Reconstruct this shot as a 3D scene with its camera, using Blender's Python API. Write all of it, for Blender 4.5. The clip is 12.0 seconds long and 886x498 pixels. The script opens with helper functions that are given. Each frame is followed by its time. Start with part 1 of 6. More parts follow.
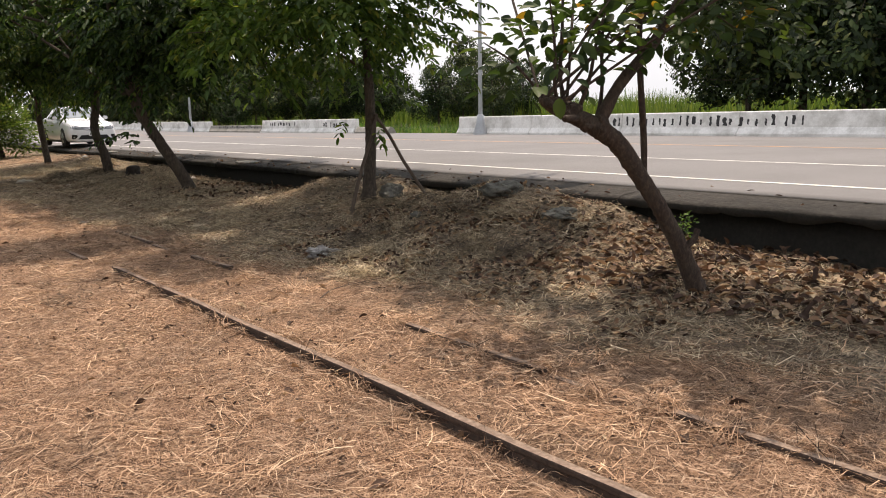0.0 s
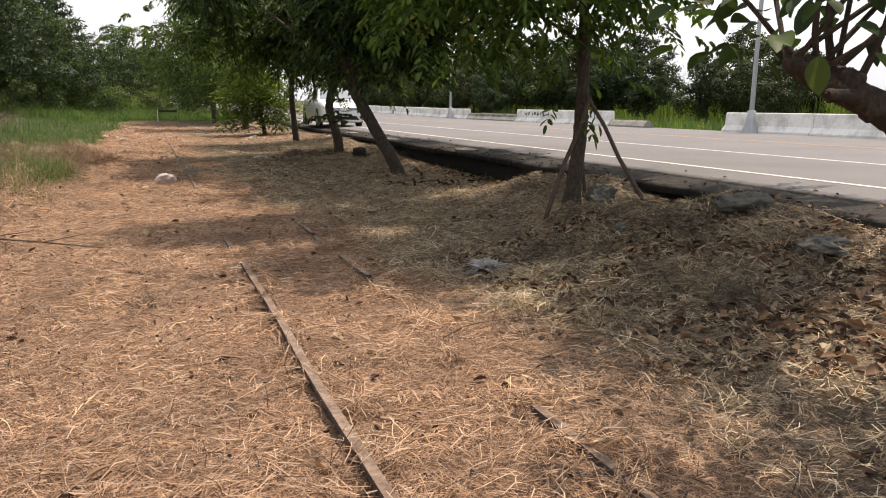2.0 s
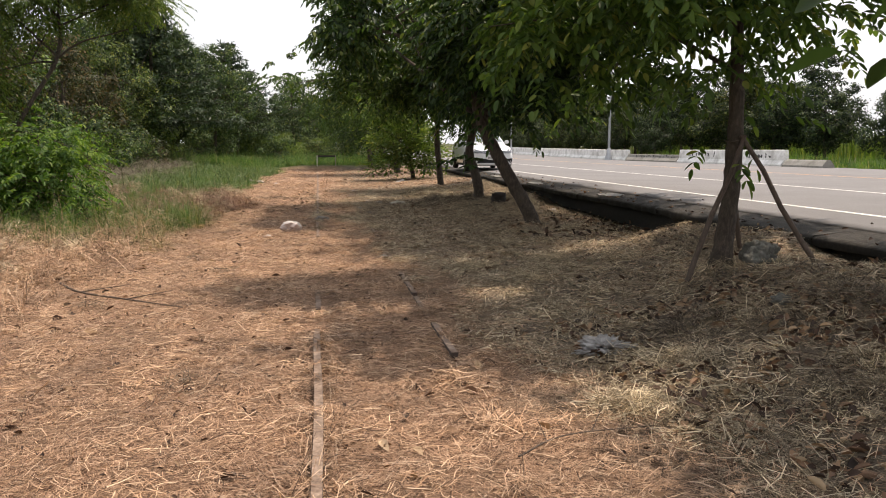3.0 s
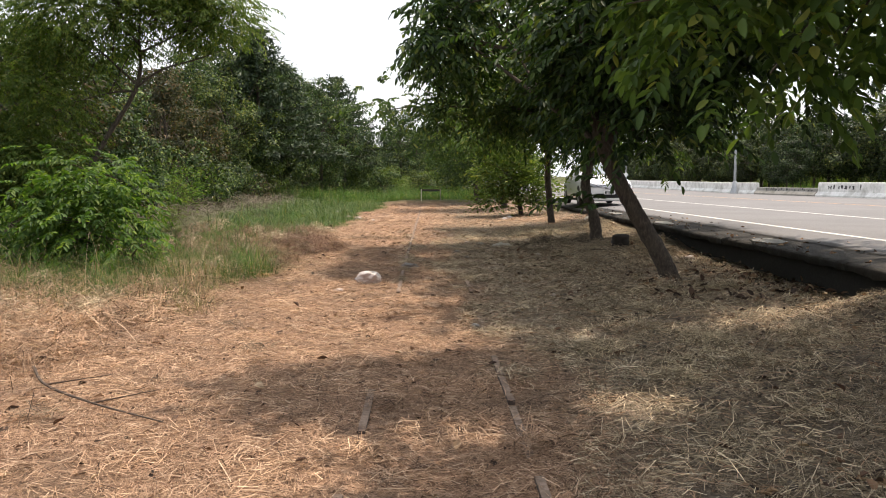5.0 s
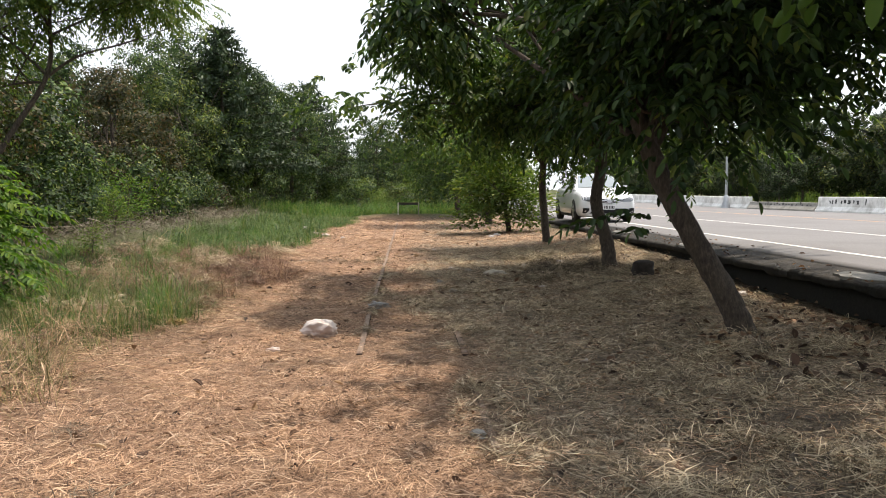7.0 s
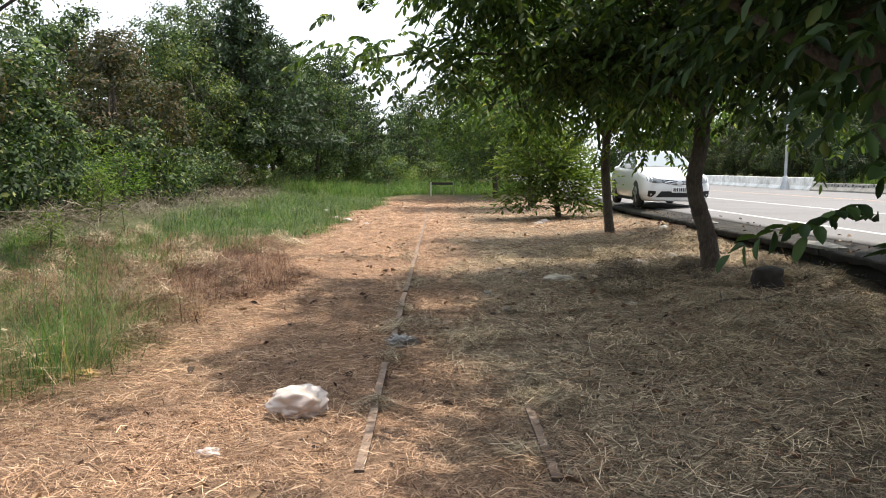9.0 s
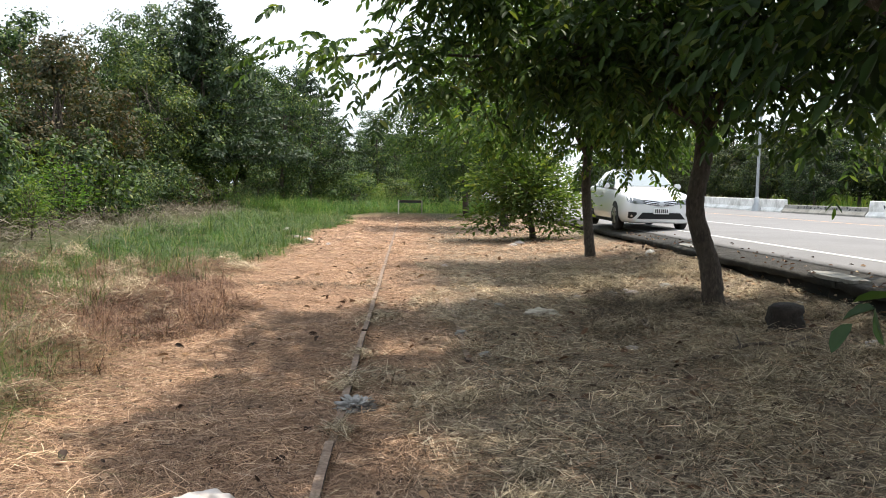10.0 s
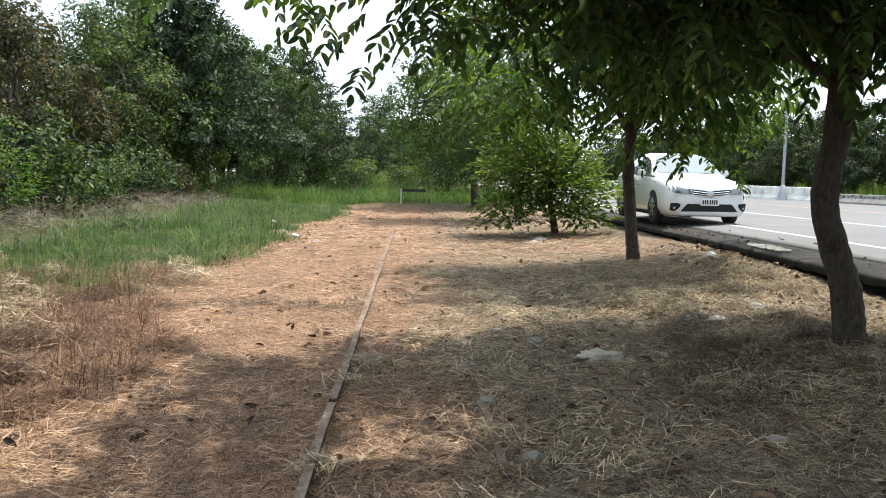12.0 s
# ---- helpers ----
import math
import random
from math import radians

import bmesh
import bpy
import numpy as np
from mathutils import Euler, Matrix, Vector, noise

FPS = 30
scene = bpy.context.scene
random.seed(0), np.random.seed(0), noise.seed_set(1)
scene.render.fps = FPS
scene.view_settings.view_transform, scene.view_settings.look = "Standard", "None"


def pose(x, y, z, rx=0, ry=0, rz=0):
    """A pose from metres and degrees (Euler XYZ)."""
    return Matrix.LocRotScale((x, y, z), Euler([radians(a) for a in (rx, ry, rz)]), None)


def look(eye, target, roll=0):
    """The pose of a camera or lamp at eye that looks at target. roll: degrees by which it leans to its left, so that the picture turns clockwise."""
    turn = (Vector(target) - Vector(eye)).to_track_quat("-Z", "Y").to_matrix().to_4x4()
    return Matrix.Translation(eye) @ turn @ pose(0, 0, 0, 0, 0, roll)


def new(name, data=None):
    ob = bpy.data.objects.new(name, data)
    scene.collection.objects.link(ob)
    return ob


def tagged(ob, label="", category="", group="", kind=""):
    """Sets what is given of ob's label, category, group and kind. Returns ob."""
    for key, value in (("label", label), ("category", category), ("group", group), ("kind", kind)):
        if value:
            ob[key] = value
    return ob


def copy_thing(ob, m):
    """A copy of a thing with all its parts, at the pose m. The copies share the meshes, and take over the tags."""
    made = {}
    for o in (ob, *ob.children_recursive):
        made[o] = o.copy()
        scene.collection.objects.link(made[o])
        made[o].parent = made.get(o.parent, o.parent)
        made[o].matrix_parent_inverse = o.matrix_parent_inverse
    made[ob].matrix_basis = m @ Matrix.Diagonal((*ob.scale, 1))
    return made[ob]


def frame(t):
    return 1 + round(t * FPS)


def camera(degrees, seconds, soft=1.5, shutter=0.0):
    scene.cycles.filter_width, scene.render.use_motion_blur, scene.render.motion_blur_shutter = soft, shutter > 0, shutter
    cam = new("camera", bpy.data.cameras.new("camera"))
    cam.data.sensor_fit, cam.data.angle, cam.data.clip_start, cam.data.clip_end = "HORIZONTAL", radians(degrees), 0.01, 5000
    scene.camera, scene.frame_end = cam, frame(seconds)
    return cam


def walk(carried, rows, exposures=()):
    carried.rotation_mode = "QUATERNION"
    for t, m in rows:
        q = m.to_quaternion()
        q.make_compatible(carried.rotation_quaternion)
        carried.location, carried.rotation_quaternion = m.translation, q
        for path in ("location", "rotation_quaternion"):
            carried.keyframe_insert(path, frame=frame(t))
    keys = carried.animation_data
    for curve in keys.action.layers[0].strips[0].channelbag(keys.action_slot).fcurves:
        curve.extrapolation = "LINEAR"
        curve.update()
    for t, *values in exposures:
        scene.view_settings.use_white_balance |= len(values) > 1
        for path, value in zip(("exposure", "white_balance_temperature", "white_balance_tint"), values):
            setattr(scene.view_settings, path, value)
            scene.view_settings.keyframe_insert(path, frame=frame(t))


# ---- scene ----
cam = camera(58.4, 12.0, 1.0)
PATH = [
    (0, (0.01, -0.006, 1.49), (1.216, 1.552, 1.145), -1.0),
    (0.5, (0.396, 0.225, 1.48), (1.536, 1.842, 1.19), -0.1),
    (1, (0.795, 0.634, 1.451), (1.799, 2.34, 1.165), 1.1),
    (1.5, (1.255, 1.033, 1.369), (2.161, 2.788, 1.056), -0.7),
    (2, (1.69, 1.416, 1.362), (2.336, 3.273, 0.999), 1.0),
    (2.5, (2.097, 1.916, 1.374), (2.517, 3.847, 1.066), 0.3),
    (3, (2.467, 2.455, 1.375), (2.725, 4.42, 1.111), 0.1),
    (3.5, (2.743, 3.081, 1.364), (2.752, 5.068, 1.131), 0.5),
    (3.7, (2.785, 3.331, 1.362), (2.786, 5.322, 1.174), 0.4),
    (5.3, (2.791, 5.502, 1.383), (2.774, 7.494, 1.205), -0.2),
    (5.5, (2.764, 5.811, 1.362), (2.769, 7.804, 1.191), -0.2),
    (6, (2.722, 6.672, 1.356), (2.75, 8.666, 1.205), 1.6),
    (6.5, (2.705, 7.489, 1.391), (2.754, 9.484, 1.247), 0.8),
    (7, (2.736, 8.242, 1.366), (2.776, 10.236, 1.216), 0.1),
    (7.2, (2.729, 8.588, 1.36), (2.753, 10.58, 1.174), 0.4),
    (8.8, (2.587, 11.310, 1.325), (2.574, 13.301, 1.136), 1.15),
    (9, (2.603, 11.607, 1.355), (2.562, 13.596, 1.152), 0.35),
    (9.5, (2.627, 12.255, 1.360), (2.610, 14.246, 1.173), 0.30),
    (10, (2.590, 13.009, 1.350), (2.629, 15.003, 1.192), 1.00),
    (10.5, (2.612, 13.799, 1.307), (2.718, 15.788, 1.127), 0.10),
    (11, (2.601, 14.545, 1.286), (2.633, 16.532, 1.052), 0.75),
    (11.5, (2.589, 15.205, 1.335), (2.623, 17.191, 1.105), 0.25),
    (12, (2.579, 15.960, 1.320), (2.606, 17.951, 1.132), 0.95),
]
EXPOSURES = [(0, -0.13, 6430, 14), (3.5, -0.05, 6380, 13), (5.5, 0.14, 6200, 11), (7.0, 0.14, 6100, 10), (9.0, 0.38, 5950, 8), (10.5, 0.4, 5800, 6), (12.0, 0.4, 5650, 4)]
walk(cam, [(t, look(eye, target, roll)) for t, eye, target, roll in PATH], EXPOSURES)

# ---- world and sun ----
SUN_AZIMUTH, SUN_HEIGHT = 58.0, 69.0   # degrees from +y towards +x, and above the horizon
world = bpy.data.worlds.new("hazy_sky")
scene.world = world
world.use_nodes = True
wn = world.node_tree.nodes
wl = world.node_tree.links
sky = wn.new("ShaderNodeTexSky")
sky.sky_type = "NISHITA"
sky.sun_disc = False
sky.sun_elevation = radians(SUN_HEIGHT)
sky.sun_rotation = radians(SUN_AZIMUTH)
sky.air_density, sky.dust_density, sky.ozone_density = 1.0, 4.0, 1.0
haze = wn.new("ShaderNodeHueSaturation")
haze.inputs["Saturation"].default_value = 0.45
wl.new(sky.outputs[0], haze.inputs["Color"])
veil = wn.new("ShaderNodeMix")          # thin even cloud over the clear sky
veil.data_type = "RGBA"
veil.inputs[0].default_value = 0.72
veil.inputs[7].default_value = (8.95, 8.9, 8.85, 1)
wl.new(haze.outputs[0], veil.inputs[6])
wl.new(veil.outputs[2], wn["Background"].inputs["Color"])
wn["Background"].inputs["Strength"].default_value = 0.15

sun_data = bpy.data.lights.new("sun", "SUN")
sun_data.energy, sun_data.angle, sun_data.color = 5.7, radians(0.6), (1.0, 0.85, 0.67)
sun = new("sun", sun_data)
sun.matrix_world = look((math.sin(radians(SUN_AZIMUTH)) * math.cos(radians(SUN_HEIGHT)) * 60,
                         math.cos(radians(SUN_AZIMUTH)) * math.cos(radians(SUN_HEIGHT)) * 60,
                         math.sin(radians(SUN_HEIGHT)) * 60), (0, 0, 0))

# ---- materials ----
def nodes_of(name):
    m = bpy.data.materials.new(name)
    m.use_nodes = True
    return m, m.node_tree.nodes, m.node_tree.links


def noise_node(n, l, coord, scale, detail=4.0, rough=0.6):
    t = n.new("ShaderNodeTexNoise")
    t.inputs["Scale"].default_value = scale
    t.inputs["Detail"].default_value = detail
    t.inputs["Roughness"].default_value = rough
    l.new(coord, t.inputs["Vector"])
    return t.outputs["Fac"]


def ramp_node(n, l, fac, stops):
    r = n.new("ShaderNodeValToRGB")
    r.color_ramp.elements[0].position, r.color_ramp.elements[0].color = stops[0][0], (*stops[0][1], 1)
    r.color_ramp.elements[1].position, r.color_ramp.elements[1].color = stops[-1][0], (*stops[-1][1], 1)
    for p, c in stops[1:-1]:
        r.color_ramp.elements.new(p).color = (*c, 1)
    l.new(fac, r.inputs[0])
    return r.outputs[0]


def mix_node(n, l, fac, a, b, blend="MIX"):
    m = n.new("ShaderNodeMix")
    m.data_type, m.blend_type = "RGBA", blend
    for sock, v in ((m.inputs[0], fac), (m.inputs[6], a), (m.inputs[7], b)):
        if isinstance(v, (int, float)):
            sock.default_value = v
        elif isinstance(v, tuple):
            sock.default_value = (*v, 1)
        else:
            l.new(v, sock)
    return m.outputs[2]


def surface(name, stops, fine=40.0, coarse=2.0, stain=(0.08, 0.07, 0.05), stain_amount=0.35, rough=0.85, bump=0.4,
            metal=0.0, stretch=(1, 1, 1), depth=0.01, coat=0.0):
    """A worn solid surface: fine grain through a ramp, coarse stains over it, and fine relief."""
    m, n, l = nodes_of(name)
    b = n["Principled BSDF"]
    tc, mp = n.new("ShaderNodeTexCoord"), n.new("ShaderNodeMapping")
    mp.inputs["Scale"].default_value = stretch
    l.new(tc.outputs["Object"], mp.inputs["Vector"])
    grain = noise_node(n, l, mp.outputs[0], fine, 6, 0.7)
    col = ramp_node(n, l, grain, stops)
    big = noise_node(n, l, tc.outputs["Object"], coarse, 5, 0.65)
    mask = ramp_node(n, l, big, [(0.42, (0, 0, 0)), (0.72, (stain_amount,) * 3)])
    l.new(mix_node(n, l, mask, col, stain), b.inputs["Base Color"])
    b.inputs["Roughness"].default_value, b.inputs["Metallic"].default_value = rough, metal
    b.inputs["Coat Weight"].default_value = coat
    if bump:
        bp = n.new("ShaderNodeBump")
        bp.inputs["Strength"].default_value, bp.inputs["Distance"].default_value = bump, depth
        l.new(grain, bp.inputs["Height"])
        l.new(bp.outputs[0], b.inputs["Normal"])
    return m


def foliage(name, stops, glow=0.4, rough=0.55, tint=(1.25, 1.3, 0.55), vary=0.0, patch=(0.8, 0.72, 1.15)):
    """Leaves: each takes its own shade, and light shines through them."""
    m, n, l = nodes_of(name)
    b, out = n["Principled BSDF"], n["Material Output"]
    g = n.new("ShaderNodeNewGeometry")
    tc = n.new("ShaderNodeTexCoord")
    col = ramp_node(n, l, g.outputs["Random Per Island"], stops)
    big = noise_node(n, l, tc.outputs["Object"], patch[0], 4)
    shade = ramp_node(n, l, big, [(0.33, (patch[1],) * 3), (0.67, (patch[2], patch[2], patch[2] * 0.93))])
    col = mix_node(n, l, 1.0, col, shade, "MULTIPLY")
    each = n.new("ShaderNodeObjectInfo")
    own = ramp_node(n, l, each.outputs["Random"], [(0.0, (0.8, 0.84, 0.9)), (0.4, (1.0, 1.0, 1.0)), (0.75, (1.0, 0.92, 0.85)), (1.0, (1.35, 1.15, 0.9))])
    col = mix_node(n, l, vary, col, mix_node(n, l, 1.0, col, own, "MULTIPLY"))
    l.new(col, b.inputs["Base Color"])
    b.inputs["Roughness"].default_value = rough
    b.inputs["Specular IOR Level"].default_value = 0.3
    tr, mx = n.new("ShaderNodeBsdfTranslucent"), n.new("ShaderNodeMixShader")
    l.new(mix_node(n, l, 1.0, col, tint, "MULTIPLY"), tr.inputs["Color"])
    mx.inputs[0].default_value = glow
    l.new(b.outputs[0], mx.inputs[1])
    l.new(tr.outputs[0], mx.inputs[2])
    l.new(mx.outputs[0], out.inputs["Surface"])
    return m


def plain(name, color, rough=0.5, metal=0.0, coat=0.0):
    m, n, l = nodes_of(name)
    b = n["Principled BSDF"]
    b.inputs["Base Color"].default_value = (*color, 1)
    b.inputs["Roughness"].default_value, b.inputs["Metallic"].default_value = rough, metal
    b.inputs["Coat Weight"].default_value = coat
    return m


def ground_material():
    m, n, l = nodes_of("dry_grass_ground")
    b = n["Principled BSDF"]
    tc = n.new("ShaderNodeTexCoord")
    co = tc.outputs["Object"]
    # strands of straw that lie in several directions, a little curled
    curl = n.new("ShaderNodeTexNoise")
    curl.inputs["Scale"].default_value = 5.0
    l.new(co, curl.inputs["Vector"])
    sway = n.new("ShaderNodeVectorMath")
    sway.operation = "MULTIPLY_ADD"
    sway.inputs[1].default_value = (0.09, 0.09, 0.0)
    l.new(curl.outputs["Color"], sway.inputs[0])
    l.new(co, sway.inputs[2])
    add = None
    for turn in (0.25, 1.1, 1.9, 2.7):
        mp = n.new("ShaderNodeMapping")
        mp.vector_type = "TEXTURE"
        mp.inputs["Location"].default_value = (turn, 3.1 * turn, 0)
        mp.inputs["Rotation"].default_value = (0, 0, turn)
        mp.inputs["Scale"].default_value = (0.085, 0.0065, 1.0)
        l.new(sway.outputs[0], mp.inputs["Vector"])
        strand = noise_node(n, l, mp.outputs[0], 1.0, 3, 0.6)
        if add is None:
            add = strand
        else:
            most = n.new("ShaderNodeMath")
            most.operation = "MAXIMUM"
            l.new(add, most.inputs[0])
            l.new(strand, most.inputs[1])
            add = most.outputs[0]
    # the darkest stops paint shaded gaps between the strands
    straw = ramp_node(n, l, add, [(0.495, (0.04, 0.023, 0.016)), (0.57, (0.265, 0.157, 0.098)), (0.645, (0.51, 0.338, 0.226)), (0.75, (0.77, 0.57, 0.415))])
    soil = ramp_node(n, l, noise_node(n, l, co, 25, 6, 0.7), [(0.3, (0.06, 0.042, 0.03)), (0.7, (0.26, 0.18, 0.125))])
    patch = ramp_node(n, l, noise_node(n, l, co, 1.3, 6, 0.65), [(0.5, (0, 0, 0)), (0.66, (0.6,) * 3)])
    col = mix_node(n, l, patch, straw, soil)
    # older, greyer litter on the verge, greyed further for the shade of the trees
    sep0 = n.new("ShaderNodeSeparateXYZ")
    l.new(co, sep0.inputs[0])
    drift = n.new("ShaderNodeMath")
    drift.operation = "MULTIPLY_ADD"
    l.new(noise_node(n, l, co, 0.9, 4), drift.inputs[0])
    drift.inputs[1].default_value = 2.0
    # the grey border drifts west with y, as the tree shade does
    under = n.new("ShaderNodeMapRange")
    under.inputs[1].default_value, under.inputs[2].default_value = 0.0, 18.0
    under.inputs[4].default_value = 1.98
    l.new(sep0.outputs[1], under.inputs[0])
    lean = n.new("ShaderNodeMath")
    l.new(sep0.outputs[0], lean.inputs[0])
    l.new(under.outputs[0], lean.inputs[1])
    l.new(lean.outputs[0], drift.inputs[2])
    verge = n.new("ShaderNodeMapRange")
    verge.inputs[1].default_value, verge.inputs[2].default_value = 5.1, 6.1
    verge.inputs[4].default_value = 0.92
    l.new(drift.outputs[0], verge.inputs[0])
    grey = ramp_node(n, l, add, [(0.495, (0.03, 0.024, 0.018)), (0.57, (0.2, 0.162, 0.115)), (0.65, (0.52, 0.43, 0.31)), (0.75, (0.78, 0.67, 0.52))])
    hollow = ramp_node(n, l, noise_node(n, l, sway.outputs[0], 7.5, 5, 0.7), [(0.5, (0, 0, 0)), (0.62, (0.8,) * 3)])
    grey = mix_node(n, l, hollow, grey, ramp_node(n, l, add, [(0.5, (0.022, 0.018, 0.014)), (0.75, (0.2, 0.165, 0.125))]))
    bare = ramp_node(n, l, noise_node(n, l, co, 2.4, 6, 0.7), [(0.47, (0, 0, 0)), (0.6, (0.85,) * 3)])
    trodden = n.new("ShaderNodeMapRange")
    trodden.inputs[1].default_value, trodden.inputs[2].default_value = 13.0, 16.5
    trodden.inputs[3].default_value, trodden.inputs[4].default_value = 1.0, 0.35
    l.new(sep0.outputs[1], trodden.inputs[0])
    bare = mix_node(n, l, 1.0, bare, trodden.outputs[0], "MULTIPLY")
    grey = mix_node(n, l, bare, grey, ramp_node(n, l, noise_node(n, l, co, 30, 6, 0.7), [(0.3, (0.04, 0.032, 0.026)), (0.7, (0.19, 0.16, 0.125))]))
    col = mix_node(n, l, verge.outputs[0], col, grey)
    # greener towards the grass strip along the trees on the west side and beyond the end of the track
    sep = n.new("ShaderNodeSeparateXYZ")
    l.new(co, sep.inputs[0])
    wob = noise_node(n, l, co, 0.7, 4)
    west = n.new("ShaderNodeMath")
    west.operation = "MULTIPLY_ADD"
    l.new(wob, west.inputs[0])
    west.inputs[1].default_value = 2.4
    l.new(sep.outputs[0], west.inputs[2])
    green_w = n.new("ShaderNodeMapRange")
    green_w.inputs[1].default_value, green_w.inputs[2].default_value = 0.2, -1.6
    green_w.inputs[3].default_value, green_w.inputs[4].default_value = 0.0, 1.0
    l.new(west.outputs[0], green_w.inputs[0])
    grass = ramp_node(n, l, noise_node(n, l, co, 9, 6, 0.7), [(0.3, (0.03, 0.042, 0.016)), (0.5, (0.075, 0.085, 0.035)), (0.7, (0.165, 0.13, 0.08))])
    col = mix_node(n, l, green_w.outputs[0], col, grass)
    far = n.new("ShaderNodeMapRange")
    far.inputs[1].default_value, far.inputs[2].default_value = 47.5, 49.5
    l.new(sep.outputs[1], far.inputs[0])
    col = mix_node(n, l, far.outputs[0], col, grass)
    east = n.new("ShaderNodeMapRange")
    east.inputs[1].default_value, east.inputs[2].default_value = 24.0, 25.0
    l.new(sep.outputs[0], east.inputs[0])
    col = mix_node(n, l, east.outputs[0], col, grass)
    l.new(col, b.inputs["Base Color"])
    b.inputs["Roughness"].default_value = 0.95
    b.inputs["Specular IOR Level"].default_value = 0.15
    tuft = n.new("ShaderNodeBump")
    tuft.inputs["Strength"].default_value, tuft.inputs["Distance"].default_value = 0.8, 0.06
    l.new(noise_node(n, l, sway.outputs[0], 9.0, 3, 0.6), tuft.inputs["Height"])
    bp = n.new("ShaderNodeBump")
    bp.inputs["Strength"].default_value, bp.inputs["Distance"].default_value = 1.0, 0.03
    l.new(add, bp.inputs["Height"])
    l.new(tuft.outputs[0], bp.inputs["Normal"])
    l.new(bp.outputs[0], b.inputs["Normal"])
    return m


M_GROUND = ground_material()
M_ASPHALT = surface("asphalt", [(0.3, (0.13, 0.125, 0.127)), (0.7, (0.205, 0.198, 0.2))], 160, 0.5, (0.1, 0.096, 0.096), 0.5, 0.85, 0.3, depth=0.004)
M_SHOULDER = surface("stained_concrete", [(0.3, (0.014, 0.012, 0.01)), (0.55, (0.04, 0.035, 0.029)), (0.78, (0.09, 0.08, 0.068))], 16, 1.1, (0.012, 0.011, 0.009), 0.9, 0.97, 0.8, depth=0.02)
# near-black colour holds the shade below the overhanging slabs, over mossy concrete
M_RECESS = surface("shade_black_mossy_concrete", [(0.3, (0.008, 0.008, 0.006)), (0.7, (0.028, 0.025, 0.02))], 25, 1.5, (0.006, 0.006, 0.005), 0.7, 0.97, 0.6)
M_MARK = surface("road_paint", [(0.3, (0.62, 0.61, 0.58)), (0.7, (0.8, 0.79, 0.76))], 60, 3, (0.3, 0.29, 0.27), 0.5, 0.7, 0.1, depth=0.002)
M_ORANGE = surface("orange_road_paint", [(0.3, (0.5, 0.27, 0.12)), (0.7, (0.62, 0.36, 0.17))], 60, 3, (0.3, 0.25, 0.2), 0.5, 0.7, 0.1, depth=0.002)
M_BARRIER = surface("painted_concrete", [(0.3, (0.68, 0.68, 0.66)), (0.7, (0.86, 0.86, 0.84))], 12, 1.4, (0.2, 0.19, 0.16), 0.6, 0.85, 0.25)
M_GREYCONC = surface("bare_concrete", [(0.3, (0.2, 0.19, 0.17)), (0.7, (0.36, 0.35, 0.32))], 18, 1.6, (0.1, 0.095, 0.08), 0.7, 0.9, 0.4)
M_SPRAY = plain("black_paint", (0.03, 0.03, 0.032), 0.7)
M_BARK = surface("bark", [(0.3, (0.02, 0.016, 0.012)), (0.52, (0.06, 0.046, 0.035)), (0.72, (0.125, 0.1, 0.078))], 22, 3, (0.1, 0.085, 0.06), 0.55, 0.95, 1.0, stretch=(1.6, 1.6, 0.6), depth=0.02)
M_BARK_RED = surface("reddish_bark", [(0.3, (0.018, 0.012, 0.009)), (0.52, (0.05, 0.033, 0.024)), (0.72, (0.11, 0.075, 0.055))], 26, 4, (0.07, 0.055, 0.038), 0.5, 0.92, 1.0, stretch=(1.4, 1.4, 0.7), depth=0.02)
# rust darkened for the shaded rail sides; the worn top below is lightened as sunlit
M_STEEL = surface("shaded_rusted_steel", [(0.3, (0.02, 0.014, 0.011)), (0.55, (0.065, 0.047, 0.037)), (0.78, (0.14, 0.105, 0.085))], 38, 3, (0.05, 0.032, 0.025), 0.8, 0.85, 0.6, depth=0.006)
M_RAILTOP = surface("lit_worn_rail_top", [(0.3, (0.1, 0.068, 0.05)), (0.55, (0.26, 0.19, 0.142)), (0.8, (0.44, 0.34, 0.265))], 34, 5, (0.085, 0.05, 0.034), 0.8, 0.95, 0.5, depth=0.005)
M_GALV = surface("galvanised_steel", [(0.3, (0.35, 0.37, 0.39)), (0.7, (0.46, 0.48, 0.5))], 30, 4, (0.25, 0.25, 0.26), 0.4, 0.5, 0.1, metal=0.6, depth=0.002)
M_POLE = surface("weathered_wood", [(0.3, (0.05, 0.037, 0.028)), (0.7, (0.125, 0.092, 0.07))], 40, 4, (0.05, 0.04, 0.03), 0.5, 0.9, 0.5, stretch=(2, 2, 0.3))
M_LEAF = foliage("tree_leaves", [(0.0, (0.015, 0.03, 0.013)), (0.5, (0.033, 0.065, 0.021)), (0.9, (0.068, 0.115, 0.032)), (1.0, (0.15, 0.18, 0.05))], 0.38)
M_LEAF_MID = foliage("green_leaves", [(0.0, (0.04, 0.075, 0.02)), (0.5, (0.08, 0.14, 0.032)), (0.9, (0.13, 0.2, 0.045)), (1.0, (0.24, 0.25, 0.06))], 0.45)
M_LEAF_ROW = foliage("row_leaves", [(0.0, (0.026, 0.048, 0.017)), (0.5, (0.055, 0.098, 0.028)), (0.9, (0.1, 0.155, 0.04)), (1.0, (0.2, 0.22, 0.06))], 0.4)
M_LEAF_BIG = foliage("broad_leaves", [(0.0, (0.022, 0.042, 0.016)), (0.6, (0.045, 0.08, 0.022)), (0.965, (0.085, 0.125, 0.03)), (0.98, (0.28, 0.16, 0.02)), (1.0, (0.42, 0.25, 0.03))], 0.4)
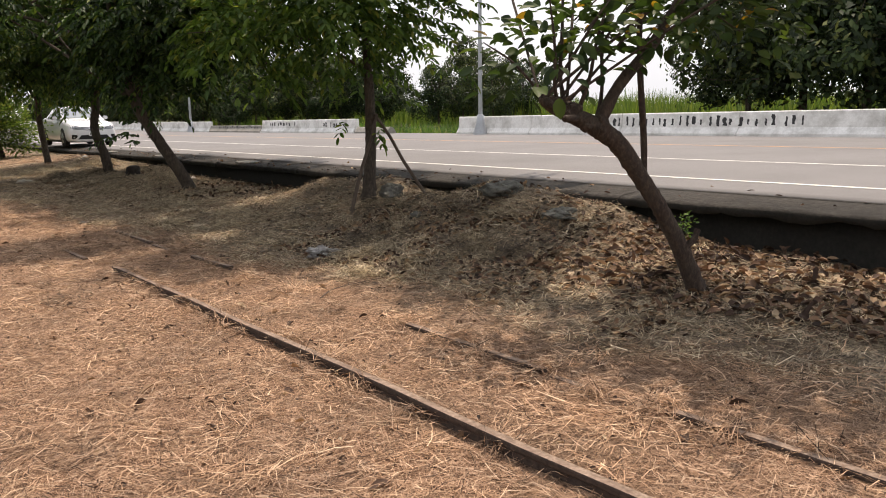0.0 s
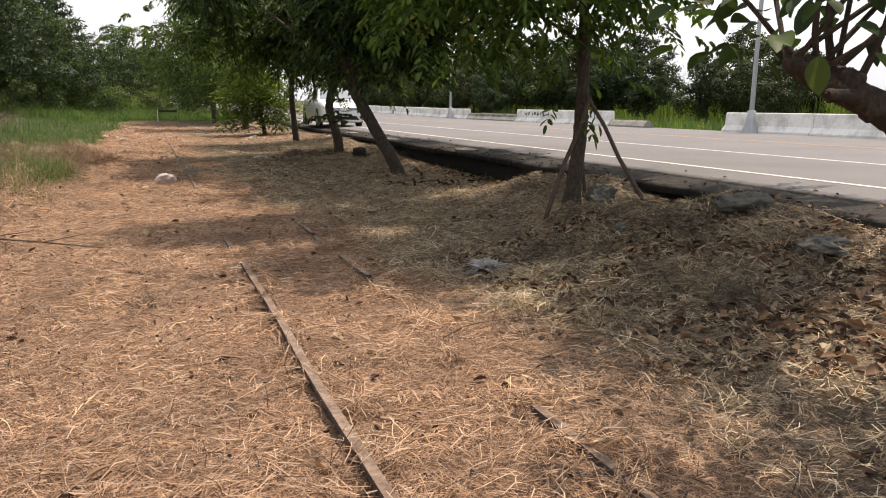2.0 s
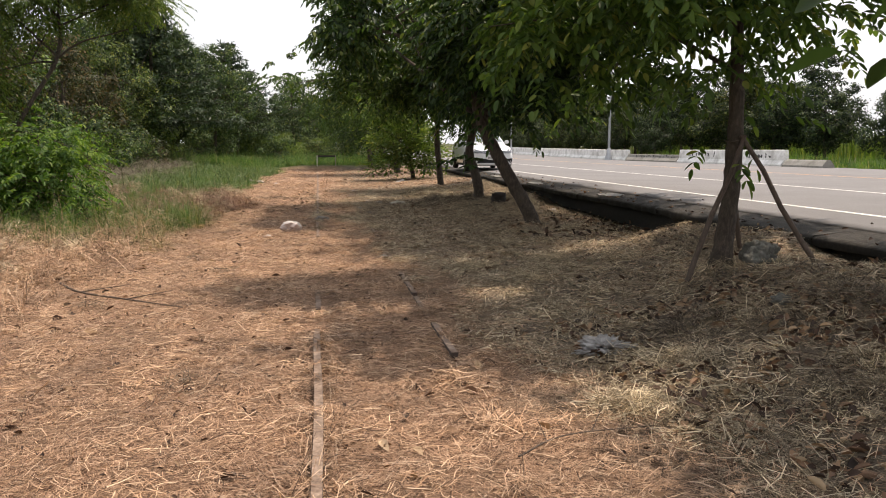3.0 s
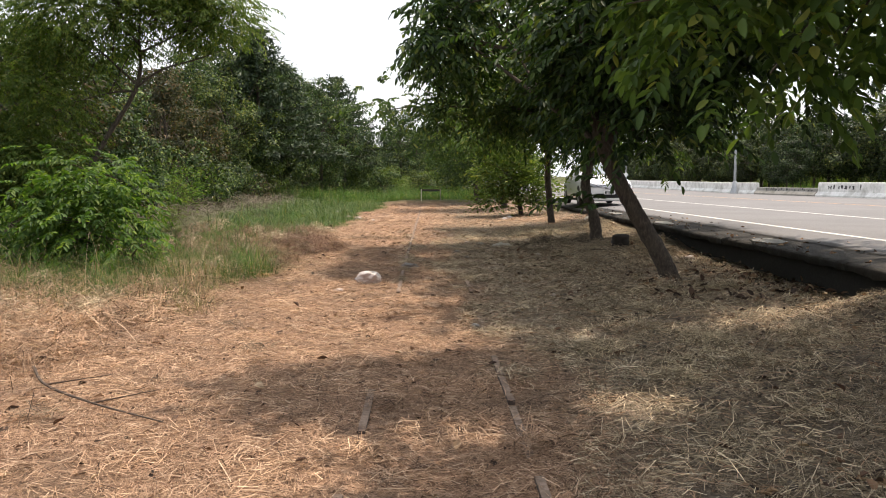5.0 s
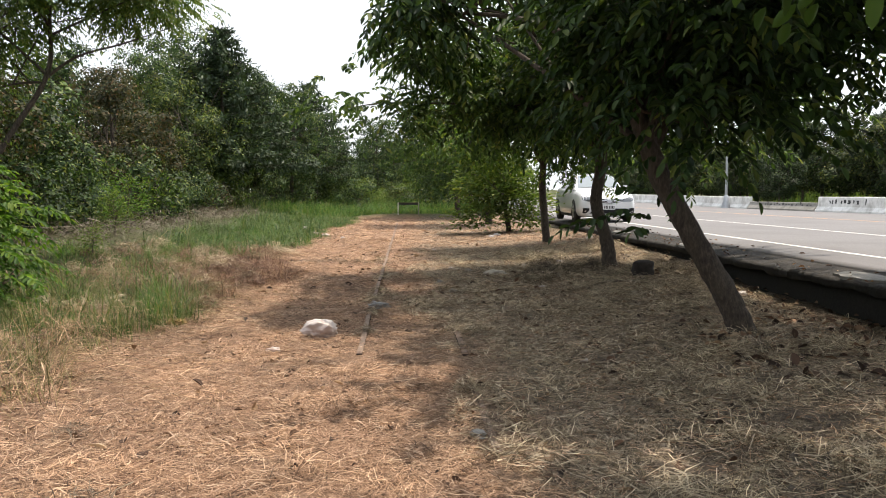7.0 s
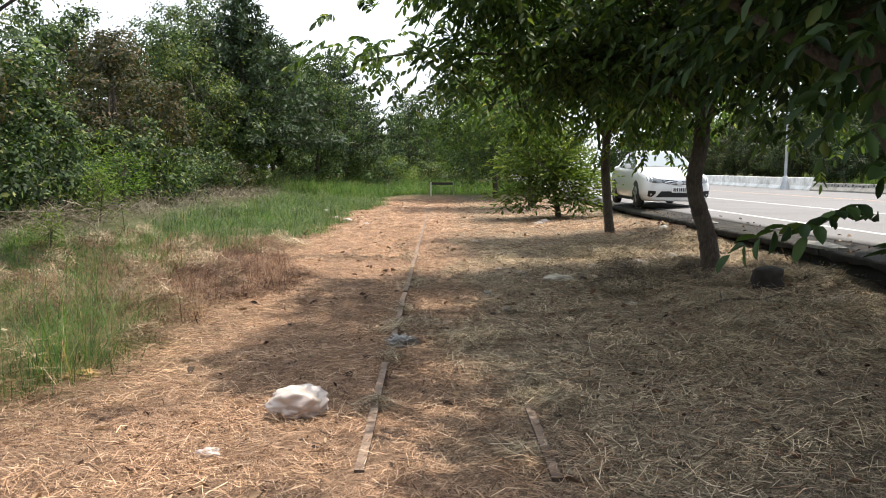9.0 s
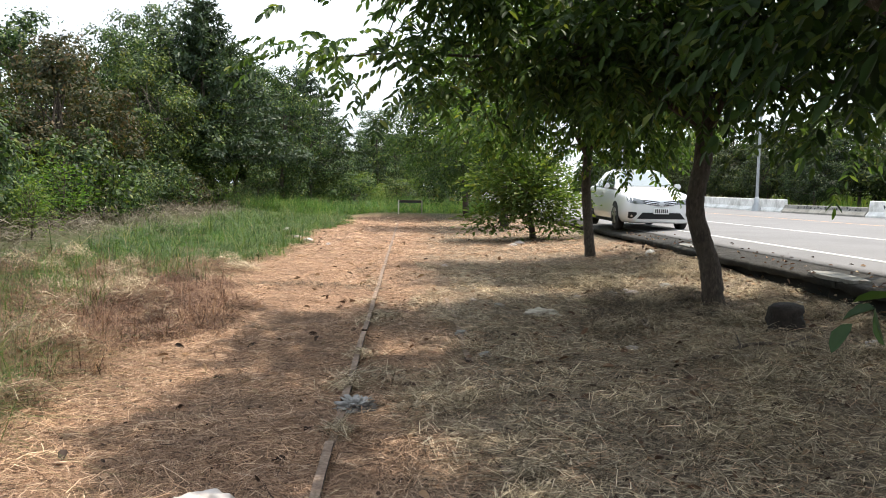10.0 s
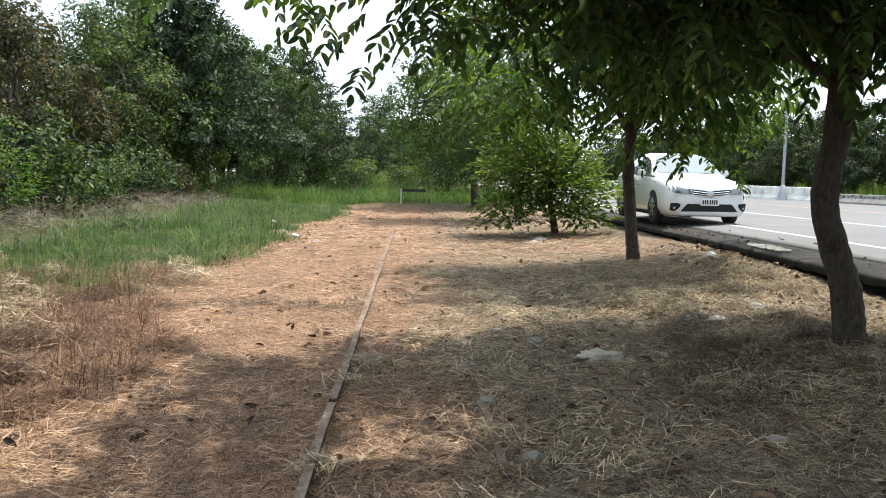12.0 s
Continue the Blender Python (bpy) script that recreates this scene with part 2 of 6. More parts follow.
M_LEAF_LIGHT = foliage("light_leaves", [(0.0, (0.06, 0.1, 0.024)), (0.6, (0.11, 0.17, 0.038)), (1.0, (0.2, 0.23, 0.06))], 0.45)
M_LEAF_FAR = foliage("wood_leaves", [(0.0, (0.015, 0.028, 0.013)), (0.5, (0.042, 0.076, 0.029)), (0.85, (0.092, 0.142, 0.045)), (1.0, (0.21, 0.23, 0.08))], 0.32, 0.6, vary=1.0, patch=(0.62, 0.5, 1.55))
M_LEAF_BEYOND = foliage("dark_far_leaves", [(0.0, (0.01, 0.019, 0.009)), (0.5, (0.026, 0.046, 0.018)), (0.85, (0.056, 0.088, 0.028)), (1.0, (0.12, 0.135, 0.05))], 0.28, 0.65, vary=1.0, patch=(0.5, 0.5, 1.5))
M_LEAF_BROWN = foliage("browning_leaves", [(0.0, (0.022, 0.03, 0.014)), (0.5, (0.052, 0.06, 0.026)), (0.8, (0.09, 0.078, 0.036)), (1.0, (0.15, 0.095, 0.05))], 0.3, 0.65)
M_LEAF_FRESH = foliage("fresh_leaves", [(0.0, (0.04, 0.085, 0.018)), (0.6, (0.085, 0.165, 0.03)), (1.0, (0.18, 0.26, 0.05))], 0.5)
M_NEEDLE = foliage("conifer_needles", [(0.0, (0.025, 0.045, 0.026)), (1.0, (0.065, 0.095, 0.05))], 0.15)
M_GRASS = foliage("green_grass", [(0.0, (0.025, 0.055, 0.014)), (0.5, (0.065, 0.14, 0.028)), (0.85, (0.12, 0.21, 0.05)), (1.0, (0.3, 0.26, 0.14))], 0.45, 0.55, (1.25, 1.3, 0.55), 0.0, (1.6, 0.5, 1.25))
# low stops are near black to stand for straws in shadow
M_STRAW = foliage("straw", [(0.0, (0.04, 0.024, 0.016)), (0.2, (0.13, 0.078, 0.05)), (0.4, (0.34, 0.213, 0.138)), (0.75, (0.56, 0.373, 0.255)), (1.0, (0.8, 0.61, 0.455))], 0.2, 0.7, (1.1, 1.0, 0.8), 0.0, (1.9, 0.58, 1.3))
M_YELLOW = foliage("bleached_grass", [(0.0, (0.06, 0.062, 0.026)), (0.5, (0.19, 0.17, 0.08)), (1.0, (0.46, 0.38, 0.22))], 0.35, 0.7, (1.1, 1.05, 0.7))
M_DEBRIS = foliage("rotting_stalks", [(0.0, (0.03, 0.022, 0.016)), (0.5, (0.1, 0.077, 0.057)), (1.0, (0.3, 0.245, 0.185))], 0.1, 0.85, (1.1, 1.0, 0.8))
M_VINE = foliage("dead_vines", [(0.0, (0.05, 0.042, 0.032)), (0.6, (0.15, 0.128, 0.1)), (1.0, (0.36, 0.32, 0.26))], 0.1, 0.85, (1.1, 1.0, 0.8))
M_COARSE = foliage("coarse_grass", [(0.0, (0.03, 0.06, 0.025)), (0.5, (0.085, 0.13, 0.055)), (0.9, (0.15, 0.2, 0.09)), (1.0, (0.3, 0.26, 0.15))], 0.4, 0.6)
M_DRYWEED = foliage("dry_weeds", [(0.0, (0.04, 0.022, 0.016)), (0.5, (0.17, 0.092, 0.062)), (1.0, (0.42, 0.275, 0.185))], 0.2, 0.7, (1.1, 1.0, 0.8))
M_BRUSH = foliage("grey_dry_brush", [(0.0, (0.06, 0.044, 0.027)), (0.35, (0.2, 0.158, 0.108)), (0.7, (0.5, 0.41, 0.29)), (1.0, (0.8, 0.69, 0.53))], 0.15, 0.8, (1.1, 1.0, 0.8), 0.0, (2.3, 0.55, 1.4))
M_LITTER = foliage("fallen_leaves", [(0.0, (0.03, 0.02, 0.016)), (0.4, (0.09, 0.054, 0.039)), (0.7, (0.21, 0.128, 0.082)), (0.93, (0.38, 0.26, 0.16)), (1.0, (0.52, 0.42, 0.3))], 0.15, 0.75, (1.1, 0.9, 0.7))
M_PLASTIC = surface("white_plastic_bag", [(0.3, (0.42, 0.365, 0.34)), (0.7, (0.54, 0.495, 0.47))], 9, 3, (0.36, 0.26, 0.21), 0.7, 0.35, 0.3, depth=0.006)
M_CLOTH = surface("dirty_cloth", [(0.3, (0.5, 0.45, 0.37)), (0.7, (0.72, 0.67, 0.57))], 20, 4, (0.25, 0.21, 0.15), 0.6, 0.9, 0.6)
M_SHEET = surface("grey_plastic_sheet", [(0.3, (0.13, 0.125, 0.12)), (0.7, (0.42, 0.41, 0.4))], 16, 5, (0.12, 0.1, 0.08), 0.7, 0.4, 0.7)
M_CARD = surface("yellow_cardboard", [(0.3, (0.3, 0.19, 0.07)), (0.7, (0.5, 0.35, 0.15))], 20, 6, (0.2, 0.12, 0.06), 0.6, 0.85, 0.4)
M_ROCK = surface("grey_rock", [(0.3, (0.045, 0.045, 0.038)), (0.7, (0.19, 0.185, 0.165))], 11, 3, (0.075, 0.075, 0.055), 0.6, 0.95, 1.0, depth=0.03)
M_CHAR = surface("dark_stump_wood", [(0.3, (0.012, 0.009, 0.007)), (0.7, (0.04, 0.03, 0.024))], 18, 3, (0.02, 0.016, 0.012), 0.5, 0.95, 0.8, depth=0.02)
M_SOIL = surface("dark_soil", [(0.3, (0.03, 0.023, 0.018)), (0.7, (0.13, 0.105, 0.082))], 30, 5, (0.2, 0.17, 0.13), 0.5, 0.95, 0.8, depth=0.01)
M_WHITEPOST = surface("white_post_paint", [(0.3, (0.45, 0.43, 0.4)), (0.7, (0.62, 0.6, 0.56))], 20, 4, (0.25, 0.2, 0.15), 0.5, 0.8, 0.2)
M_CAR = plain("white_car_paint", (0.7, 0.71, 0.72), 0.25, 0.0, 1.0)
M_GLASS = plain("dark_car_glass", (0.03, 0.04, 0.045), 0.04, 0.0, 1.0)
# pale blue base colour stands in for sky mirrored in the glass
M_SCREEN = plain("sky_tinted_windscreen", (0.2, 0.235, 0.25), 0.05, 0.0, 1.0)
M_BLACK = plain("black_plastic", (0.012, 0.012, 0.013), 0.9)
M_TYRE = plain("tyre_rubber", (0.022, 0.022, 0.022), 0.85)
M_RIM = plain("alloy", (0.42, 0.43, 0.45), 0.3, 0.9)
M_CHROME = plain("chrome", (0.7, 0.71, 0.73), 0.12, 1.0)
M_LAMPGLASS = plain("headlamp_glass", (0.16, 0.17, 0.18), 0.08, 0.6, 1.0)
M_PLATE = plain("plate_white", (0.8, 0.8, 0.8), 0.5)

# ---- helpers of this scene ----
def mesh_np(name, V, F, mat, smooth=False):
    """A mesh from vertex and face arrays; all faces have the same number of corners."""
    V, F = np.asarray(V, dtype=np.float32), np.asarray(F, dtype=np.int32)
    me = bpy.data.meshes.new(name)
    me.vertices.add(len(V))
    me.vertices.foreach_set("co", V.ravel())
    k = F.shape[1]
    me.loops.add(F.size)
    me.loops.foreach_set("vertex_index", F.ravel())
    me.polygons.add(len(F))
    me.polygons.foreach_set("loop_start", np.arange(0, F.size, k, dtype=np.int32))
    if smooth:
        me.polygons.foreach_set("use_smooth", np.ones(len(F), dtype=bool))
    me.update(calc_edges=True)
    me.validate()
    me.materials.append(mat)
    return me


def part(name, bm, material, parent=None, label="", smooth=False):
    """Links a bmesh or a finished mesh as one object, under a thing or a part."""
    if isinstance(bm, bmesh.types.BMesh):
        me = bpy.data.meshes.new(name)
        bmesh.ops.recalc_face_normals(bm, faces=bm.faces)
        bm.to_mesh(me)
        bm.free()
        me.materials.append(material)
        if smooth:
            me.polygons.foreach_set("use_smooth", np.ones(len(me.polygons), dtype=bool))
    else:
        me = bm
    ob = new(name, me)
    ob.parent = parent
    return tagged(ob, label=label)


def thing(name, label, category, at=(0, 0, 0), group="", kind="", turn=0):
    ob = new(name)
    ob.empty_display_size = 0.2
    ob.matrix_basis = pose(*at, 0, 0, turn)
    return tagged(ob, label, category, group, kind)


def box(bm, x0, x1, y0, y1, z0, z1, bevel=0.0):
    made = bmesh.ops.create_cube(bm, size=1.0, matrix=Matrix.LocRotScale(((x0 + x1) / 2, (y0 + y1) / 2, (z0 + z1) / 2), None, (abs(x1 - x0), abs(y1 - y0), abs(z1 - z0))))
    if bevel:
        edges = list({e for v in made["verts"] for e in v.link_edges})
        bmesh.ops.bevel(bm, geom=edges, offset=bevel, segments=2, affect="EDGES")
    return bm


def tube(points, radii, n=8, rough=0.0, rng=None):
    """Vertices and quads of a tapered tube along points, capped with a last small ring."""
    P = np.asarray(points, dtype=float)
    T = np.gradient(P, axis=0)
    T /= np.linalg.norm(T, axis=1)[:, None] + 1e-9
    ref = np.where(np.abs(T[:, 2:3]) > 0.95, np.array([[1.0, 0, 0]]), np.array([[0, 0, 1.0]]))
    A = np.cross(T, ref)
    A /= np.linalg.norm(A, axis=1)[:, None] + 1e-9
    for i in range(1, len(A)):
        if np.dot(A[i], A[i - 1]) < 0:
            A[i] = -A[i]
    B = np.cross(T, A)
    ang = np.linspace(0, 2 * math.pi, n, endpoint=False)
    R = np.asarray(radii, dtype=float)[:, None]
    if rough and rng is not None:
        R = R * (1 + rng.normal(0, rough, (len(P), n)))
    V = P[:, None] + (A[:, None] * np.cos(ang)[None, :, None] + B[:, None] * np.sin(ang)[None, :, None]) * (R[..., None] if R.shape[1] == n else R[:, :, None])
    V = V.reshape(-1, 3)
    F = []
    for i in range(len(P) - 1):
        for j in range(n):
            k = (j + 1) % n
            F.append((i * n + j, i * n + k, i * n + n + k, i * n + n + j))
    return V, np.array(F)


def join_np(pieces):
    V, F, off = [], [], 0
    for v, f in pieces:
        V.append(v)
        F.append(np.asarray(f) + off)
        off += len(v)
    return np.concatenate(V), np.concatenate(F)


def smooth_path(points, steps=6):
    """Catmull-Rom through rows of numbers."""
    P = np.asarray(points, dtype=float)
    P = np.vstack([2 * P[0] - P[1], P, 2 * P[-1] - P[-2]])
    out = []
    for i in range(1, len(P) - 2):
        for t in np.linspace(0, 1, steps, endpoint=False):
            a, b, c, d = P[i - 1], P[i], P[i + 1], P[i + 2]
            out.append(0.5 * (2 * b + (c - a) * t + (2 * a - 5 * b + 4 * c - d) * t * t + (3 * b - 3 * c + d - a) * t ** 3))
    out.append(P[-2])
    return np.array(out)


def unit(v):
    return v / (np.linalg.norm(v, axis=-1, keepdims=True) + 1e-9)


def leaf_blades(P, D, L, W, rng, fold=0.25, curl=0.1):
    """Leaves with a midrib and a rounded outline, from base to tip."""
    n = len(P)
    D = unit(D)
    up = np.tile([0.0, 0.0, 1.0], (n, 1)) + rng.normal(0, 0.45, (n, 3))
    S = unit(np.cross(D, up))
    N = np.cross(S, D)
    L, W = np.broadcast_to(L, n)[:, None], np.broadcast_to(W, n)[:, None]
    V = np.empty((n, 8, 3))
    V[:, 0] = P
    for k, (along, wide, rise) in enumerate(((0.2, 0.36, 0.7), (0.5, 0.5, 1.0), (0.82, 0.33, 0.6))):
        c = P + D * L * along + N * (W * fold * rise - L * curl * along * along)
        V[:, 1 + k] = c + S * W * wide
        V[:, 7 - k] = c - S * W * wide
    V[:, 4] = P + D * L - N * L * curl
    base = (np.arange(n) * 8)[:, None]
    F = np.concatenate([base + [0, 1, 2, 3, 4], base + [0, 4, 5, 6, 7]])
    return V.reshape(-1, 3), F


def leaf_ovals(P, D, L, W, rng):
    """Broad oval leaves with a folded midrib and a drooping tip."""
    n = len(P)
    D = unit(D)
    S = unit(np.cross(D, np.tile([0.0, 0.0, 1.0], (n, 1)) + rng.normal(0, 0.45, (n, 3))))
    N = np.cross(S, D)
    L, W = np.broadcast_to(L, n)[:, None], np.broadcast_to(W, n)[:, None]
    stations = ((0.0, 0.0), (0.12, 0.55), (0.32, 0.95), (0.55, 1.0), (0.78, 0.68), (0.93, 0.26), (1.0, 0.0))
    V = np.empty((n, 21, 3))
    for i, (t, w) in enumerate(stations):
        c = P + D * L * t - N * L * (0.16 * t * t)
        side = S * W * 0.5 * w
        rise = N * W * 0.16 * w
        V[:, 3 * i], V[:, 3 * i + 1], V[:, 3 * i + 2] = c - side + rise, c, c + side + rise
    base = (np.arange(n) * 21)[:, None]
    F = np.concatenate([base + [3 * i + j, 3 * i + j + 1, 3 * i + j + 4, 3 * i + j + 3] for i in range(6) for j in range(2)])
    return V.reshape(-1, 3), F


def leaf_diamonds(P, D, L, W, rng, up=None):
    n = len(P)
    if up is None:
        up = np.tile([0.0, 0.0, 1.0], (n, 1)) + rng.normal(0, 0.6, (n, 3))
        D = unit(D)
    else:
        D = unit(np.cross(up, D + rng.normal(0, 0.2, (n, 3))))
    S = unit(np.cross(D, up))
    N = np.cross(S, D)
    L, W = np.broadcast_to(L, n)[:, None], np.broadcast_to(W, n)[:, None]
    V = np.empty((n, 4, 3))
    V[:, 0] = P
    V[:, 1] = P + D * L * 0.45 + S * W * 0.5 + N * W * 0.15
    V[:, 2] = P + D * L
    V[:, 3] = P + D * L * 0.45 - S * W * 0.5 + N * W * 0.15
    return V.reshape(-1, 3), (np.arange(n) * 4)[:, None] + np.array([0, 1, 2, 3])


def pinnate(P, D, length, pairs, leaflet, width, rng, droop=0.4):
    """Origins and directions of the leaflets of compound leaves that hang from P along D."""
    n = len(P)
    D = unit(D)
    S = unit(np.cross(D, np.tile([0.0, 0.0, 1.0], (n, 1)) + rng.normal(0, 0.25, (n, 3))))
    LL = length * rng.uniform(0.7, 1.2, (n, 1))
    out_p, out_d = [], []
    for i in range(pairs + 1):
        t = 0.25 + 0.75 * i / pairs
        q = P + D * LL * t + np.array([0, 0, -1.0]) * LL * droop * t * t
        ahead = D + np.array([0, 0, -1.0]) * 2 * droop * t
        sides = (1, -1) if i < pairs else (0,)
        for s in sides:
            out_p.append(q)
            out_d.append(S * s + ahead * (0.55 if s else 1.0) + np.array([0, 0, -0.38]) + rng.normal(0, 0.16, (n, 3)))
    return np.concatenate(out_p), np.concatenate(out_d)


def crown_points(blobs, rng, spread):
    """Leaf origins and outward ways in clumps, which fill the ellipsoids (x, y, z, rx, ry, rz, clumps, leaves in each)."""
    Ps, Ds, Cs = [], [], []
    for x, y, z, rx, ry, rz, clumps, per in blobs:
        d = unit(rng.normal(0, 1, (clumps, 3)))
        r = rng.uniform(0.12, 1.0, (clumps, 1)) ** 0.55
        c = np.array([x, y, z]) + d * r * np.array([rx, ry, rz]) * rng.uniform(0.8, 1.15, (clumps, 1))
        off = rng.normal(0, spread, (clumps, per, 3)) * np.array([1, 1, 0.55])
        Ps.append((c[:, None] + off).reshape(-1, 3))
        way = (unit(off) * 0.8 + d[:, None] * 0.7 + rng.normal(0, 0.25, off.shape)) * np.array([1, 1, 0.5]) + np.array([0, 0, 0.05])
        Ds.append(way.reshape(-1, 3))
        Cs.append(c)
    return np.concatenate(Ps), np.concatenate(Ds), np.concatenate(Cs)


def mass_points(blobs, rng, size):
    """Leaves on the outer skin of many leafy masses that fill the ellipsoids: places and the way each leaf faces."""
    Ps, Ns, Cs = [], [], []
    for x, y, z, rx, ry, rz, masses, per in blobs:
        d = unit(rng.normal(0, 1, (masses, 3)))
        r = rng.uniform(0.15, 1.0, (masses, 1)) ** 0.5
        c = np.array([x, y, z]) + d * r * np.array([rx, ry, rz])
        m = size * rng.uniform(0.55, 1.3, (masses, 1, 1))
        o = unit(rng.normal(0, 1, (masses, per, 3)) + np.array([0, 0, 0.35]) + 0.5 * d[:, None])
        o = o * np.where(rng.random((masses, per, 1)) < 0.2, 1.5, 1.0)
        Ps.append((c[:, None] + o * m * np.array([1, 1, 0.75]) * rng.uniform(0.75, 1.1, (masses, per, 1))).reshape(-1, 3))
        Ns.append((unit(o) + rng.normal(0, 0.35, o.shape) + np.array([0, 0, 0.3])).reshape(-1, 3))
        Cs.append(c)
    return np.concatenate(Ps), unit(np.concatenate(Ns)), np.concatenate(Cs)


def step(a, b, v):
    t = np.clip((v - a) / (b - a), 0, 1)
    return t * t * (3 - 2 * t)


def wave(x, y):
    return (np.sin(1.7 * x + 0.6 * y) + np.sin(-0.9 * x + 1.9 * y + 1.3) + 0.6 * np.sin(3.9 * x + 2.7 * y + 0.4) + 0.5 * np.sin(-5.3 * x + 4.1 * y)) / 3.1


def road_z(x, y):
    """Height of the road: it falls gently ahead and towards the median, and more at its shoulder."""
    return 0.6 - 0.0078 * (np.clip(y, -40, 66) - 4) - 0.004 * (np.maximum(x, 8.65) - 8.65) - 0.09 * np.clip((8.55 - x) / 1.2, 0, 1.2)


def ground_z(x, y):
    """Height of the ground: level along the track, mounded below the trees, lower under the road."""
    x, y = np.asarray(x, dtype=float), np.asarray(y, dtype=float)
    z = -0.135 + 0.018 * wave(x, y)
    z = z + 0.12 * step(3.8, 6.3, x) + 0.02 * wave(2.3 * x, 2.1 * y) * step(3.5, 5.5, x)
    z = z + 0.36 * np.exp(-((x - 6.7) / 1.15) ** 2 - ((y - 8.2) / 2.7) ** 2)
    z = z + 0.10 * np.exp(-((x - 6.9) / 0.7) ** 2 - ((y - 28) / 3.0) ** 2)
    # soil banked against the road edge, with gaps
    bank = 0.3 * step(9.4, 10.4, y) * step(13.6, 12.4, y) + 0.22 * step(5.0, 6.0, y) * step(8.6, 7.8, y) + 0.1 * step(19.5, 21.0, y)
    z = z + bank * step(6.3, 7.15, x) + 0.03 * wave(3.1 * x, 2.9 * y) * step(4.5, 6.5, x)
    z = z + 0.28 * step(-1.5, -7.0, x) + 0.05 * wave(1.3 * x, 1.7 * y) * step(-0.5, -3, x)
    z = z + 0.22 * step(47.2, 49.2, y) * step(-2.0, 0.5, x)
    z = np.where(x > 7.42, -0.75, z)
    z = np.where(x > 25.6, 0.05 + 0.12 * wave(0.2 * x, 0.2 * y), z)
    return z

# ---- ground, road, kerb, markings ----
def build_ground():
    xs = np.concatenate([[-2500, -900, -400, -200, -100, -60, -40, -30, -24, -20, -17, -15, -13.5], np.arange(-12, 7.4, 0.14), [7.4, 7.5, 12, 18, 24, 25.5, 25.7, 27, 30, 35, 42, 55, 80, 130, 250, 500, 1000, 2500]])
    ys = np.concatenate([[-2500, -900, -300, -100, -50, -30, -20, -14, -10, -8], np.arange(-6, 30, 0.14), np.arange(30, 60, 0.4), [61, 63, 66, 70, 75, 82, 90, 100, 120, 150, 200, 300, 500, 1000, 2500]])
    X, Y = np.meshgrid(xs, ys)
    V = np.stack([X, Y, ground_z(X, Y)], -1).reshape(-1, 3)
    nx, ny = len(xs), len(ys)
    i = np.arange((ny - 1) * nx).reshape(ny - 1, nx)[:, :-1].ravel()
    F = np.stack([i, i + 1, i + nx + 1, i + nx], 1)
    ob = new("ground", mesh_np("ground", V, F, M_GROUND, True))
    tagged(ob, "dry mown grass ground along a disused track", "ground", kind="structure")


def strip(name, x0, x1, y0, y1, lift, mat, label, category, dy=1.0, thick=0.0, nx=2):
    """A strip of road that follows its fall; thick makes it a slab."""
    ys = np.arange(y0, y1 + 1e-6, dy)
    xs = np.linspace(x0, x1, nx)
    X, Y = np.meshgrid(xs, ys)
    Z = road_z(X, Y) + lift
    V = np.stack([X, Y, Z], -1).reshape(-1, 3)
    i = np.arange((len(ys) - 1) * nx).reshape(-1, nx)[:, :-1].ravel()
    F = np.stack([i, i + 1, i + nx + 1, i + nx], 1)
    if thick:
        low = V - np.array([0, 0, thick])
        n = len(V)
        left = np.arange(len(ys) - 1) * nx
        side = np.stack([left, left + nx, left + nx + n, left + n], 1)
        right = left + nx - 1
        side2 = np.stack([right, right + n, right + nx + n, right + nx], 1)
        V, F = np.concatenate([V, low]), np.concatenate([F, side, side2])
    ob = new(name, mesh_np(name, V, F, mat))
    return tagged(ob, label, category, kind="structure")


build_ground()
strip("road", 7.86, 25.6, -120, 420, 0, M_ASPHALT, "grey worn asphalt two-lane road", "road", 4.0, 0.9, 80)
strip("road_edge_line", 8.6, 8.72, -120, 400, 0.004, M_MARK, "white painted edge line on the asphalt", "road marking", 4.0)
strip("road_lane_line", 12.1, 12.22, -120, 400, 0.004, M_MARK, "white painted lane line on the asphalt", "road marking", 4.0)
strip("road_median_line", 17.5, 17.64, -120, 400, 0.004, M_ORANGE, "faded orange line on the asphalt", "road marking", 4.0)


strip("road_joint", 7.8, 7.825, -14, 88, 0.003, M_RECESS, "dark open joint between road and shoulder slab", "road joint", 4.0)


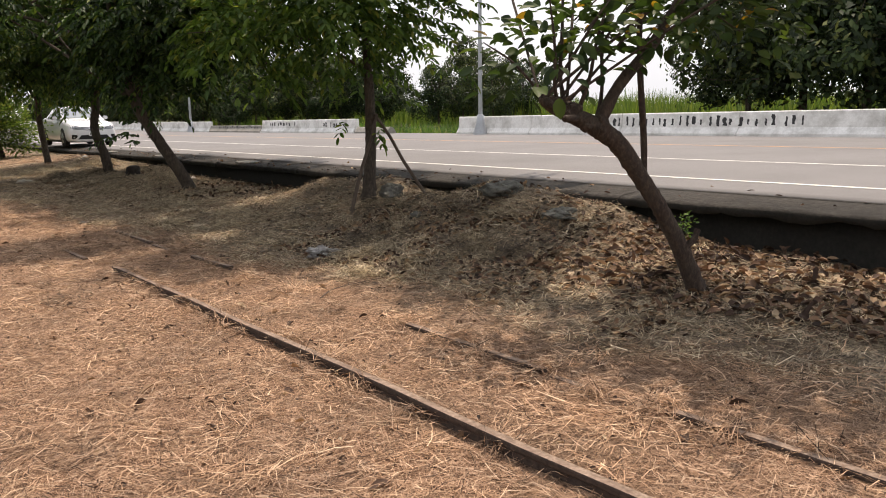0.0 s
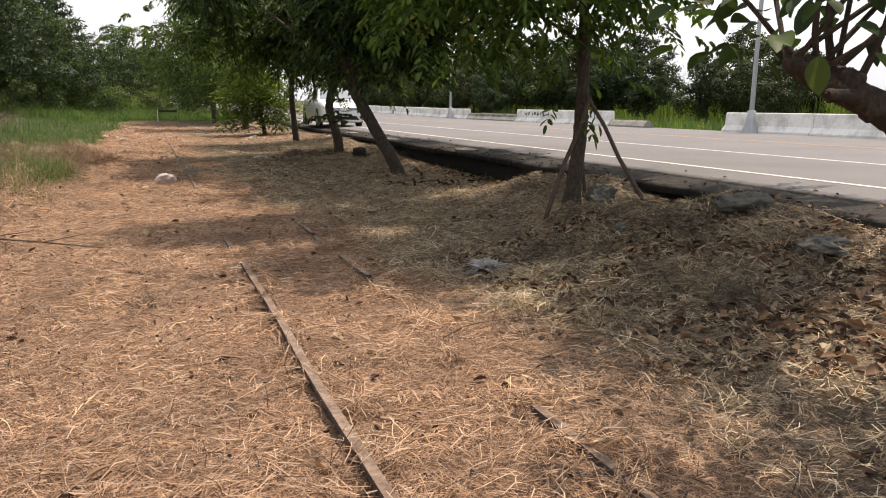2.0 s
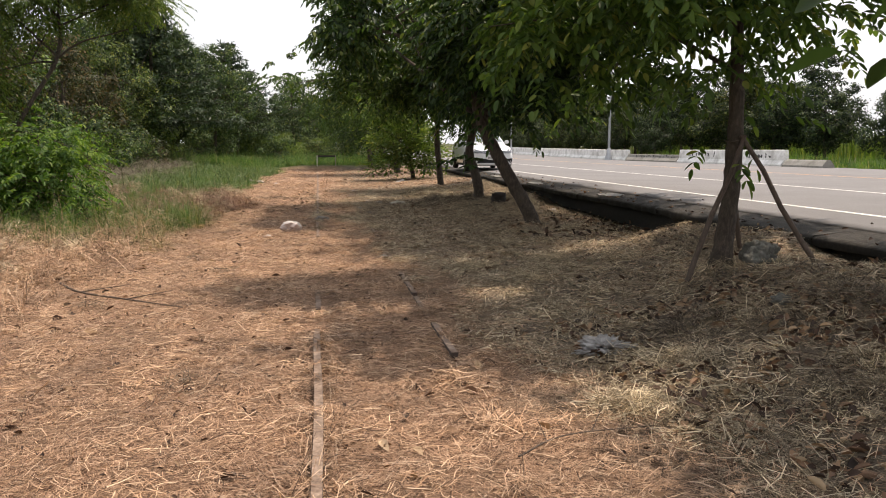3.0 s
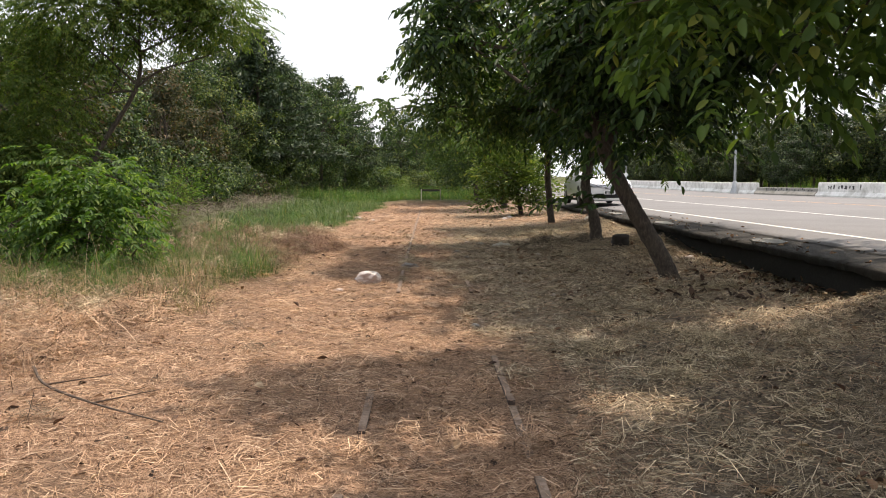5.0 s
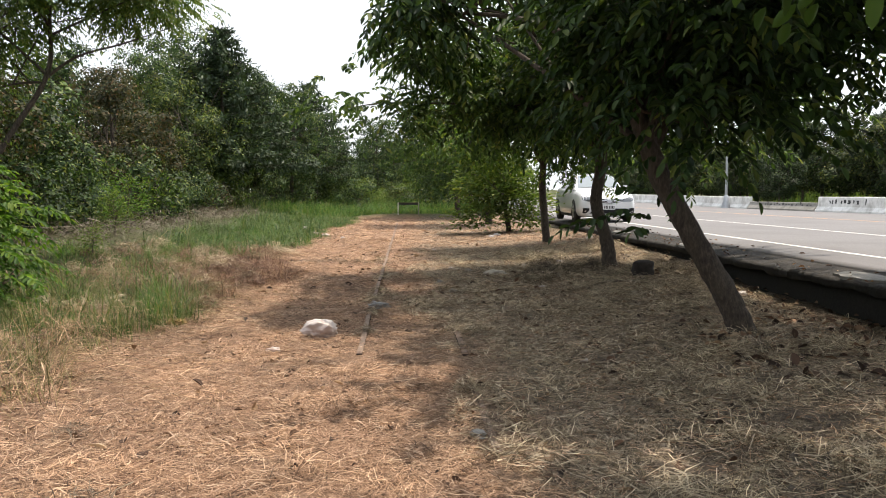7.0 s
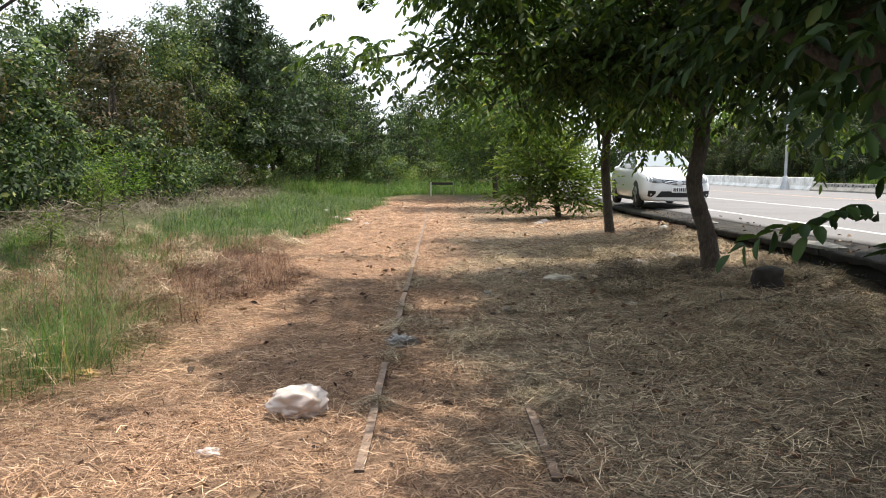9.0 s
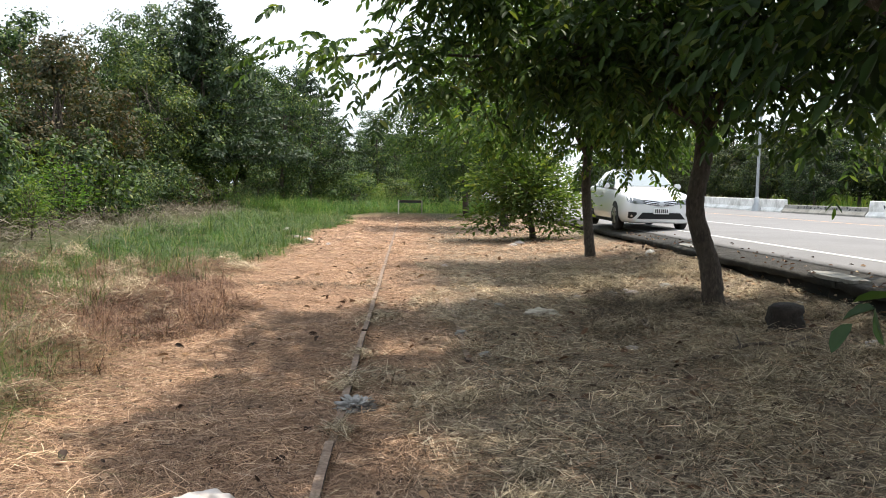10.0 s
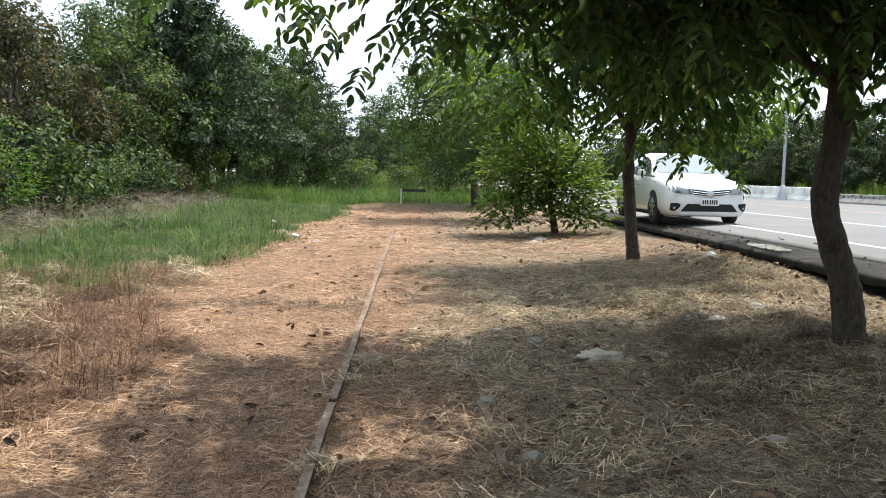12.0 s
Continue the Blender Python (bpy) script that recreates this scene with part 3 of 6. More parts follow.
def build_kerb():
    """The stained concrete edge of the road: slabs with a broken arris that overhang a mossy wall, its shade painted
    black.
    """
    rng = np.random.default_rng(5)
    for k, y0 in enumerate(np.arange(-14.0, 90.0, 4.0)):
        y1 = y0 + 3.985
        ys = np.linspace(y0, y1, 40)
        prof = []
        for y in ys:
            e = 7.25 + 0.035 * math.sin(0.9 * y) + 0.03 * noise.noise(Vector((0, y * 1.3, 0))) + 0.03 * noise.noise(Vector((3, y * 5.0, 0))) + rng.normal(0, 0.006)
            t0, t1 = float(road_z(e, y)) - 0.004, float(road_z(7.85, y)) - 0.004
            th = 0.11 + 0.05 * noise.noise(Vector((7, y * 2.2, 0))) + rng.normal(0, 0.006)
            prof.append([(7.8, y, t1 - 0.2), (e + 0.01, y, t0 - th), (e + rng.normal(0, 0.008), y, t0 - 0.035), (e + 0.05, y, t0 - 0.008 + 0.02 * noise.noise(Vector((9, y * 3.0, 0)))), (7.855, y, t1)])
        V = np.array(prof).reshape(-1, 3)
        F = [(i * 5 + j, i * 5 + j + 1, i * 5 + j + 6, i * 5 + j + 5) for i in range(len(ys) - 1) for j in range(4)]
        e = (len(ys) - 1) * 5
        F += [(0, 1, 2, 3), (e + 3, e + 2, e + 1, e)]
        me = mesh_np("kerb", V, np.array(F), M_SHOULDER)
        me.materials.append(M_RECESS)
        # underside and front face get the black that stands for shade
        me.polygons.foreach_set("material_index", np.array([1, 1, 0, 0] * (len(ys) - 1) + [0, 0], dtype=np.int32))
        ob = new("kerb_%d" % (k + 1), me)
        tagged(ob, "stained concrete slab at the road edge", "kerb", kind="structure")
    ys = np.linspace(-14, 90, 80)
    V, F = [], []
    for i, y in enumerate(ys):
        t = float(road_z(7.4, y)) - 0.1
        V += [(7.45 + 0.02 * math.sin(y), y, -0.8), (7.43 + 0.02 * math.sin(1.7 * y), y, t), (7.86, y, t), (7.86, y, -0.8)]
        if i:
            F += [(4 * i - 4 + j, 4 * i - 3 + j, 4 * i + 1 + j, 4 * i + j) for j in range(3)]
    ob = new("ditch_wall", mesh_np("ditch_wall", V, np.array(F), M_RECESS))
    tagged(ob, "mossy concrete wall coloured black with shade below the road edge", "ditch wall", kind="structure")


build_kerb()


def pale_patch(x, y, rx, ry, seed):
    """A thin pale patch with a ragged edge on the shoulder slab."""
    rim = [(x + rx * c * w, y + ry * s * w) for c, s, w in ((math.cos(a), math.sin(a), 0.85 + 0.3 * noise.noise(Vector((2 * math.cos(a), 2 * math.sin(a), seed)))) for a in np.linspace(0, 2 * math.pi, 29)[:-1])]
    n = len(rim)
    V = np.array([(u, v, float(road_z(u, v)) + 0.012) for u, v in rim] + [(u, v, float(road_z(u, v)) - 0.03) for u, v in rim])
    bm = bmesh.new()
    vs = [bm.verts.new(v) for v in V]
    bm.faces.new(vs[:n])
    for i in range(n):
        bm.faces.new((vs[i], vs[n + i], vs[n + (i + 1) % n], vs[(i + 1) % n]))
    me = bpy.data.meshes.new("pale_patch")
    bm.to_mesh(me)
    bm.free()
    me.materials.append(M_GREYCONC)
    tagged(new("pale_patch", me), "pale thin patch on the stained shoulder", "mortar patch", kind="structure")


pale_patch(7.5, 16.75, 0.2, 0.55, 1.0)
pale_patch(7.42, 22.2, 0.16, 0.7, 2.0)
pale_patch(7.45, 27.4, 0.16, 0.8, 3.0)
# ---- the disused track ----
def build_rail(x0, x1, y0, y1, drop0=0.0, drop1=0.0):
    """A length of old rail sunk in the ground, with its head, web and foot."""
    t = thing("rail", "rusted steel rail half buried in dry grass", "rail", (x0, y0, 0), "rails of the track")
    n = max(3, int((y1 - y0) / 0.5))
    line = []
    for i in range(n + 1):
        u = i / n
        y, x = y0 + (y1 - y0) * u, x0 + (x1 - x0) * u
        line.append((x - x0 + 0.006 * math.sin(y * 2.1), y - y0, float(ground_z(x, y)) * 0.5 - 0.135 * 0.5 + 0.066 - drop0 * (1 - u) - drop1 * u))
    for name, sec in (("rail_head", [(-0.024, 0), (0.024, 0), (0.026, -0.01), (0.023, -0.03), (0.008, -0.043), (-0.008, -0.043), (-0.023, -0.03), (-0.026, -0.01)]),
                      ("rail_web", [(0.008, -0.042), (0.008, -0.091), (-0.008, -0.091), (-0.008, -0.042)]),
                      ("rail_foot", [(0.008, -0.09), (0.045, -0.105), (0.045, -0.115), (-0.045, -0.115), (-0.045, -0.105), (-0.008, -0.09)])):
        k = len(sec)
        V = [(x + dx, y, z + dz) for x, y, z in line for dx, dz in sec]
        F = [(i * k + j, i * k + (j + 1) % k, i * k + k + (j + 1) % k, i * k + k + j) for i in range(n) for j in range(k)]
        me = bpy.data.meshes.new(name)
        me.from_pydata(V, [], F + [tuple(range(k)), tuple(range(n * k + k - 1, n * k - 1, -1))])
        me.materials.append(M_STEEL)
        me.materials.append(M_RAILTOP)
        # only the upper face takes the lit, worn colour
        if name == "rail_head":
            for i in range(n):
                me.polygons[i * k].material_index = 1
        part(name, me, M_STEEL, t)


def track(y0, y1, d0, d1, right=False):
    x = (3.47, 0.026) if right else (2.5, 0.025)
    build_rail(x[0] - x[1] * y0, x[0] - x[1] * y1, y0, y1, d0, d1)


for y0, y1, d0, d1 in ((-3.0, 8.55, -0.014, -0.01), (8.6, 9.6, 0.085, 0.075), (9.65, 10.6, 0.05, 0.06), (10.65, 15.3, 0.085, 0.085), (15.35, 17.35, 0.05, 0.012), (17.4, 18.2, 0.06, 0.05), (18.25, 20.7, 0.012, 0.01), (20.75, 28.6, 0.004, 0.012), (28.65, 45.0, 0.012, 0.06)):
    track(y0, y1, d0, d1)
for y0, y1, d0, d1 in ((-3.0, 2.4, 0.025, 0.03), (2.45, 3.3, 0.07, 0.06), (3.35, 4.75, 0.032, 0.026), (4.8, 7.8, 0.075, 0.07), (7.85, 8.9, 0.02, 0.035), (8.95, 10.2, 0.07, 0.06), (10.25, 11.6, 0.035, 0.045), (11.65, 15.2, 0.07, 0.06), (15.25, 17.1, 0.04, 0.05), (17.15, 19.6, 0.08, 0.07), (19.65, 22.5, 0.045, 0.055), (22.55, 27.0, 0.068, 0.07), (27.05, 44.0, 0.07, 0.085)):
    track(y0, y1, d0, d1, True)


# ---- barriers, lamps ----
def build_barrier(y0, y1, x=24.7, h=0.83, mat=M_BARRIER, label="white painted concrete median barrier with dark stains"):
    sec = [(-0.3, 0), (-0.3, 0.09), (-0.14, 0.3), (-0.1, h - 0.03), (-0.07, h), (0.07, h), (0.1, h - 0.03), (0.14, 0.3), (0.3, 0.09), (0.3, 0)]
    t = thing("median_barrier", label, "barrier", (x, y0, 0), "median barriers")
    n = max(2, int(round((y1 - y0) / 5.0)))
    for i in range(n):
        a, b = (y1 - y0) * i / n + 0.012, (y1 - y0) * (i + 1) / n - 0.012
        V = [(dx, y, dz + float(road_z(x, y0 + y))) for y in (a, b) for dx, dz in sec]
        k = len(sec)
        F = [(j, (j + 1) % k, k + (j + 1) % k, k + j) for j in range(k)] + [tuple(range(k)), tuple(range(2 * k - 1, k - 1, -1))]
        me = bpy.data.meshes.new("barrier_block")
        me.from_pydata(V, [], F)
        me.materials.append(mat)
        part("barrier_block", me, mat, t)
    return t


def spray(parent, y_from, y_to, count, rng, z0, z1, wide, top=0.83, x=-0.118):
    """Black paint strokes that cannot be read."""
    y_org = parent.location.y
    for y in np.linspace(y_from, y_to, count):
        bm = bmesh.new()
        yy = y + rng.normal(0, wide * 0.3)
        rz = float(road_z(24.7, yy))
        a, b = z0 + rng.uniform(-0.04, 0.05), z1 + rng.uniform(-0.12, 0.05)
        w = wide * rng.uniform(0.4, 1.1)
        face = lambda z: -0.14 + 0.04 * (z - 0.3) / (top - 0.33) - 0.003
        zs = np.linspace(a, b, 5)
        lefts = [bm.verts.new((face(z), yy - y_org + rng.normal(0, w * 0.12), rz + z)) for z in zs]
        rights = [bm.verts.new((face(z), yy - y_org + w * rng.uniform(0.6, 1.1), rz + z + 0.015)) for z in zs]
        for i in range(4):
            bm.faces.new((lefts[i], rights[i], rights[i + 1], lefts[i + 1]))
        part("paint_stroke", bm, M_SPRAY, parent, "black spray-painted stroke")


rng = np.random.default_rng(11)
long_barrier = build_barrier(-60.0, 30.3)
spray(long_barrier, 13.0, 20.6, 26, rng, 0.36, 0.68, 0.16)
mid_barrier = build_barrier(39.8, 52.2)
spray(mid_barrier, 47.5, 51.0, 9, rng, 0.45, 0.7, 0.28)
spray(mid_barrier, 41.0, 43.5, 7, rng, 0.36, 0.6, 0.2)
low_barrier = build_barrier(52.3, 61.6, h=0.5, mat=M_GREYCONC, label="low grey bare concrete barrier with black paint strokes")
spray(low_barrier, 53.0, 59.5, 16, rng, 0.3, 0.44, 0.28, 0.5)
build_barrier(61.7, 140.0)
build_barrier(36.3, 39.7, h=0.36, mat=M_GREYCONC, label="low broken grey concrete barrier stub")


def build_lamp(x, y):
    z = float(road_z(x, y)) - 0.02
    t = thing("street_lamp", "grey galvanised street lamp on a flared base", "street lamp", (x, y, z), "street lamps")
    V, F = tube([(0, 0, 0.0), (0, 0, 0.12), (0, 0, 0.55), (0, 0, 0.9), (0, 0, 0.95)], [0.36, 0.34, 0.2, 0.17, 0.1], 8)
    part("lamp_base", mesh_np("lamp_base", V, F, M_GALV), M_GALV, t)
    V, F = tube(smooth_path([(0, 0, 0.9), (0, 0, 4), (0, 0, 8), (-0.5, 0, 9.0), (-2.2, 0, 9.35)], 5), np.linspace(0.1, 0.05, 21), 10)
    part("lamp_pole", mesh_np("lamp_pole", V, F, M_GALV, True), M_GALV, t)
    part("lamp_head", box(bmesh.new(), -2.85, -2.1, -0.14, 0.14, 9.25, 9.4, 0.04), M_GALV, t)


for y in (-9.0, 28.3, 65.0, 102.0):
    build_lamp(24.25, y)


# ---- trees of the row ----
def build_tree(name, label, at, trunk, blobs, leaf, mat_leaf, bark, seed, group="", limbs=6, spread=0.35, limb_r=0.035, roots=True, from_height=0.55, fine=4):
    """Tapered trunk, limbs to the outer clumps, and a crown of leaves. trunk: rows of dx, dy, z, radius."""
    rng = np.random.default_rng(seed)
    t = thing(name, label, "tree" if name != "bush" else "bush", at, group)
    path = smooth_path(trunk, 9)
    path[1:-1, :2] += rng.normal(0, 0.002, (len(path) - 2, 2))
    path[1:-1, 3] *= rng.uniform(0.98, 1.02, len(path) - 2)
    R = path[:, 3].copy()
    if roots:
        R[:3] *= np.array([1.35, 1.15, 1.05])
    V, F = tube(path[:, :3], R, 16, 0.045, rng)
    part("trunk", mesh_np("trunk", V, F, bark, True), bark, t)
    P, D, C = mass_points(blobs, rng, spread) if leaf[0] == "mass" else crown_points(blobs, rng, spread)
    # clear headroom over the trodden line between the rails
    X, Y, Z = P[:, 0] + at[0], P[:, 1] + at[1], P[:, 2] + at[2]
    low = (group == ROW) & (X < np.where(Y < 7, 3.7, 4.15)) & (Y < 17.5) & (Z < 3.0)
    P, D = P[~low], D[~low]
    # leaves whose shadow would land in an opening are dropped
    if group == ROW:
        fx, fy = P[:, 0] + at[0] - 0.3255 * (P[:, 2] + at[2] + 0.1), P[:, 1] + at[1] - 0.2034 * (P[:, 2] + at[2] + 0.1)
        gap = np.zeros(len(P), dtype=bool)
        for x, y, r in OPENINGS:
            gap |= (fx - x) ** 2 + (fy - y) ** 2 < r * r
        P, D = P[~gap], D[~gap]
    start = path[int(len(path) * from_height):]
    picks = rng.permutation(len(C))[:limbs * fine]
    for k in range(limbs):
        pieces = []
        s = start[rng.integers(0, len(start))]
        for m, c in enumerate(C[picks[k::limbs]]):
            o = s if m == 0 else main[rng.integers(2, len(main))]
            mid = (o[:3] + c) / 2 + rng.normal(0, 0.12, 3) + np.array([0, 0, 0.12])
            pts = smooth_path([o[:3], mid, c], 4)
            r0 = min(limb_r, s[3] * 0.8) * (1 if m == 0 else 0.5)
            if m == 0:
                main = pts
            wood = tube(pts, np.linspace(r0, 0.006, len(pts)), 6, 0.04, rng)
            # a twig into a gap of the leaf roof is left out, a main limb ends short of it
            bare = group == ROW and np.min(np.linalg.norm(P - c, axis=1)) > 0.2
            if not bare:
                pieces.append(wood)
            elif m == 0:
                n = max(3, int(0.6 * len(pts)))
                pieces.append(tube(pts[:n], np.linspace(r0, 0.006, n), 6))
        V, F = join_np(pieces)
        part("limb", mesh_np("limb", V, F, bark, True), bark, t)
    kind, size, width, extra = leaf
    if kind == "pinnate":
        P, D = pinnate(P, D, *extra, size, width, rng)
        V, F = leaf_blades(P, D, size * rng.uniform(0.7, 1.15, len(P)), width * rng.uniform(0.8, 1.15, len(P)), rng)
    elif kind == "oval":
        V, F = leaf_ovals(P, D, size * rng.uniform(0.6, 1.2, len(P)), width * rng.uniform(0.75, 1.2, len(P)), rng)
    elif kind == "blade":
        V, F = leaf_blades(P, D, size * rng.uniform(0.6, 1.2, len(P)), width * rng.uniform(0.7, 1.2, len(P)), rng)
    elif kind == "mass":
        V, F = leaf_diamonds(P, rng.normal(0, 1, P.shape), size * rng.uniform(0.5, 1.3, len(P)), width * rng.uniform(0.6, 1.3, len(P)), rng, D)
    else:
        V, F = leaf_diamonds(P, D, size * rng.uniform(0.5, 1.3, len(P)), width * rng.uniform(0.6, 1.3, len(P)), rng)
    part("crown", mesh_np("crown", V, F, mat_leaf), mat_leaf, t)
    return t


ROW = "trees along the road edge"
# where the sun comes through the leaves to the ground: x, y, radius
OPENINGS = ((4.0, 10.2, 0.5), (3.0, 14.6, 0.3), (0.75, 19.1, 0.5), (0.4, 19.9, 0.5), (2.3, 20.3, 0.42), (1.2, 22.4, 0.5), (5.2, 4.65, 0.4), (0.3, 17.8, 0.6), (0.45, 18.6, 0.55), (-0.1, 18.4, 0.6), (0.75, 18.2, 0.3), (1.1, 16.5, 0.45), (0.55, 17.1, 0.5), (1.65, 15.95, 0.45), (5.9, 4.7, 0.4), (6.5, 4.5, 0.4), (6.3, 3.8, 0.5), (6.8, 3.2, 0.5), (6.95, 4.5, 0.5), (5.6, 5.2, 0.3), (6.3, 5.3, 0.35), (3.6, 6.4, 0.4))
PIN = ("pinnate", 0.14, 0.056, (0.42, 5))
# A: leaning trunk with a stubbed fork and upright shoots
# its blobs above z 4 are unseen, added to shade the verge
tree_a = build_tree("tree", "leaning pollarded tree with brown bark and broad leaves", (5.65, 3.75, -0.1),
    [(0, 0, -0.15, 0.095), (-0.1, 0.02, 0.14, 0.078), (-0.31, 0.05, 0.51, 0.068), (-0.53, 0.08, 0.82, 0.064), (-0.69, 0.12, 1.03, 0.066), (-0.92, 0.15, 1.3, 0.07), (-1.08, 0.2, 1.42, 0.072), (-1.22, 0.25, 1.5, 0.066), (-1.43, 0.3, 1.58, 0.05), (-1.55, 0.33, 1.64, 0.035), (-1.58, 0.34, 1.66, 0.004)],
    [(-1.35, 0.25, 2.15, 0.65, 0.6, 0.35, 34, 7), (-0.45, 0.1, 2.4, 0.9, 0.7, 0.4, 34, 9), (-1.65, 0.3, 1.85, 0.4, 0.4, 0.2, 9, 5), (0.35, 0.0, 2.8, 1.1, 1.1, 0.55, 60, 11), (0.75, 0.5, 2.45, 0.8, 0.8, 0.4, 36, 10), (0.7, -0.3, 3.6, 1.1, 1.2, 0.5, 66, 12), (0.05, -1.4, 3.4, 1.5, 1.3, 0.6, 70, 12), (0.8, 1.7, 4.1, 1.0, 1.1, 0.35, 50, 12), (0.45, 2.6, 4.35, 0.75, 0.9, 0.3, 60, 12), (0.3, -0.7, 4.1, 1.0, 0.9, 0.3, 60, 12)],
    ("oval", 0.14, 0.078, None), M_LEAF_BIG, M_BARK_RED, 21, ROW, 8, 0.2, 0.012, True, 0.74, 3)
for pts, radii in (([(-1.12, 0.21, 1.45), (-0.94, 0.15, 1.76), (-0.67, 0.1, 2.02), (-0.3, 0.08, 2.45), (0.1, 0.08, 3.1)], (0.055, 0.046, 0.042, 0.036, 0.025)),
                   ([(-0.68, 0.12, 1.0), (-0.65, 0.14, 1.27), (-0.68, 0.16, 1.72), (-0.69, 0.18, 2.1), (-0.66, 0.2, 2.7)], (0.028, 0.026, 0.024, 0.022, 0.016)),
                   ([(-0.3, 0.02, 0.46), (-0.22, -0.03, 0.53), (-0.19, -0.05, 0.62)], (0.034, 0.028, 0.024)),
                   ([(-1.25, 0.26, 1.52), (-1.41, 0.18, 1.52), (-1.55, 0.12, 1.52), (-1.56, 0.115, 1.52)], (0.03, 0.024, 0.02, 0.002)),
                   ([(-1.43, 0.3, 1.6), (-1.49, 0.28, 1.76), (-1.51, 0.26, 2.01), (-1.57, 0.26, 2.36)], (0.016, 0.013, 0.011, 0.005)),
                   ([(-1.35, 0.29, 1.58), (-1.35, 0.36, 1.81), (-1.27, 0.42, 2.16), (-1.23, 0.46, 2.56)], (0.02, 0.016, 0.013, 0.006)),
                   ([(-1.27, 0.26, 1.56), (-1.2, 0.22, 1.78), (-1.17, 0.16, 2.11), (-1.07, 0.08, 2.51)], (0.018, 0.014, 0.011, 0.005)),
                   ([(-1.47, 0.32, 1.62), (-1.6, 0.36, 1.74), (-1.77, 0.41, 1.91), (-2.0, 0.46, 2.04)], (0.016, 0.012, 0.009, 0.004)),
                   ([(-1.13, 0.21, 1.48), (-1.01, 0.26, 1.72), (-0.95, 0.32, 2.06), (-0.85, 0.36, 2.66)], (0.018, 0.014, 0.012, 0.006))):
    path = smooth_path(pts, 4)
    V, F = tube(path, np.interp(np.linspace(0, 1, len(path)), np.linspace(0, 1, len(radii)), radii), 8, 0.05, np.random.default_rng(4))
    part("limb", mesh_np("limb", V, F, M_BARK_RED, True), M_BARK_RED, tree_a)
rng = np.random.default_rng(12)
for x, y, z, r in ((-1.33, 0.28, 1.56, 0.08), (-1.45, 0.31, 1.62, 0.06), (-1.1, 0.2, 1.45, 0.08), (-1.23, 0.22, 1.48, 0.06)):
    bm = bmesh.new()
    bmesh.ops.create_icosphere(bm, subdivisions=4, radius=r)
    for v in bm.verts:
        q = v.co * (1.0 / r)
        v.co *= 1 + 0.3 * noise.noise(q * 1.6 + Vector((x * 9, 0, z * 7))) + 0.18 * noise.noise(q * 4.2)
        v.co += Vector((x, y, z))
    part("burl", bm, M_BARK_RED, tree_a, "knotted swelling at a pruning scar", True)
# B: straight young tree on three props
# blobs from z 4.3 up: unseen canopy added for shade on mound and track
tree_b = build_tree("tree", "young upright tree with dark bark held by wooden props", (6.1, 9.6, 0.15),
    [(0, 0, -0.15, 0.16), (0.0, 0, 0.08, 0.12), (0.03, 0, 0.3, 0.09), (0.08, 0.0, 0.9, 0.078), (0.1, 0.02, 1.5, 0.07), (0.08, 0.05, 2.4, 0.055), (0.05, 0.02, 3.4, 0.04), (0.05, 0, 4.6, 0.015)],
    [(-0.2, 0, 2.5, 1.0, 1.0, 0.6, 46, 7), (0.7, 0, 2.6, 1.0, 0.9, 0.5, 13, 6), (-0.9, -0.3, 3.9, 2.1, 1.05, 0.5, 76, 9), (0.7, -2.3, 3.95, 1.0, 1.2, 0.4, 60, 9), (0.1, 2.1, 4.3, 1.7, 1.5, 0.4, 130, 10), (-1.75, 0.8, 2.4, 0.6, 0.7, 0.3, 34, 8), (0.2, 0.2, 1.4, 0.2, 0.2, 0.1, 2, 3), (-1.35, 0.7, 2.05, 0.7, 0.6, 0.25, 18, 8), (-1.1, -0.6, 2.6, 0.8, 0.8, 0.3, 18, 7), (1.9, -0.6, 4.5, 0.9, 1.2, 0.35, 60, 9), (2.1, 2.4, 4.7, 0.6, 1.6, 0.3, 60, 9), (-1.0, 2.7, 4.5, 0.8, 0.7, 0.3, 40, 9), (-2.4, 1.9, 4.4, 0.75, 0.5, 0.25, 44, 9), (1.2, -1.3, 4.35, 0.7, 0.8, 0.3, 36, 9)],
    ("pinnate", 0.125, 0.052, (0.34, 4)), M_LEAF_MID, M_BARK, 22, ROW, 8, 0.25, 0.022, True, 0.6)
limb_path = smooth_path([(0.08, 0.03, 1.9), (-0.6, 0.3, 2.3), (-1.3, 0.6, 2.45), (-2.1, 1.0, 2.4)], 4)
V, F = tube(limb_path, np.linspace(0.024, 0.006, len(limb_path)), 7, 0.05, np.random.default_rng(4))
part("limb", mesh_np("limb", V, F, M_BARK, True), M_BARK, tree_b)
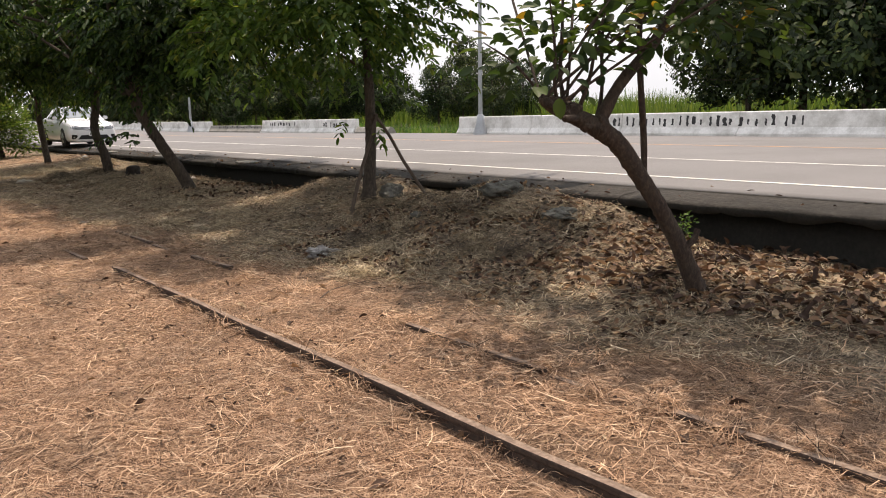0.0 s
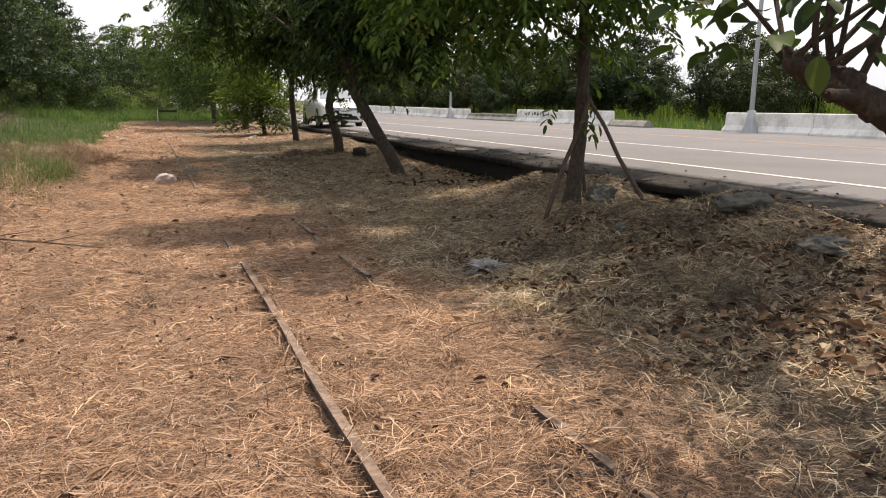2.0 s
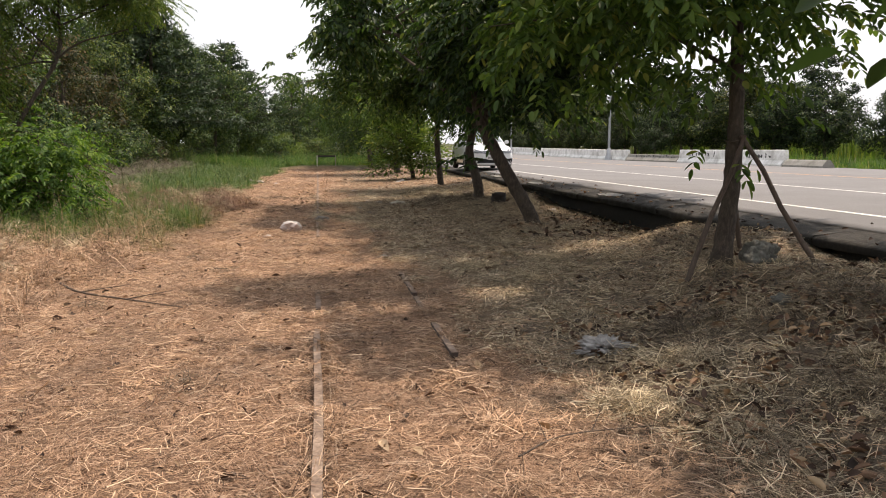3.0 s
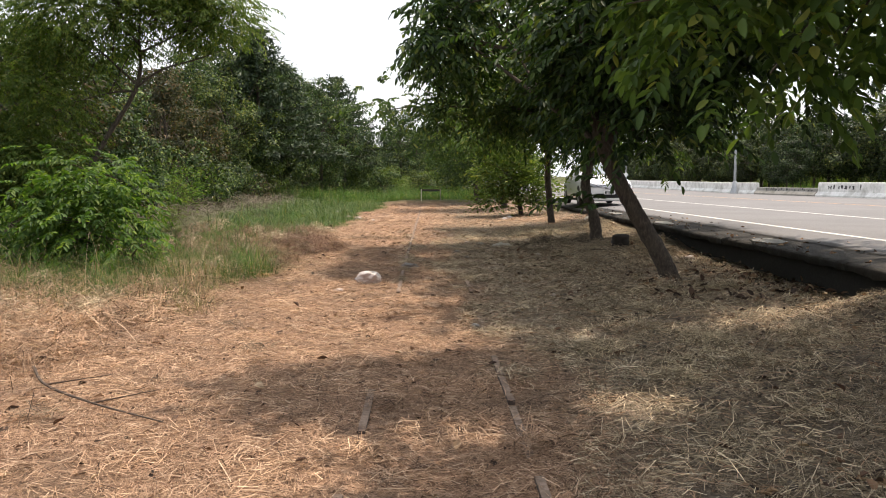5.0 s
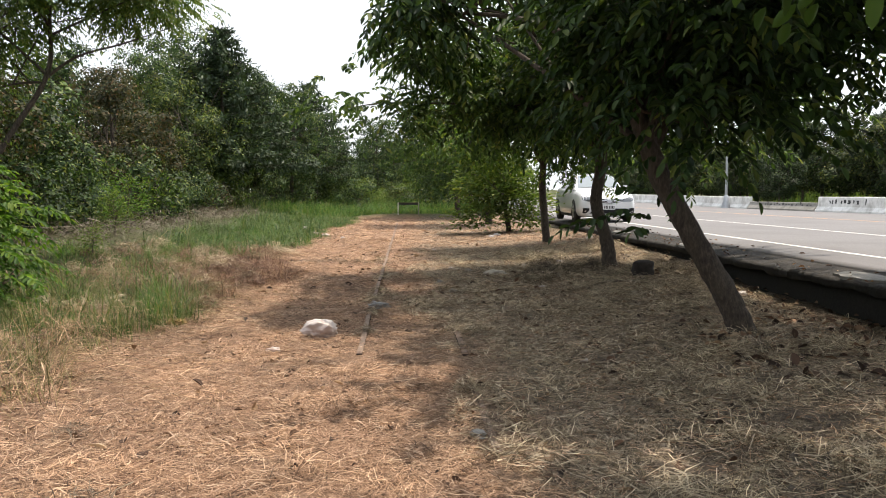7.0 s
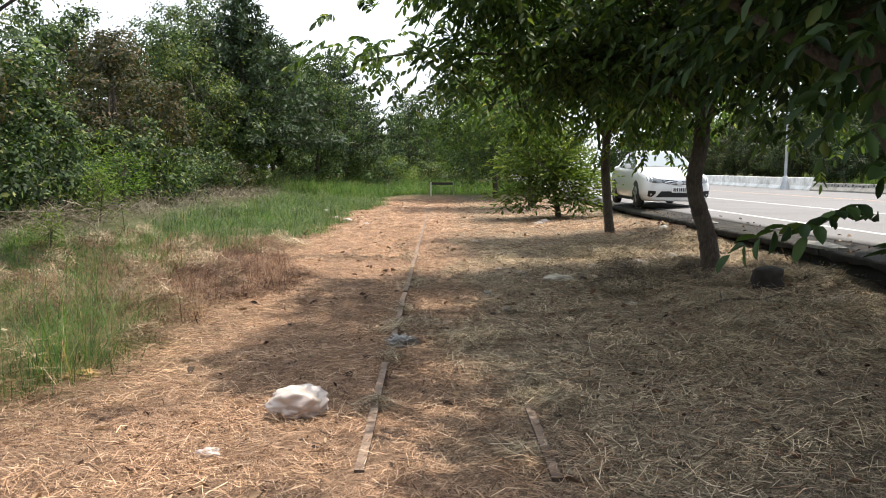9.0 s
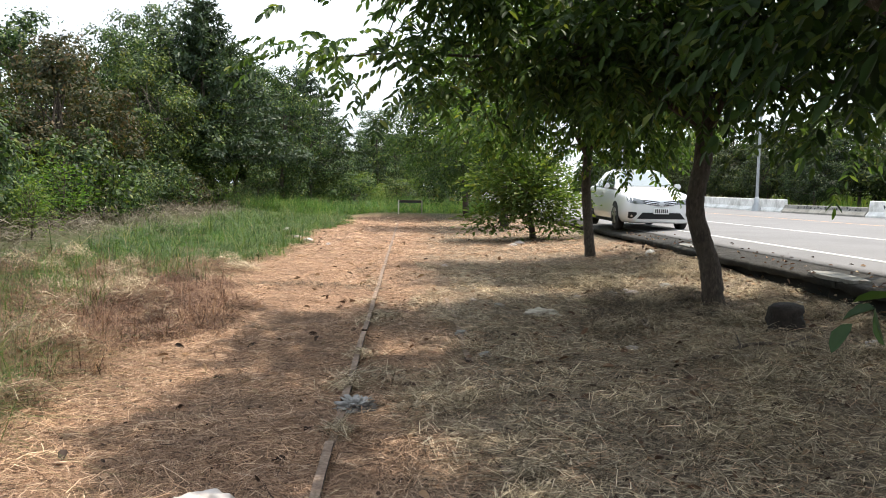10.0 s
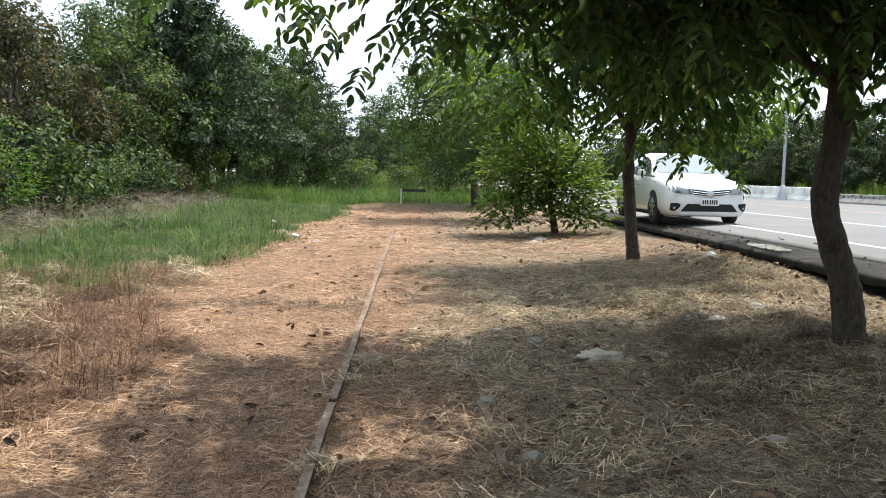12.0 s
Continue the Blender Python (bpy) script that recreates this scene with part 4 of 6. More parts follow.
# C: strongly leaning, large dark crown
# the blob at z 4.9 is out of view, added to shade the ditch side
tree_c = build_tree("tree", "leaning tree with brown bark and a dense dark crown", (5.85, 15.8, -0.02),
    [(0, 0, -0.2, 0.15), (-0.12, 0.03, 0.2, 0.12), (-0.45, 0.1, 0.8, 0.11), (-0.8, 0.18, 1.45, 0.105), (-1.05, 0.22, 2.1, 0.09), (-1.2, 0.3, 3.0, 0.06), (-1.3, 0.3, 4.2, 0.025)],
    [(-0.4, 0, 3.3, 1.6, 2.4, 0.75, 118, 10), (-0.5, 0.1, 2.5, 0.8, 0.9, 0.4, 22, 8), (-0.1, -0.1, 4.4, 1.4, 2.7, 0.7, 84, 10), (-3.35, 2.3, 3.75, 0.4, 0.5, 0.2, 26, 7), (-3.1, 2.5, 4.5, 0.8, 0.8, 0.35, 30, 9), (1.0, -0.3, 3.8, 1.0, 1.6, 0.6, 32, 9), (0.3, 2.5, 3.8, 1.8, 0.9, 0.4, 56, 9), (-0.5, -0.3, 2.05, 0.8, 0.8, 0.25, 15, 5), (2.5, 0.4, 4.9, 0.6, 1.5, 0.3, 40, 9), (-0.95, -0.2, 1.15, 0.1, 0.1, 0.1, 2, 3), (-1.0, 1.5, 2.5, 0.5, 0.7, 0.25, 18, 5), (1.35, -0.3, 2.85, 0.7, 0.9, 0.45, 13, 9)],
    PIN, M_LEAF, M_BARK, 23, ROW, 9, 0.34, 0.045)
# D: slightly S-shaped, one long bough over the track
# blobs above z 5 are added out of view to cast shade on the track
tree_d = build_tree("tree", "slender curved tree with smooth brown bark and a dark crown", (6.0, 22.3, -0.05),
    [(0, 0, -0.2, 0.16), (0.0, 0, 0.1, 0.13), (-0.07, 0.02, 0.55, 0.118), (-0.25, 0.05, 1.2, 0.105), (-0.17, 0.06, 1.85, 0.1), (-0.22, 0.05, 2.5, 0.085), (-0.45, 0.1, 3.4, 0.06), (-0.5, 0.1, 4.6, 0.025)],
    [(-0.4, 0, 3.4, 1.8, 2.3, 0.8, 84, 9), (0.7, -0.3, 3.1, 1.5, 1.6, 0.5, 34, 9), (1.6, -1.6, 2.9, 0.8, 0.9, 0.35, 22, 8), (-0.2, 0.0, 4.6, 1.7, 2.5, 0.7, 58, 10), (-1.6, -0.2, 2.75, 1.0, 1.0, 0.35, 30, 8), (1.3, -0.5, 2.2, 0.7, 1.0, 0.4, 12, 8), (0.2, -2.6, 5.3, 2.1, 1.6, 0.35, 120, 9), (-2.6, -2.3, 5.1, 0.5, 0.7, 0.25, 30, 8), (-4.6, 0.1, 3.05, 0.6, 0.35, 0.2, 8, 3), (-3.9, 0.1, 2.85, 0.6, 0.4, 0.32, 10, 4), (-3.2, 0.1, 2.8, 0.6, 0.5, 0.32, 16, 5), (-3.2, -1.6, 3.85, 0.5, 0.35, 0.25, 10, 7), (-2.2, 0.1, 3.2, 0.7, 0.6, 0.3, 14, 8), (-2.95, -0.5, 3.75, 0.6, 0.45, 0.2, 24, 8)],
    PIN, M_LEAF_ROW, M_BARK, 24, ROW, 9, 0.32, 0.045)
def add_bough(tree, points, r, bark):
    path = smooth_path(points, 4)
    V, F = tube(path, np.linspace(r, 0.008, len(path)), 7, 0.05, np.random.default_rng(4))
    part("limb", mesh_np("limb", V, F, bark, True), bark, tree)


add_bough(tree_c, [(-1.1, 0.25, 2.4), (-1.8, 1.0, 3.1), (-2.6, 2.4, 3.55), (-3.6, 3.5, 3.7)], 0.05, M_BARK)
add_bough(tree_d, [(-0.35, 0.06, 2.5), (-1.7, 0.2, 2.9), (-2.9, 0.3, 2.95), (-4.0, 0.25, 2.95), (-4.7, 0.2, 2.85)], 0.032, M_BARK)
add_bough(tree_d, [(-0.45, 0.08, 3.2), (-1.5, -0.25, 3.5), (-2.3, -0.4, 3.82), (-2.95, -0.6, 3.72)], 0.032, M_BARK)
# E
tree_e = build_tree("tree", "slender straight tree with brown bark and a dark crown", (5.85, 28.7, -0.08),
    [(0, 0, -0.2, 0.14), (-0.02, 0, 0.15, 0.108), (-0.08, 0.02, 0.8, 0.096), (-0.14, 0.05, 1.6, 0.09), (-0.1, 0.06, 2.4, 0.078), (-0.2, 0.1, 3.4, 0.06), (-0.2, 0.1, 4.8, 0.025)],
    [(-0.3, -1.6, 3.5, 1.8, 1.5, 0.9, 84, 9), (0.8, -1.0, 3.1, 1.4, 1.4, 0.7, 46, 9), (-0.1, -1.4, 4.9, 1.7, 1.6, 0.9, 50, 9), (0.2, -0.4, 2.35, 0.9, 0.9, 0.28, 24, 7), (1.0, -0.3, 1.95, 0.4, 0.4, 0.2, 5, 5), (-1.9, -0.4, 2.7, 0.8, 0.8, 0.3, 18, 8)],
    PIN, M_LEAF_MID, M_BARK, 25, ROW, 9, 0.34, 0.05)
# F: low light-green tree
tree_f = build_tree("tree", "low bushy tree with light green leaves down to the ground", (5.5, 34.6, -0.1),
    [(0, 0, -0.2, 0.1), (-0.08, 0, 0.4, 0.08), (-0.2, 0.05, 1.0, 0.06), (-0.3, 0, 1.9, 0.03)],
    [(-0.5, 0, 1.6, 1.45, 1.4, 0.85, 230, 13), (0.2, -0.2, 1.1, 1.2, 1.1, 0.6, 110, 13), (-0.6, 0, 2.6, 1.0, 1.0, 0.6, 90, 13), (-1.1, -0.3, 0.7, 0.8, 0.8, 0.4, 50, 12), (0.5, -0.4, 0.5, 0.6, 0.6, 0.3, 30, 12)],
    ("blade", 0.15, 0.075, None), M_LEAF_LIGHT, M_BARK, 26, ROW, 7, 0.22, 0.03)
# taller trees on, to the end of the row
for i, (x, y, h) in enumerate(((5.3, 41.0, 9.4), (4.3, 48.5, 8.8), (5.4, 56.0, 7.5), (5.2, 64.0, 7.8), (5.6, 74.0, 7.6))):
    s = h / 7.5
    build_tree("tree", "leafy green roadside tree with a full crown", (x, y, -0.1),
        [(0, 0, -0.2, 0.16), (-0.05, 0, 0.8, 0.13), (-0.15, 0, 2.0, 0.1), (-0.2, 0, 4.0 * s, 0.06), (-0.2, 0, 6.0 * s, 0.02)],
        [(-1.5, 0, 3.2 * s, 2.9, 2.5, 1.7, 66, 100), (0.0, 0.2, 5.4 * s, 2.6, 2.3, 1.7, 56, 100), (0.9, 0, 2.6, 1.9, 1.9, 1.2, 26, 90), (-1.0, -0.4, 1.6, 1.2, 1.2, 0.6, 16, 90)],
        ("mass", 0.15, 0.085, None), M_LEAF_ROW, M_BARK, 40 + i, ROW, 6, 0.5, 0.05)


def build_prop(a, b, r=0.024):
    V, F = tube(np.linspace(a, b, 5) + np.random.default_rng(3).normal(0, 0.006, (5, 3)), [r, r * 1.05, r, r * 0.95, r * 0.9], 8)
    me = mesh_np("tree_prop", V, F, M_POLE, True)
    tagged(new("tree_prop", me), "weathered wooden pole propping the young tree", "tree prop", "props of the young tree")


build_prop((5.58, 9.3, 0.0), (6.23, 9.5, 1.46))
build_prop((6.8, 9.0, 0.15), (6.2, 9.51, 1.46))
build_prop((6.63, 10.2, 0.1), (6.2, 9.68, 1.46))
V, F = tube([(6.2 + 0.1 * math.cos(a), 9.6 + 0.1 * math.sin(a), 1.4 + 0.01 * math.sin(3 * a)) for a in np.linspace(0, 6.1, 18)], [0.008] * 18, 6)
tagged(new("tree_tie", mesh_np("tree_tie", V, F, M_POLE, True)), "dark cord that ties the props to the young tree", "cord")

# ---- woods on the west side ----
WOOD = "woods beside the track"
def wood_tree(seed, h, r, mat, low=0.5, size=0.165, dens=1.0, per=150):
    return build_tree("tree", "dense green woodland tree beside the track" if mat is not M_LEAF_BROWN else "woodland tree with browning leaves", (0, 0, 0),
        [(0, 0, -0.3, 0.16), (0.1, 0, h * 0.2, 0.13), (0.2, 0.1, h * 0.45, 0.09), (0.1, 0.2, h * 0.85, 0.03)],
        [(0, 0, h * 0.6, r, r, h * 0.27, int(34 * dens), per), (r * 0.5, -r * 0.3, h * 0.38, r * 0.7, r * 0.7, h * 0.2, int(18 * dens), per), (-r * 0.4, r * 0.4, h * 0.4, r * 0.7, r * 0.7, h * 0.2, int(18 * dens), per),
         (0.1 * r, 0, h * 0.86, r * 0.5, r * 0.5, h * 0.12, int(12 * dens), per), (r * 0.2, -0.2 * r, h * 0.17 + low, r * 0.6, r * 0.6, h * 0.1, int(11 * dens), per)],
        ("mass", size, size * 0.55, None), mat, M_BARK, seed, WOOD, 7, r * 0.2, 0.06)


protos = [wood_tree(61, 7.0, 2.6, M_LEAF_FAR), wood_tree(62, 8.0, 2.9, M_LEAF_FAR), wood_tree(63, 6.2, 2.3, M_LEAF_BROWN), wood_tree(64, 5.2, 2.2, M_LEAF_LIGHT)]
rng = np.random.default_rng(77)
spots = []
for y in np.arange(8, 102, 4.2):
    spots.append((-9.4 + rng.normal(0, 0.7) - 0.02 * y, y + rng.normal(0, 0.8), rng.uniform(0.85, 1.1)))
    spots.append((-14.0 + rng.normal(0, 1.2), y + 2 + rng.normal(0, 0.8), rng.uniform(1.0, 1.25)))
for y in np.arange(-10, 8, 5.0):
    spots.append((-11.5 + rng.normal(0, 0.7), y, rng.uniform(0.9, 1.1)))
spots += [(-6.2, 60.5, 0.8), (-5.4, 66.5, 0.75), (-4.6, 73.0, 0.7)]
used = [False] * 4
for i, (x, y, s) in enumerate(spots):
    k = int(rng.choice([0, 1, 2, 3], p=[0.42, 0.33, 0.11, 0.14]))
    tall = 0.74 if y < 40 else 0.97 if y < 50 else min(1.36, 1.02 + 0.012 * (y - 46))
    m = Matrix.LocRotScale((x, y, float(ground_z(x, y))), Euler((0, 0, rng.uniform(0, 6.28))), (s * tall ** 0.5, s * tall ** 0.5, s * tall * rng.uniform(0.9, 1.1)))
    if not used[k]:
        protos[k].matrix_basis = m
        used[k] = True
    else:
        c = copy_thing(protos[k], Matrix.LocRotScale(m.translation, m.to_quaternion(), None))
        c.scale = m.to_scale()


for x, y, sz in ((-9.0, 38.5, 0.92), (-8.4, 27.0, 0.85)):
    copy_thing(protos[2], pose(x, y, 0.1, 0, 0, 40 * y)).scale = (sz, sz, sz)


def build_conifer(at, h, seed):
    rng = np.random.default_rng(seed)
    t = thing("conifer", "tall layered conifer rising above the woods", "tree", at, "conifers")
    V, F = tube([(0, 0, -0.2), (0, 0, h * 0.5), (0.05, 0, h)], [0.2, 0.12, 0.02], 8)
    part("trunk", mesh_np("trunk", V, F, M_BARK, True), M_BARK, t)
    P, D = [], []
    for z in np.arange(h * 0.25, h * 0.99, 0.55):
        reach = (h - z) * 0.7 + 0.45
        for a in np.linspace(0, 6.28, 7, endpoint=False) + rng.uniform(0, 1):
            d = np.array([math.cos(a), math.sin(a), 0.0])
            r = reach * rng.uniform(0.8, 1.1)
            pts = [np.array([0, 0, z]), np.array([0, 0, z + 0.05]) + d * r * 0.5, np.array([0, 0, z + 0.25]) + d * r]
            V, F = tube(pts, [0.03, 0.02, 0.006], 4)
            part("limb", mesh_np("limb", V, F, M_BARK), M_BARK, t)
            n = int(44 * r) + 10
            u = rng.uniform(0.15, 1, n)[:, None]
            P.append(np.array([0, 0, z]) + d * r * u + np.array([0, 0, 0.22]) * u ** 2 + rng.normal(0, 0.07, (n, 3)))
            D.append(d * 0.5 + unit(rng.normal(0, 1, (n, 3))) * 0.8)
    P, D = np.concatenate(P), np.concatenate(D)
    V, F = leaf_diamonds(P, D, 0.34, 0.11, rng)
    part("crown", mesh_np("crown", V, F, M_NEEDLE), M_NEEDLE, t)


build_conifer((-12.6, 68.0, 0.1), 11.8, 5)
build_conifer((-6.3, 69.5, 0.1), 9.2, 6)
build_conifer((-8.4, 52.0, 0.1), 9.8, 7)

# the slanting tree at the edge of the woods and the fresh bush before it
slanting = build_tree("tree", "slanting thin tree with feathery green leaves", (-6.0, 22.7, 0.05),
    [(0, 0, -0.2, 0.075), (0.45, 0.05, 0.9, 0.062), (1.08, 0.13, 2.1, 0.052), (1.78, 0.4, 3.4, 0.046), (1.86, 0.4, 4.5, 0.03), (1.98, 0.4, 6.0, 0.014)],
    [(2.4, 0.3, 5.7, 1.6, 1.5, 0.9, 84, 16), (3.4, 0.5, 4.9, 1.2, 1.0, 0.6, 56, 16), (0.8, 0, 4.9, 1.9, 1.6, 1.2, 120, 16), (-0.6, 0.2, 3.2, 1.5, 1.4, 1.2, 80, 16), (-0.2, -0.6, 1.7, 1.1, 1.0, 0.7, 40, 16)],
    ("pinnate", 0.1, 0.035, (0.3, 4)), M_LEAF_LIGHT, M_BARK, 81, WOOD, 8, 0.3, 0.03)
add_bough(slanting, [(1.76, 0.39, 3.35), (2.3, 0.5, 3.75), (3.1, 0.6, 4.0), (4.0, 0.6, 4.3)], 0.032, M_BARK)
build_tree("bush", "fresh green bush with feathery leaves at the grass edge", (-2.8, 17.15, -0.1),
    [(0, 0, -0.1, 0.03), (0.05, 0, 0.5, 0.025), (0.1, 0.05, 1.0, 0.02), (0.1, 0, 1.6, 0.01)],
    [(0.1, 0, 0.6, 0.95, 0.9, 0.5, 48, 7), (0.35, 0, 1.3, 0.45, 0.5, 0.4, 18, 7), (-0.45, 0.2, 1.35, 0.5, 0.5, 0.45, 20, 7), (-1.1, 0.2, 0.5, 0.6, 0.7, 0.4, 18, 7)],
    ("pinnate", 0.1, 0.042, (0.42, 6)), M_LEAF_FRESH, M_BARK, 82, "", 6, 0.22, 0.02, False, 0.2)

for x, y, sz, m in ((-6.3, 24.5, 1.0, M_LEAF_LIGHT), (-5.6, 29.5, 0.8, M_LEAF_LIGHT), (-6.6, 33.0, 1.1, M_LEAF_FRESH), (-8.3, 34.5, 1.5, M_LEAF_LIGHT), (-7.0, 36.6, 1.2, M_LEAF_FRESH), (-6.6, 31.0, 0.9, M_LEAF_FRESH), (-4.9, 20.6, 0.7, M_LEAF_FRESH), (-3.9, 24.0, 0.45, M_LEAF_LIGHT)):
    b = build_tree("bush", "light green shrub standing in the rough grass", (x, y, float(ground_z(x, y))),
        [(0, 0, -0.1, 0.03), (0.05, 0, 0.4, 0.025), (0.1, 0.05, 0.9, 0.015)],
        [(0, 0, 0.55, 0.8, 0.8, 0.5, 44, 12), (0.1, 0, 1.1, 0.5, 0.5, 0.4, 22, 12)],
        ("blade", 0.1, 0.045, None), m, M_BARK, 200 + int(10 * x), "shrubs in the grass", 4, 0.16, 0.015, False, 0.2)
    b.scale = (sz, sz, sz)

for x, y, sz in ((6.8, 4.8, 0.2), (-1.35, 10.5, 0.3), (-1.6, 11.8, 0.34), (-2.1, 12.6, 0.36)):
    b = build_tree("bush", "small green weed growing beside the ditch" if x > 0 else "small green weed in the heaped straw", (x, y, float(ground_z(x, y))),
        [(0, 0, -0.1, 0.02), (0.05, 0, 0.6, 0.015), (0.1, 0.05, 1.3, 0.01)],
        [(0, 0, 0.7, 0.5, 0.5, 0.6, 14, 6), (0.1, 0, 1.3, 0.3, 0.3, 0.3, 6, 6)],
        ("blade", 0.2, 0.12, None), M_LEAF_FRESH, M_BARK, 240 + int(10 * y), "small green weeds", 3, 0.16, 0.012, False, 0.2)
    b.scale = (sz, sz, sz)

# undergrowth along the foot of the woods
under = [build_tree("bush", "dark green undergrowth shrub at the foot of the woods", (0, 0, 0),
    [(0, 0, -0.1, 0.04), (0.05, 0, 0.5, 0.03), (0.1, 0.05, 1.2, 0.015)],
    [(0, 0, 0.7, 1.2, 1.2, 0.55, 22, 80), (0.3, 0.2, 1.3, 0.7, 0.7, 0.45, 10, 80)],
    ("mass", 0.13, 0.065, None), m, M_BARK, 90 + i, "undergrowth", 4, 0.36, 0.02, False, 0.2) for i, m in enumerate((M_LEAF_FAR, M_LEAF_LIGHT, M_LEAF_BROWN))]
first = [True] * 3
for y in np.arange(6, 110, 2.7):
    x = -7.0 + rng.normal(0, 0.5) - 0.01 * y
    k = int(rng.choice([0, 1, 2], p=[0.74, 0.14, 0.12]))
    s = rng.uniform(0.7, 1.25)
    place = pose(x, y, float(ground_z(x, y)), 0, 0, rng.uniform(0, 360))
    if first[k]:
        under[k].matrix_basis = place
        first[k] = False
        ob = under[k]
    else:
        ob = copy_thing(under[k], place)
    ob.scale = (s, s, s * rng.uniform(0.8, 1.2))

# ---- trees beyond the road ----
FARROW = "trees beyond the road"
far_protos = [wood_tree(161, 9.0, 3.6, M_LEAF_BEYOND, 0.8, 0.28, 1.0, 120), wood_tree(162, 7.5, 3.2, M_LEAF_BEYOND, 0.6, 0.27, 1.0, 120)]
far_spots = [(31.5, 2.0, 1.2), (31.0, 6.5, 1.25), (32.5, 11.0, 1.3), (32.0, 14.5, 1.2), (34.0, 18.0, 1.25), (37, 15, 1.3), (33.0, 20.0, 0.95), (40, 0, 1.2), (41, 8, 1.2), (30.5, -4, 1.1)]
far_spots += [(39, 44, 0.62), (37, 48, 0.66), (41, 50, 0.7), (36, 54, 0.68), (35, 59, 0.7), (44, 46, 0.75), (45, 53, 0.8)]
far_spots += [(33.0 + rng.normal(0, 1.2), y, rng.uniform(0.75, 1.0)) for y in np.arange(62, 160, 5.2)]
far_spots += [(39.0 + rng.normal(0, 1.5), y, rng.uniform(0.8, 1.05)) for y in np.arange(58, 160, 6.5)]
far_spots += [(29.5 + rng.normal(0, 0.7), y, rng.uniform(0.45, 0.6)) for y in np.arange(66, 160, 4.5)]
for p in far_protos:
    tagged(p, "large dense green tree beyond the road", "tree", FARROW)
far_used = [False, False]
for i, (x, y, s) in enumerate(far_spots):
    k = i % 2
    place = pose(x, y, float(ground_z(x, y)), 0, 0, rng.uniform(0, 360))
    if not far_used[k]:
        far_protos[k].matrix_basis = place
        far_used[k] = True
        ob = far_protos[k]
    else:
        ob = copy_thing(far_protos[k], place)
    ob.scale = (s, s, s * rng.uniform(0.9, 1.1))

# closing woods ahead and far hazy line of trees to the east
for y in np.arange(60, 84, 1.6):
    x = rng.uniform(-7, 4)
    c = copy_thing(under[int(rng.integers(0, 2))], pose(x, y, float(ground_z(x, y)), 0, 0, rng.uniform(0, 360)))
    c.scale = (1.2, 1.2, rng.uniform(0.8, 1.3))
ahead = [(rng.uniform(-10, 8), y, rng.uniform(0.75, 1.1)) for y in np.arange(84, 150, 3.2)]
for x, y, s in ahead:
    c = copy_thing(protos[int(rng.integers(0, 2))], pose(x, y, float(ground_z(x, y)), 0, 0, rng.uniform(0, 360)))
    c.scale = (s, s, s)


# ---- grass ----
def blades(P, H, W, lean, rng, segs=2):
    """Upright grass blades as bent tapering strips."""
    n = len(P)
    a = rng.uniform(0, 2 * math.pi, n)
    d = np.stack([np.cos(a), np.sin(a), np.zeros(n)], 1)
    s = np.stack([-np.sin(a), np.cos(a), np.zeros(n)], 1)
    lean = np.abs(rng.normal(lean, lean * 0.5, n))[:, None]
    H, W = np.broadcast_to(H, n)[:, None], np.broadcast_to(W, n)[:, None]
    V = np.empty((n, 2 * segs + 2, 3))
    for i in range(segs + 1):
        t = i / segs
        c = P + d * H * lean * t * t + np.array([0, 0, 1.0]) * H * t * (1 - 0.35 * lean * t)
        w = W * (1 - 0.85 * t) * 0.5
        V[:, 2 * i], V[:, 2 * i + 1] = c - s * w, c + s * w
    base = (np.arange(n) * (2 * segs + 2))[:, None]
    F = np.concatenate([base + [2 * i, 2 * i + 1, 2 * i + 3, 2 * i + 2] for i in range(segs)])
    return V.reshape(-1, 3), F


def tufts(x0, x1, y0, y1, count, per, spread, rng, keep=None):
    cx, cy = rng.uniform(x0, x1, count), rng.uniform(y0, y1, count)
    if keep is not None:
        ok = keep(cx, cy)
        cx, cy = cx[ok], cy[ok]
    wide = rng.uniform(0.5, 1.6, (len(cx), 1))
    x = (cx[:, None] + rng.normal(0, spread, (len(cx), per)) * wide).ravel()
    y = (cy[:, None] + rng.normal(0, spread, (len(cx), per)) * wide).ravel()
    return np.stack([x, y, ground_z(x, y) - 0.01], 1)


def tuft_size(n, per, rng):
    """A size for each tuft, given to all its blades."""
    return np.repeat(rng.uniform(0.3, 1.15, n // per) ** 1.3 * 1.35, per)


def stuff(name, V, F, mat, label, category):
    ob = new(name, mesh_np(name, V, F, mat))
    tagged(ob, label, category, kind="stuff")


rng = np.random.default_rng(300)
# main green strip, patchy, from the weeds to the end of the track
patchy = lambda x, y: wave(1.3 * x + 0.4, 0.9 * y) + 0.5 * wave(3.1 * x, 2.3 * y) > -0.45
edge = lambda x, y: (x < -0.75 - 0.3 * np.sin(0.55 * y) - 0.2 * np.sin(1.7 * y)) & (x > -4.4 - 0.05 * (y - 28) + 0.5 * np.sin(0.7 * y)) & patchy(x, y)
P = tufts(-5.4, -0.5, 24.0, 48.0, 2700, 22, 0.13, rng, lambda x, y: edge(x, y) & (y > 25.2 + 1.1 * np.sin(2.3 * x) + 0.7 * np.sin(5.1 * x)))
V, F = blades(P, rng.uniform(0.12, 0.36, len(P)) * tuft_size(len(P), 22, rng), rng.uniform(0.006, 0.013, len(P)), 1.7, rng, 3)
stuff("green_grass", V, F, M_GRASS, "tall green grass along the edge of the woods", "grass")
P = tufts(-5.0, -0.7, 25.0, 47.0, 420, 18, 0.1, rng, lambda x, y: edge(x, y) & (y > 25.6 + 1.1 * np.sin(2.3 * x)))
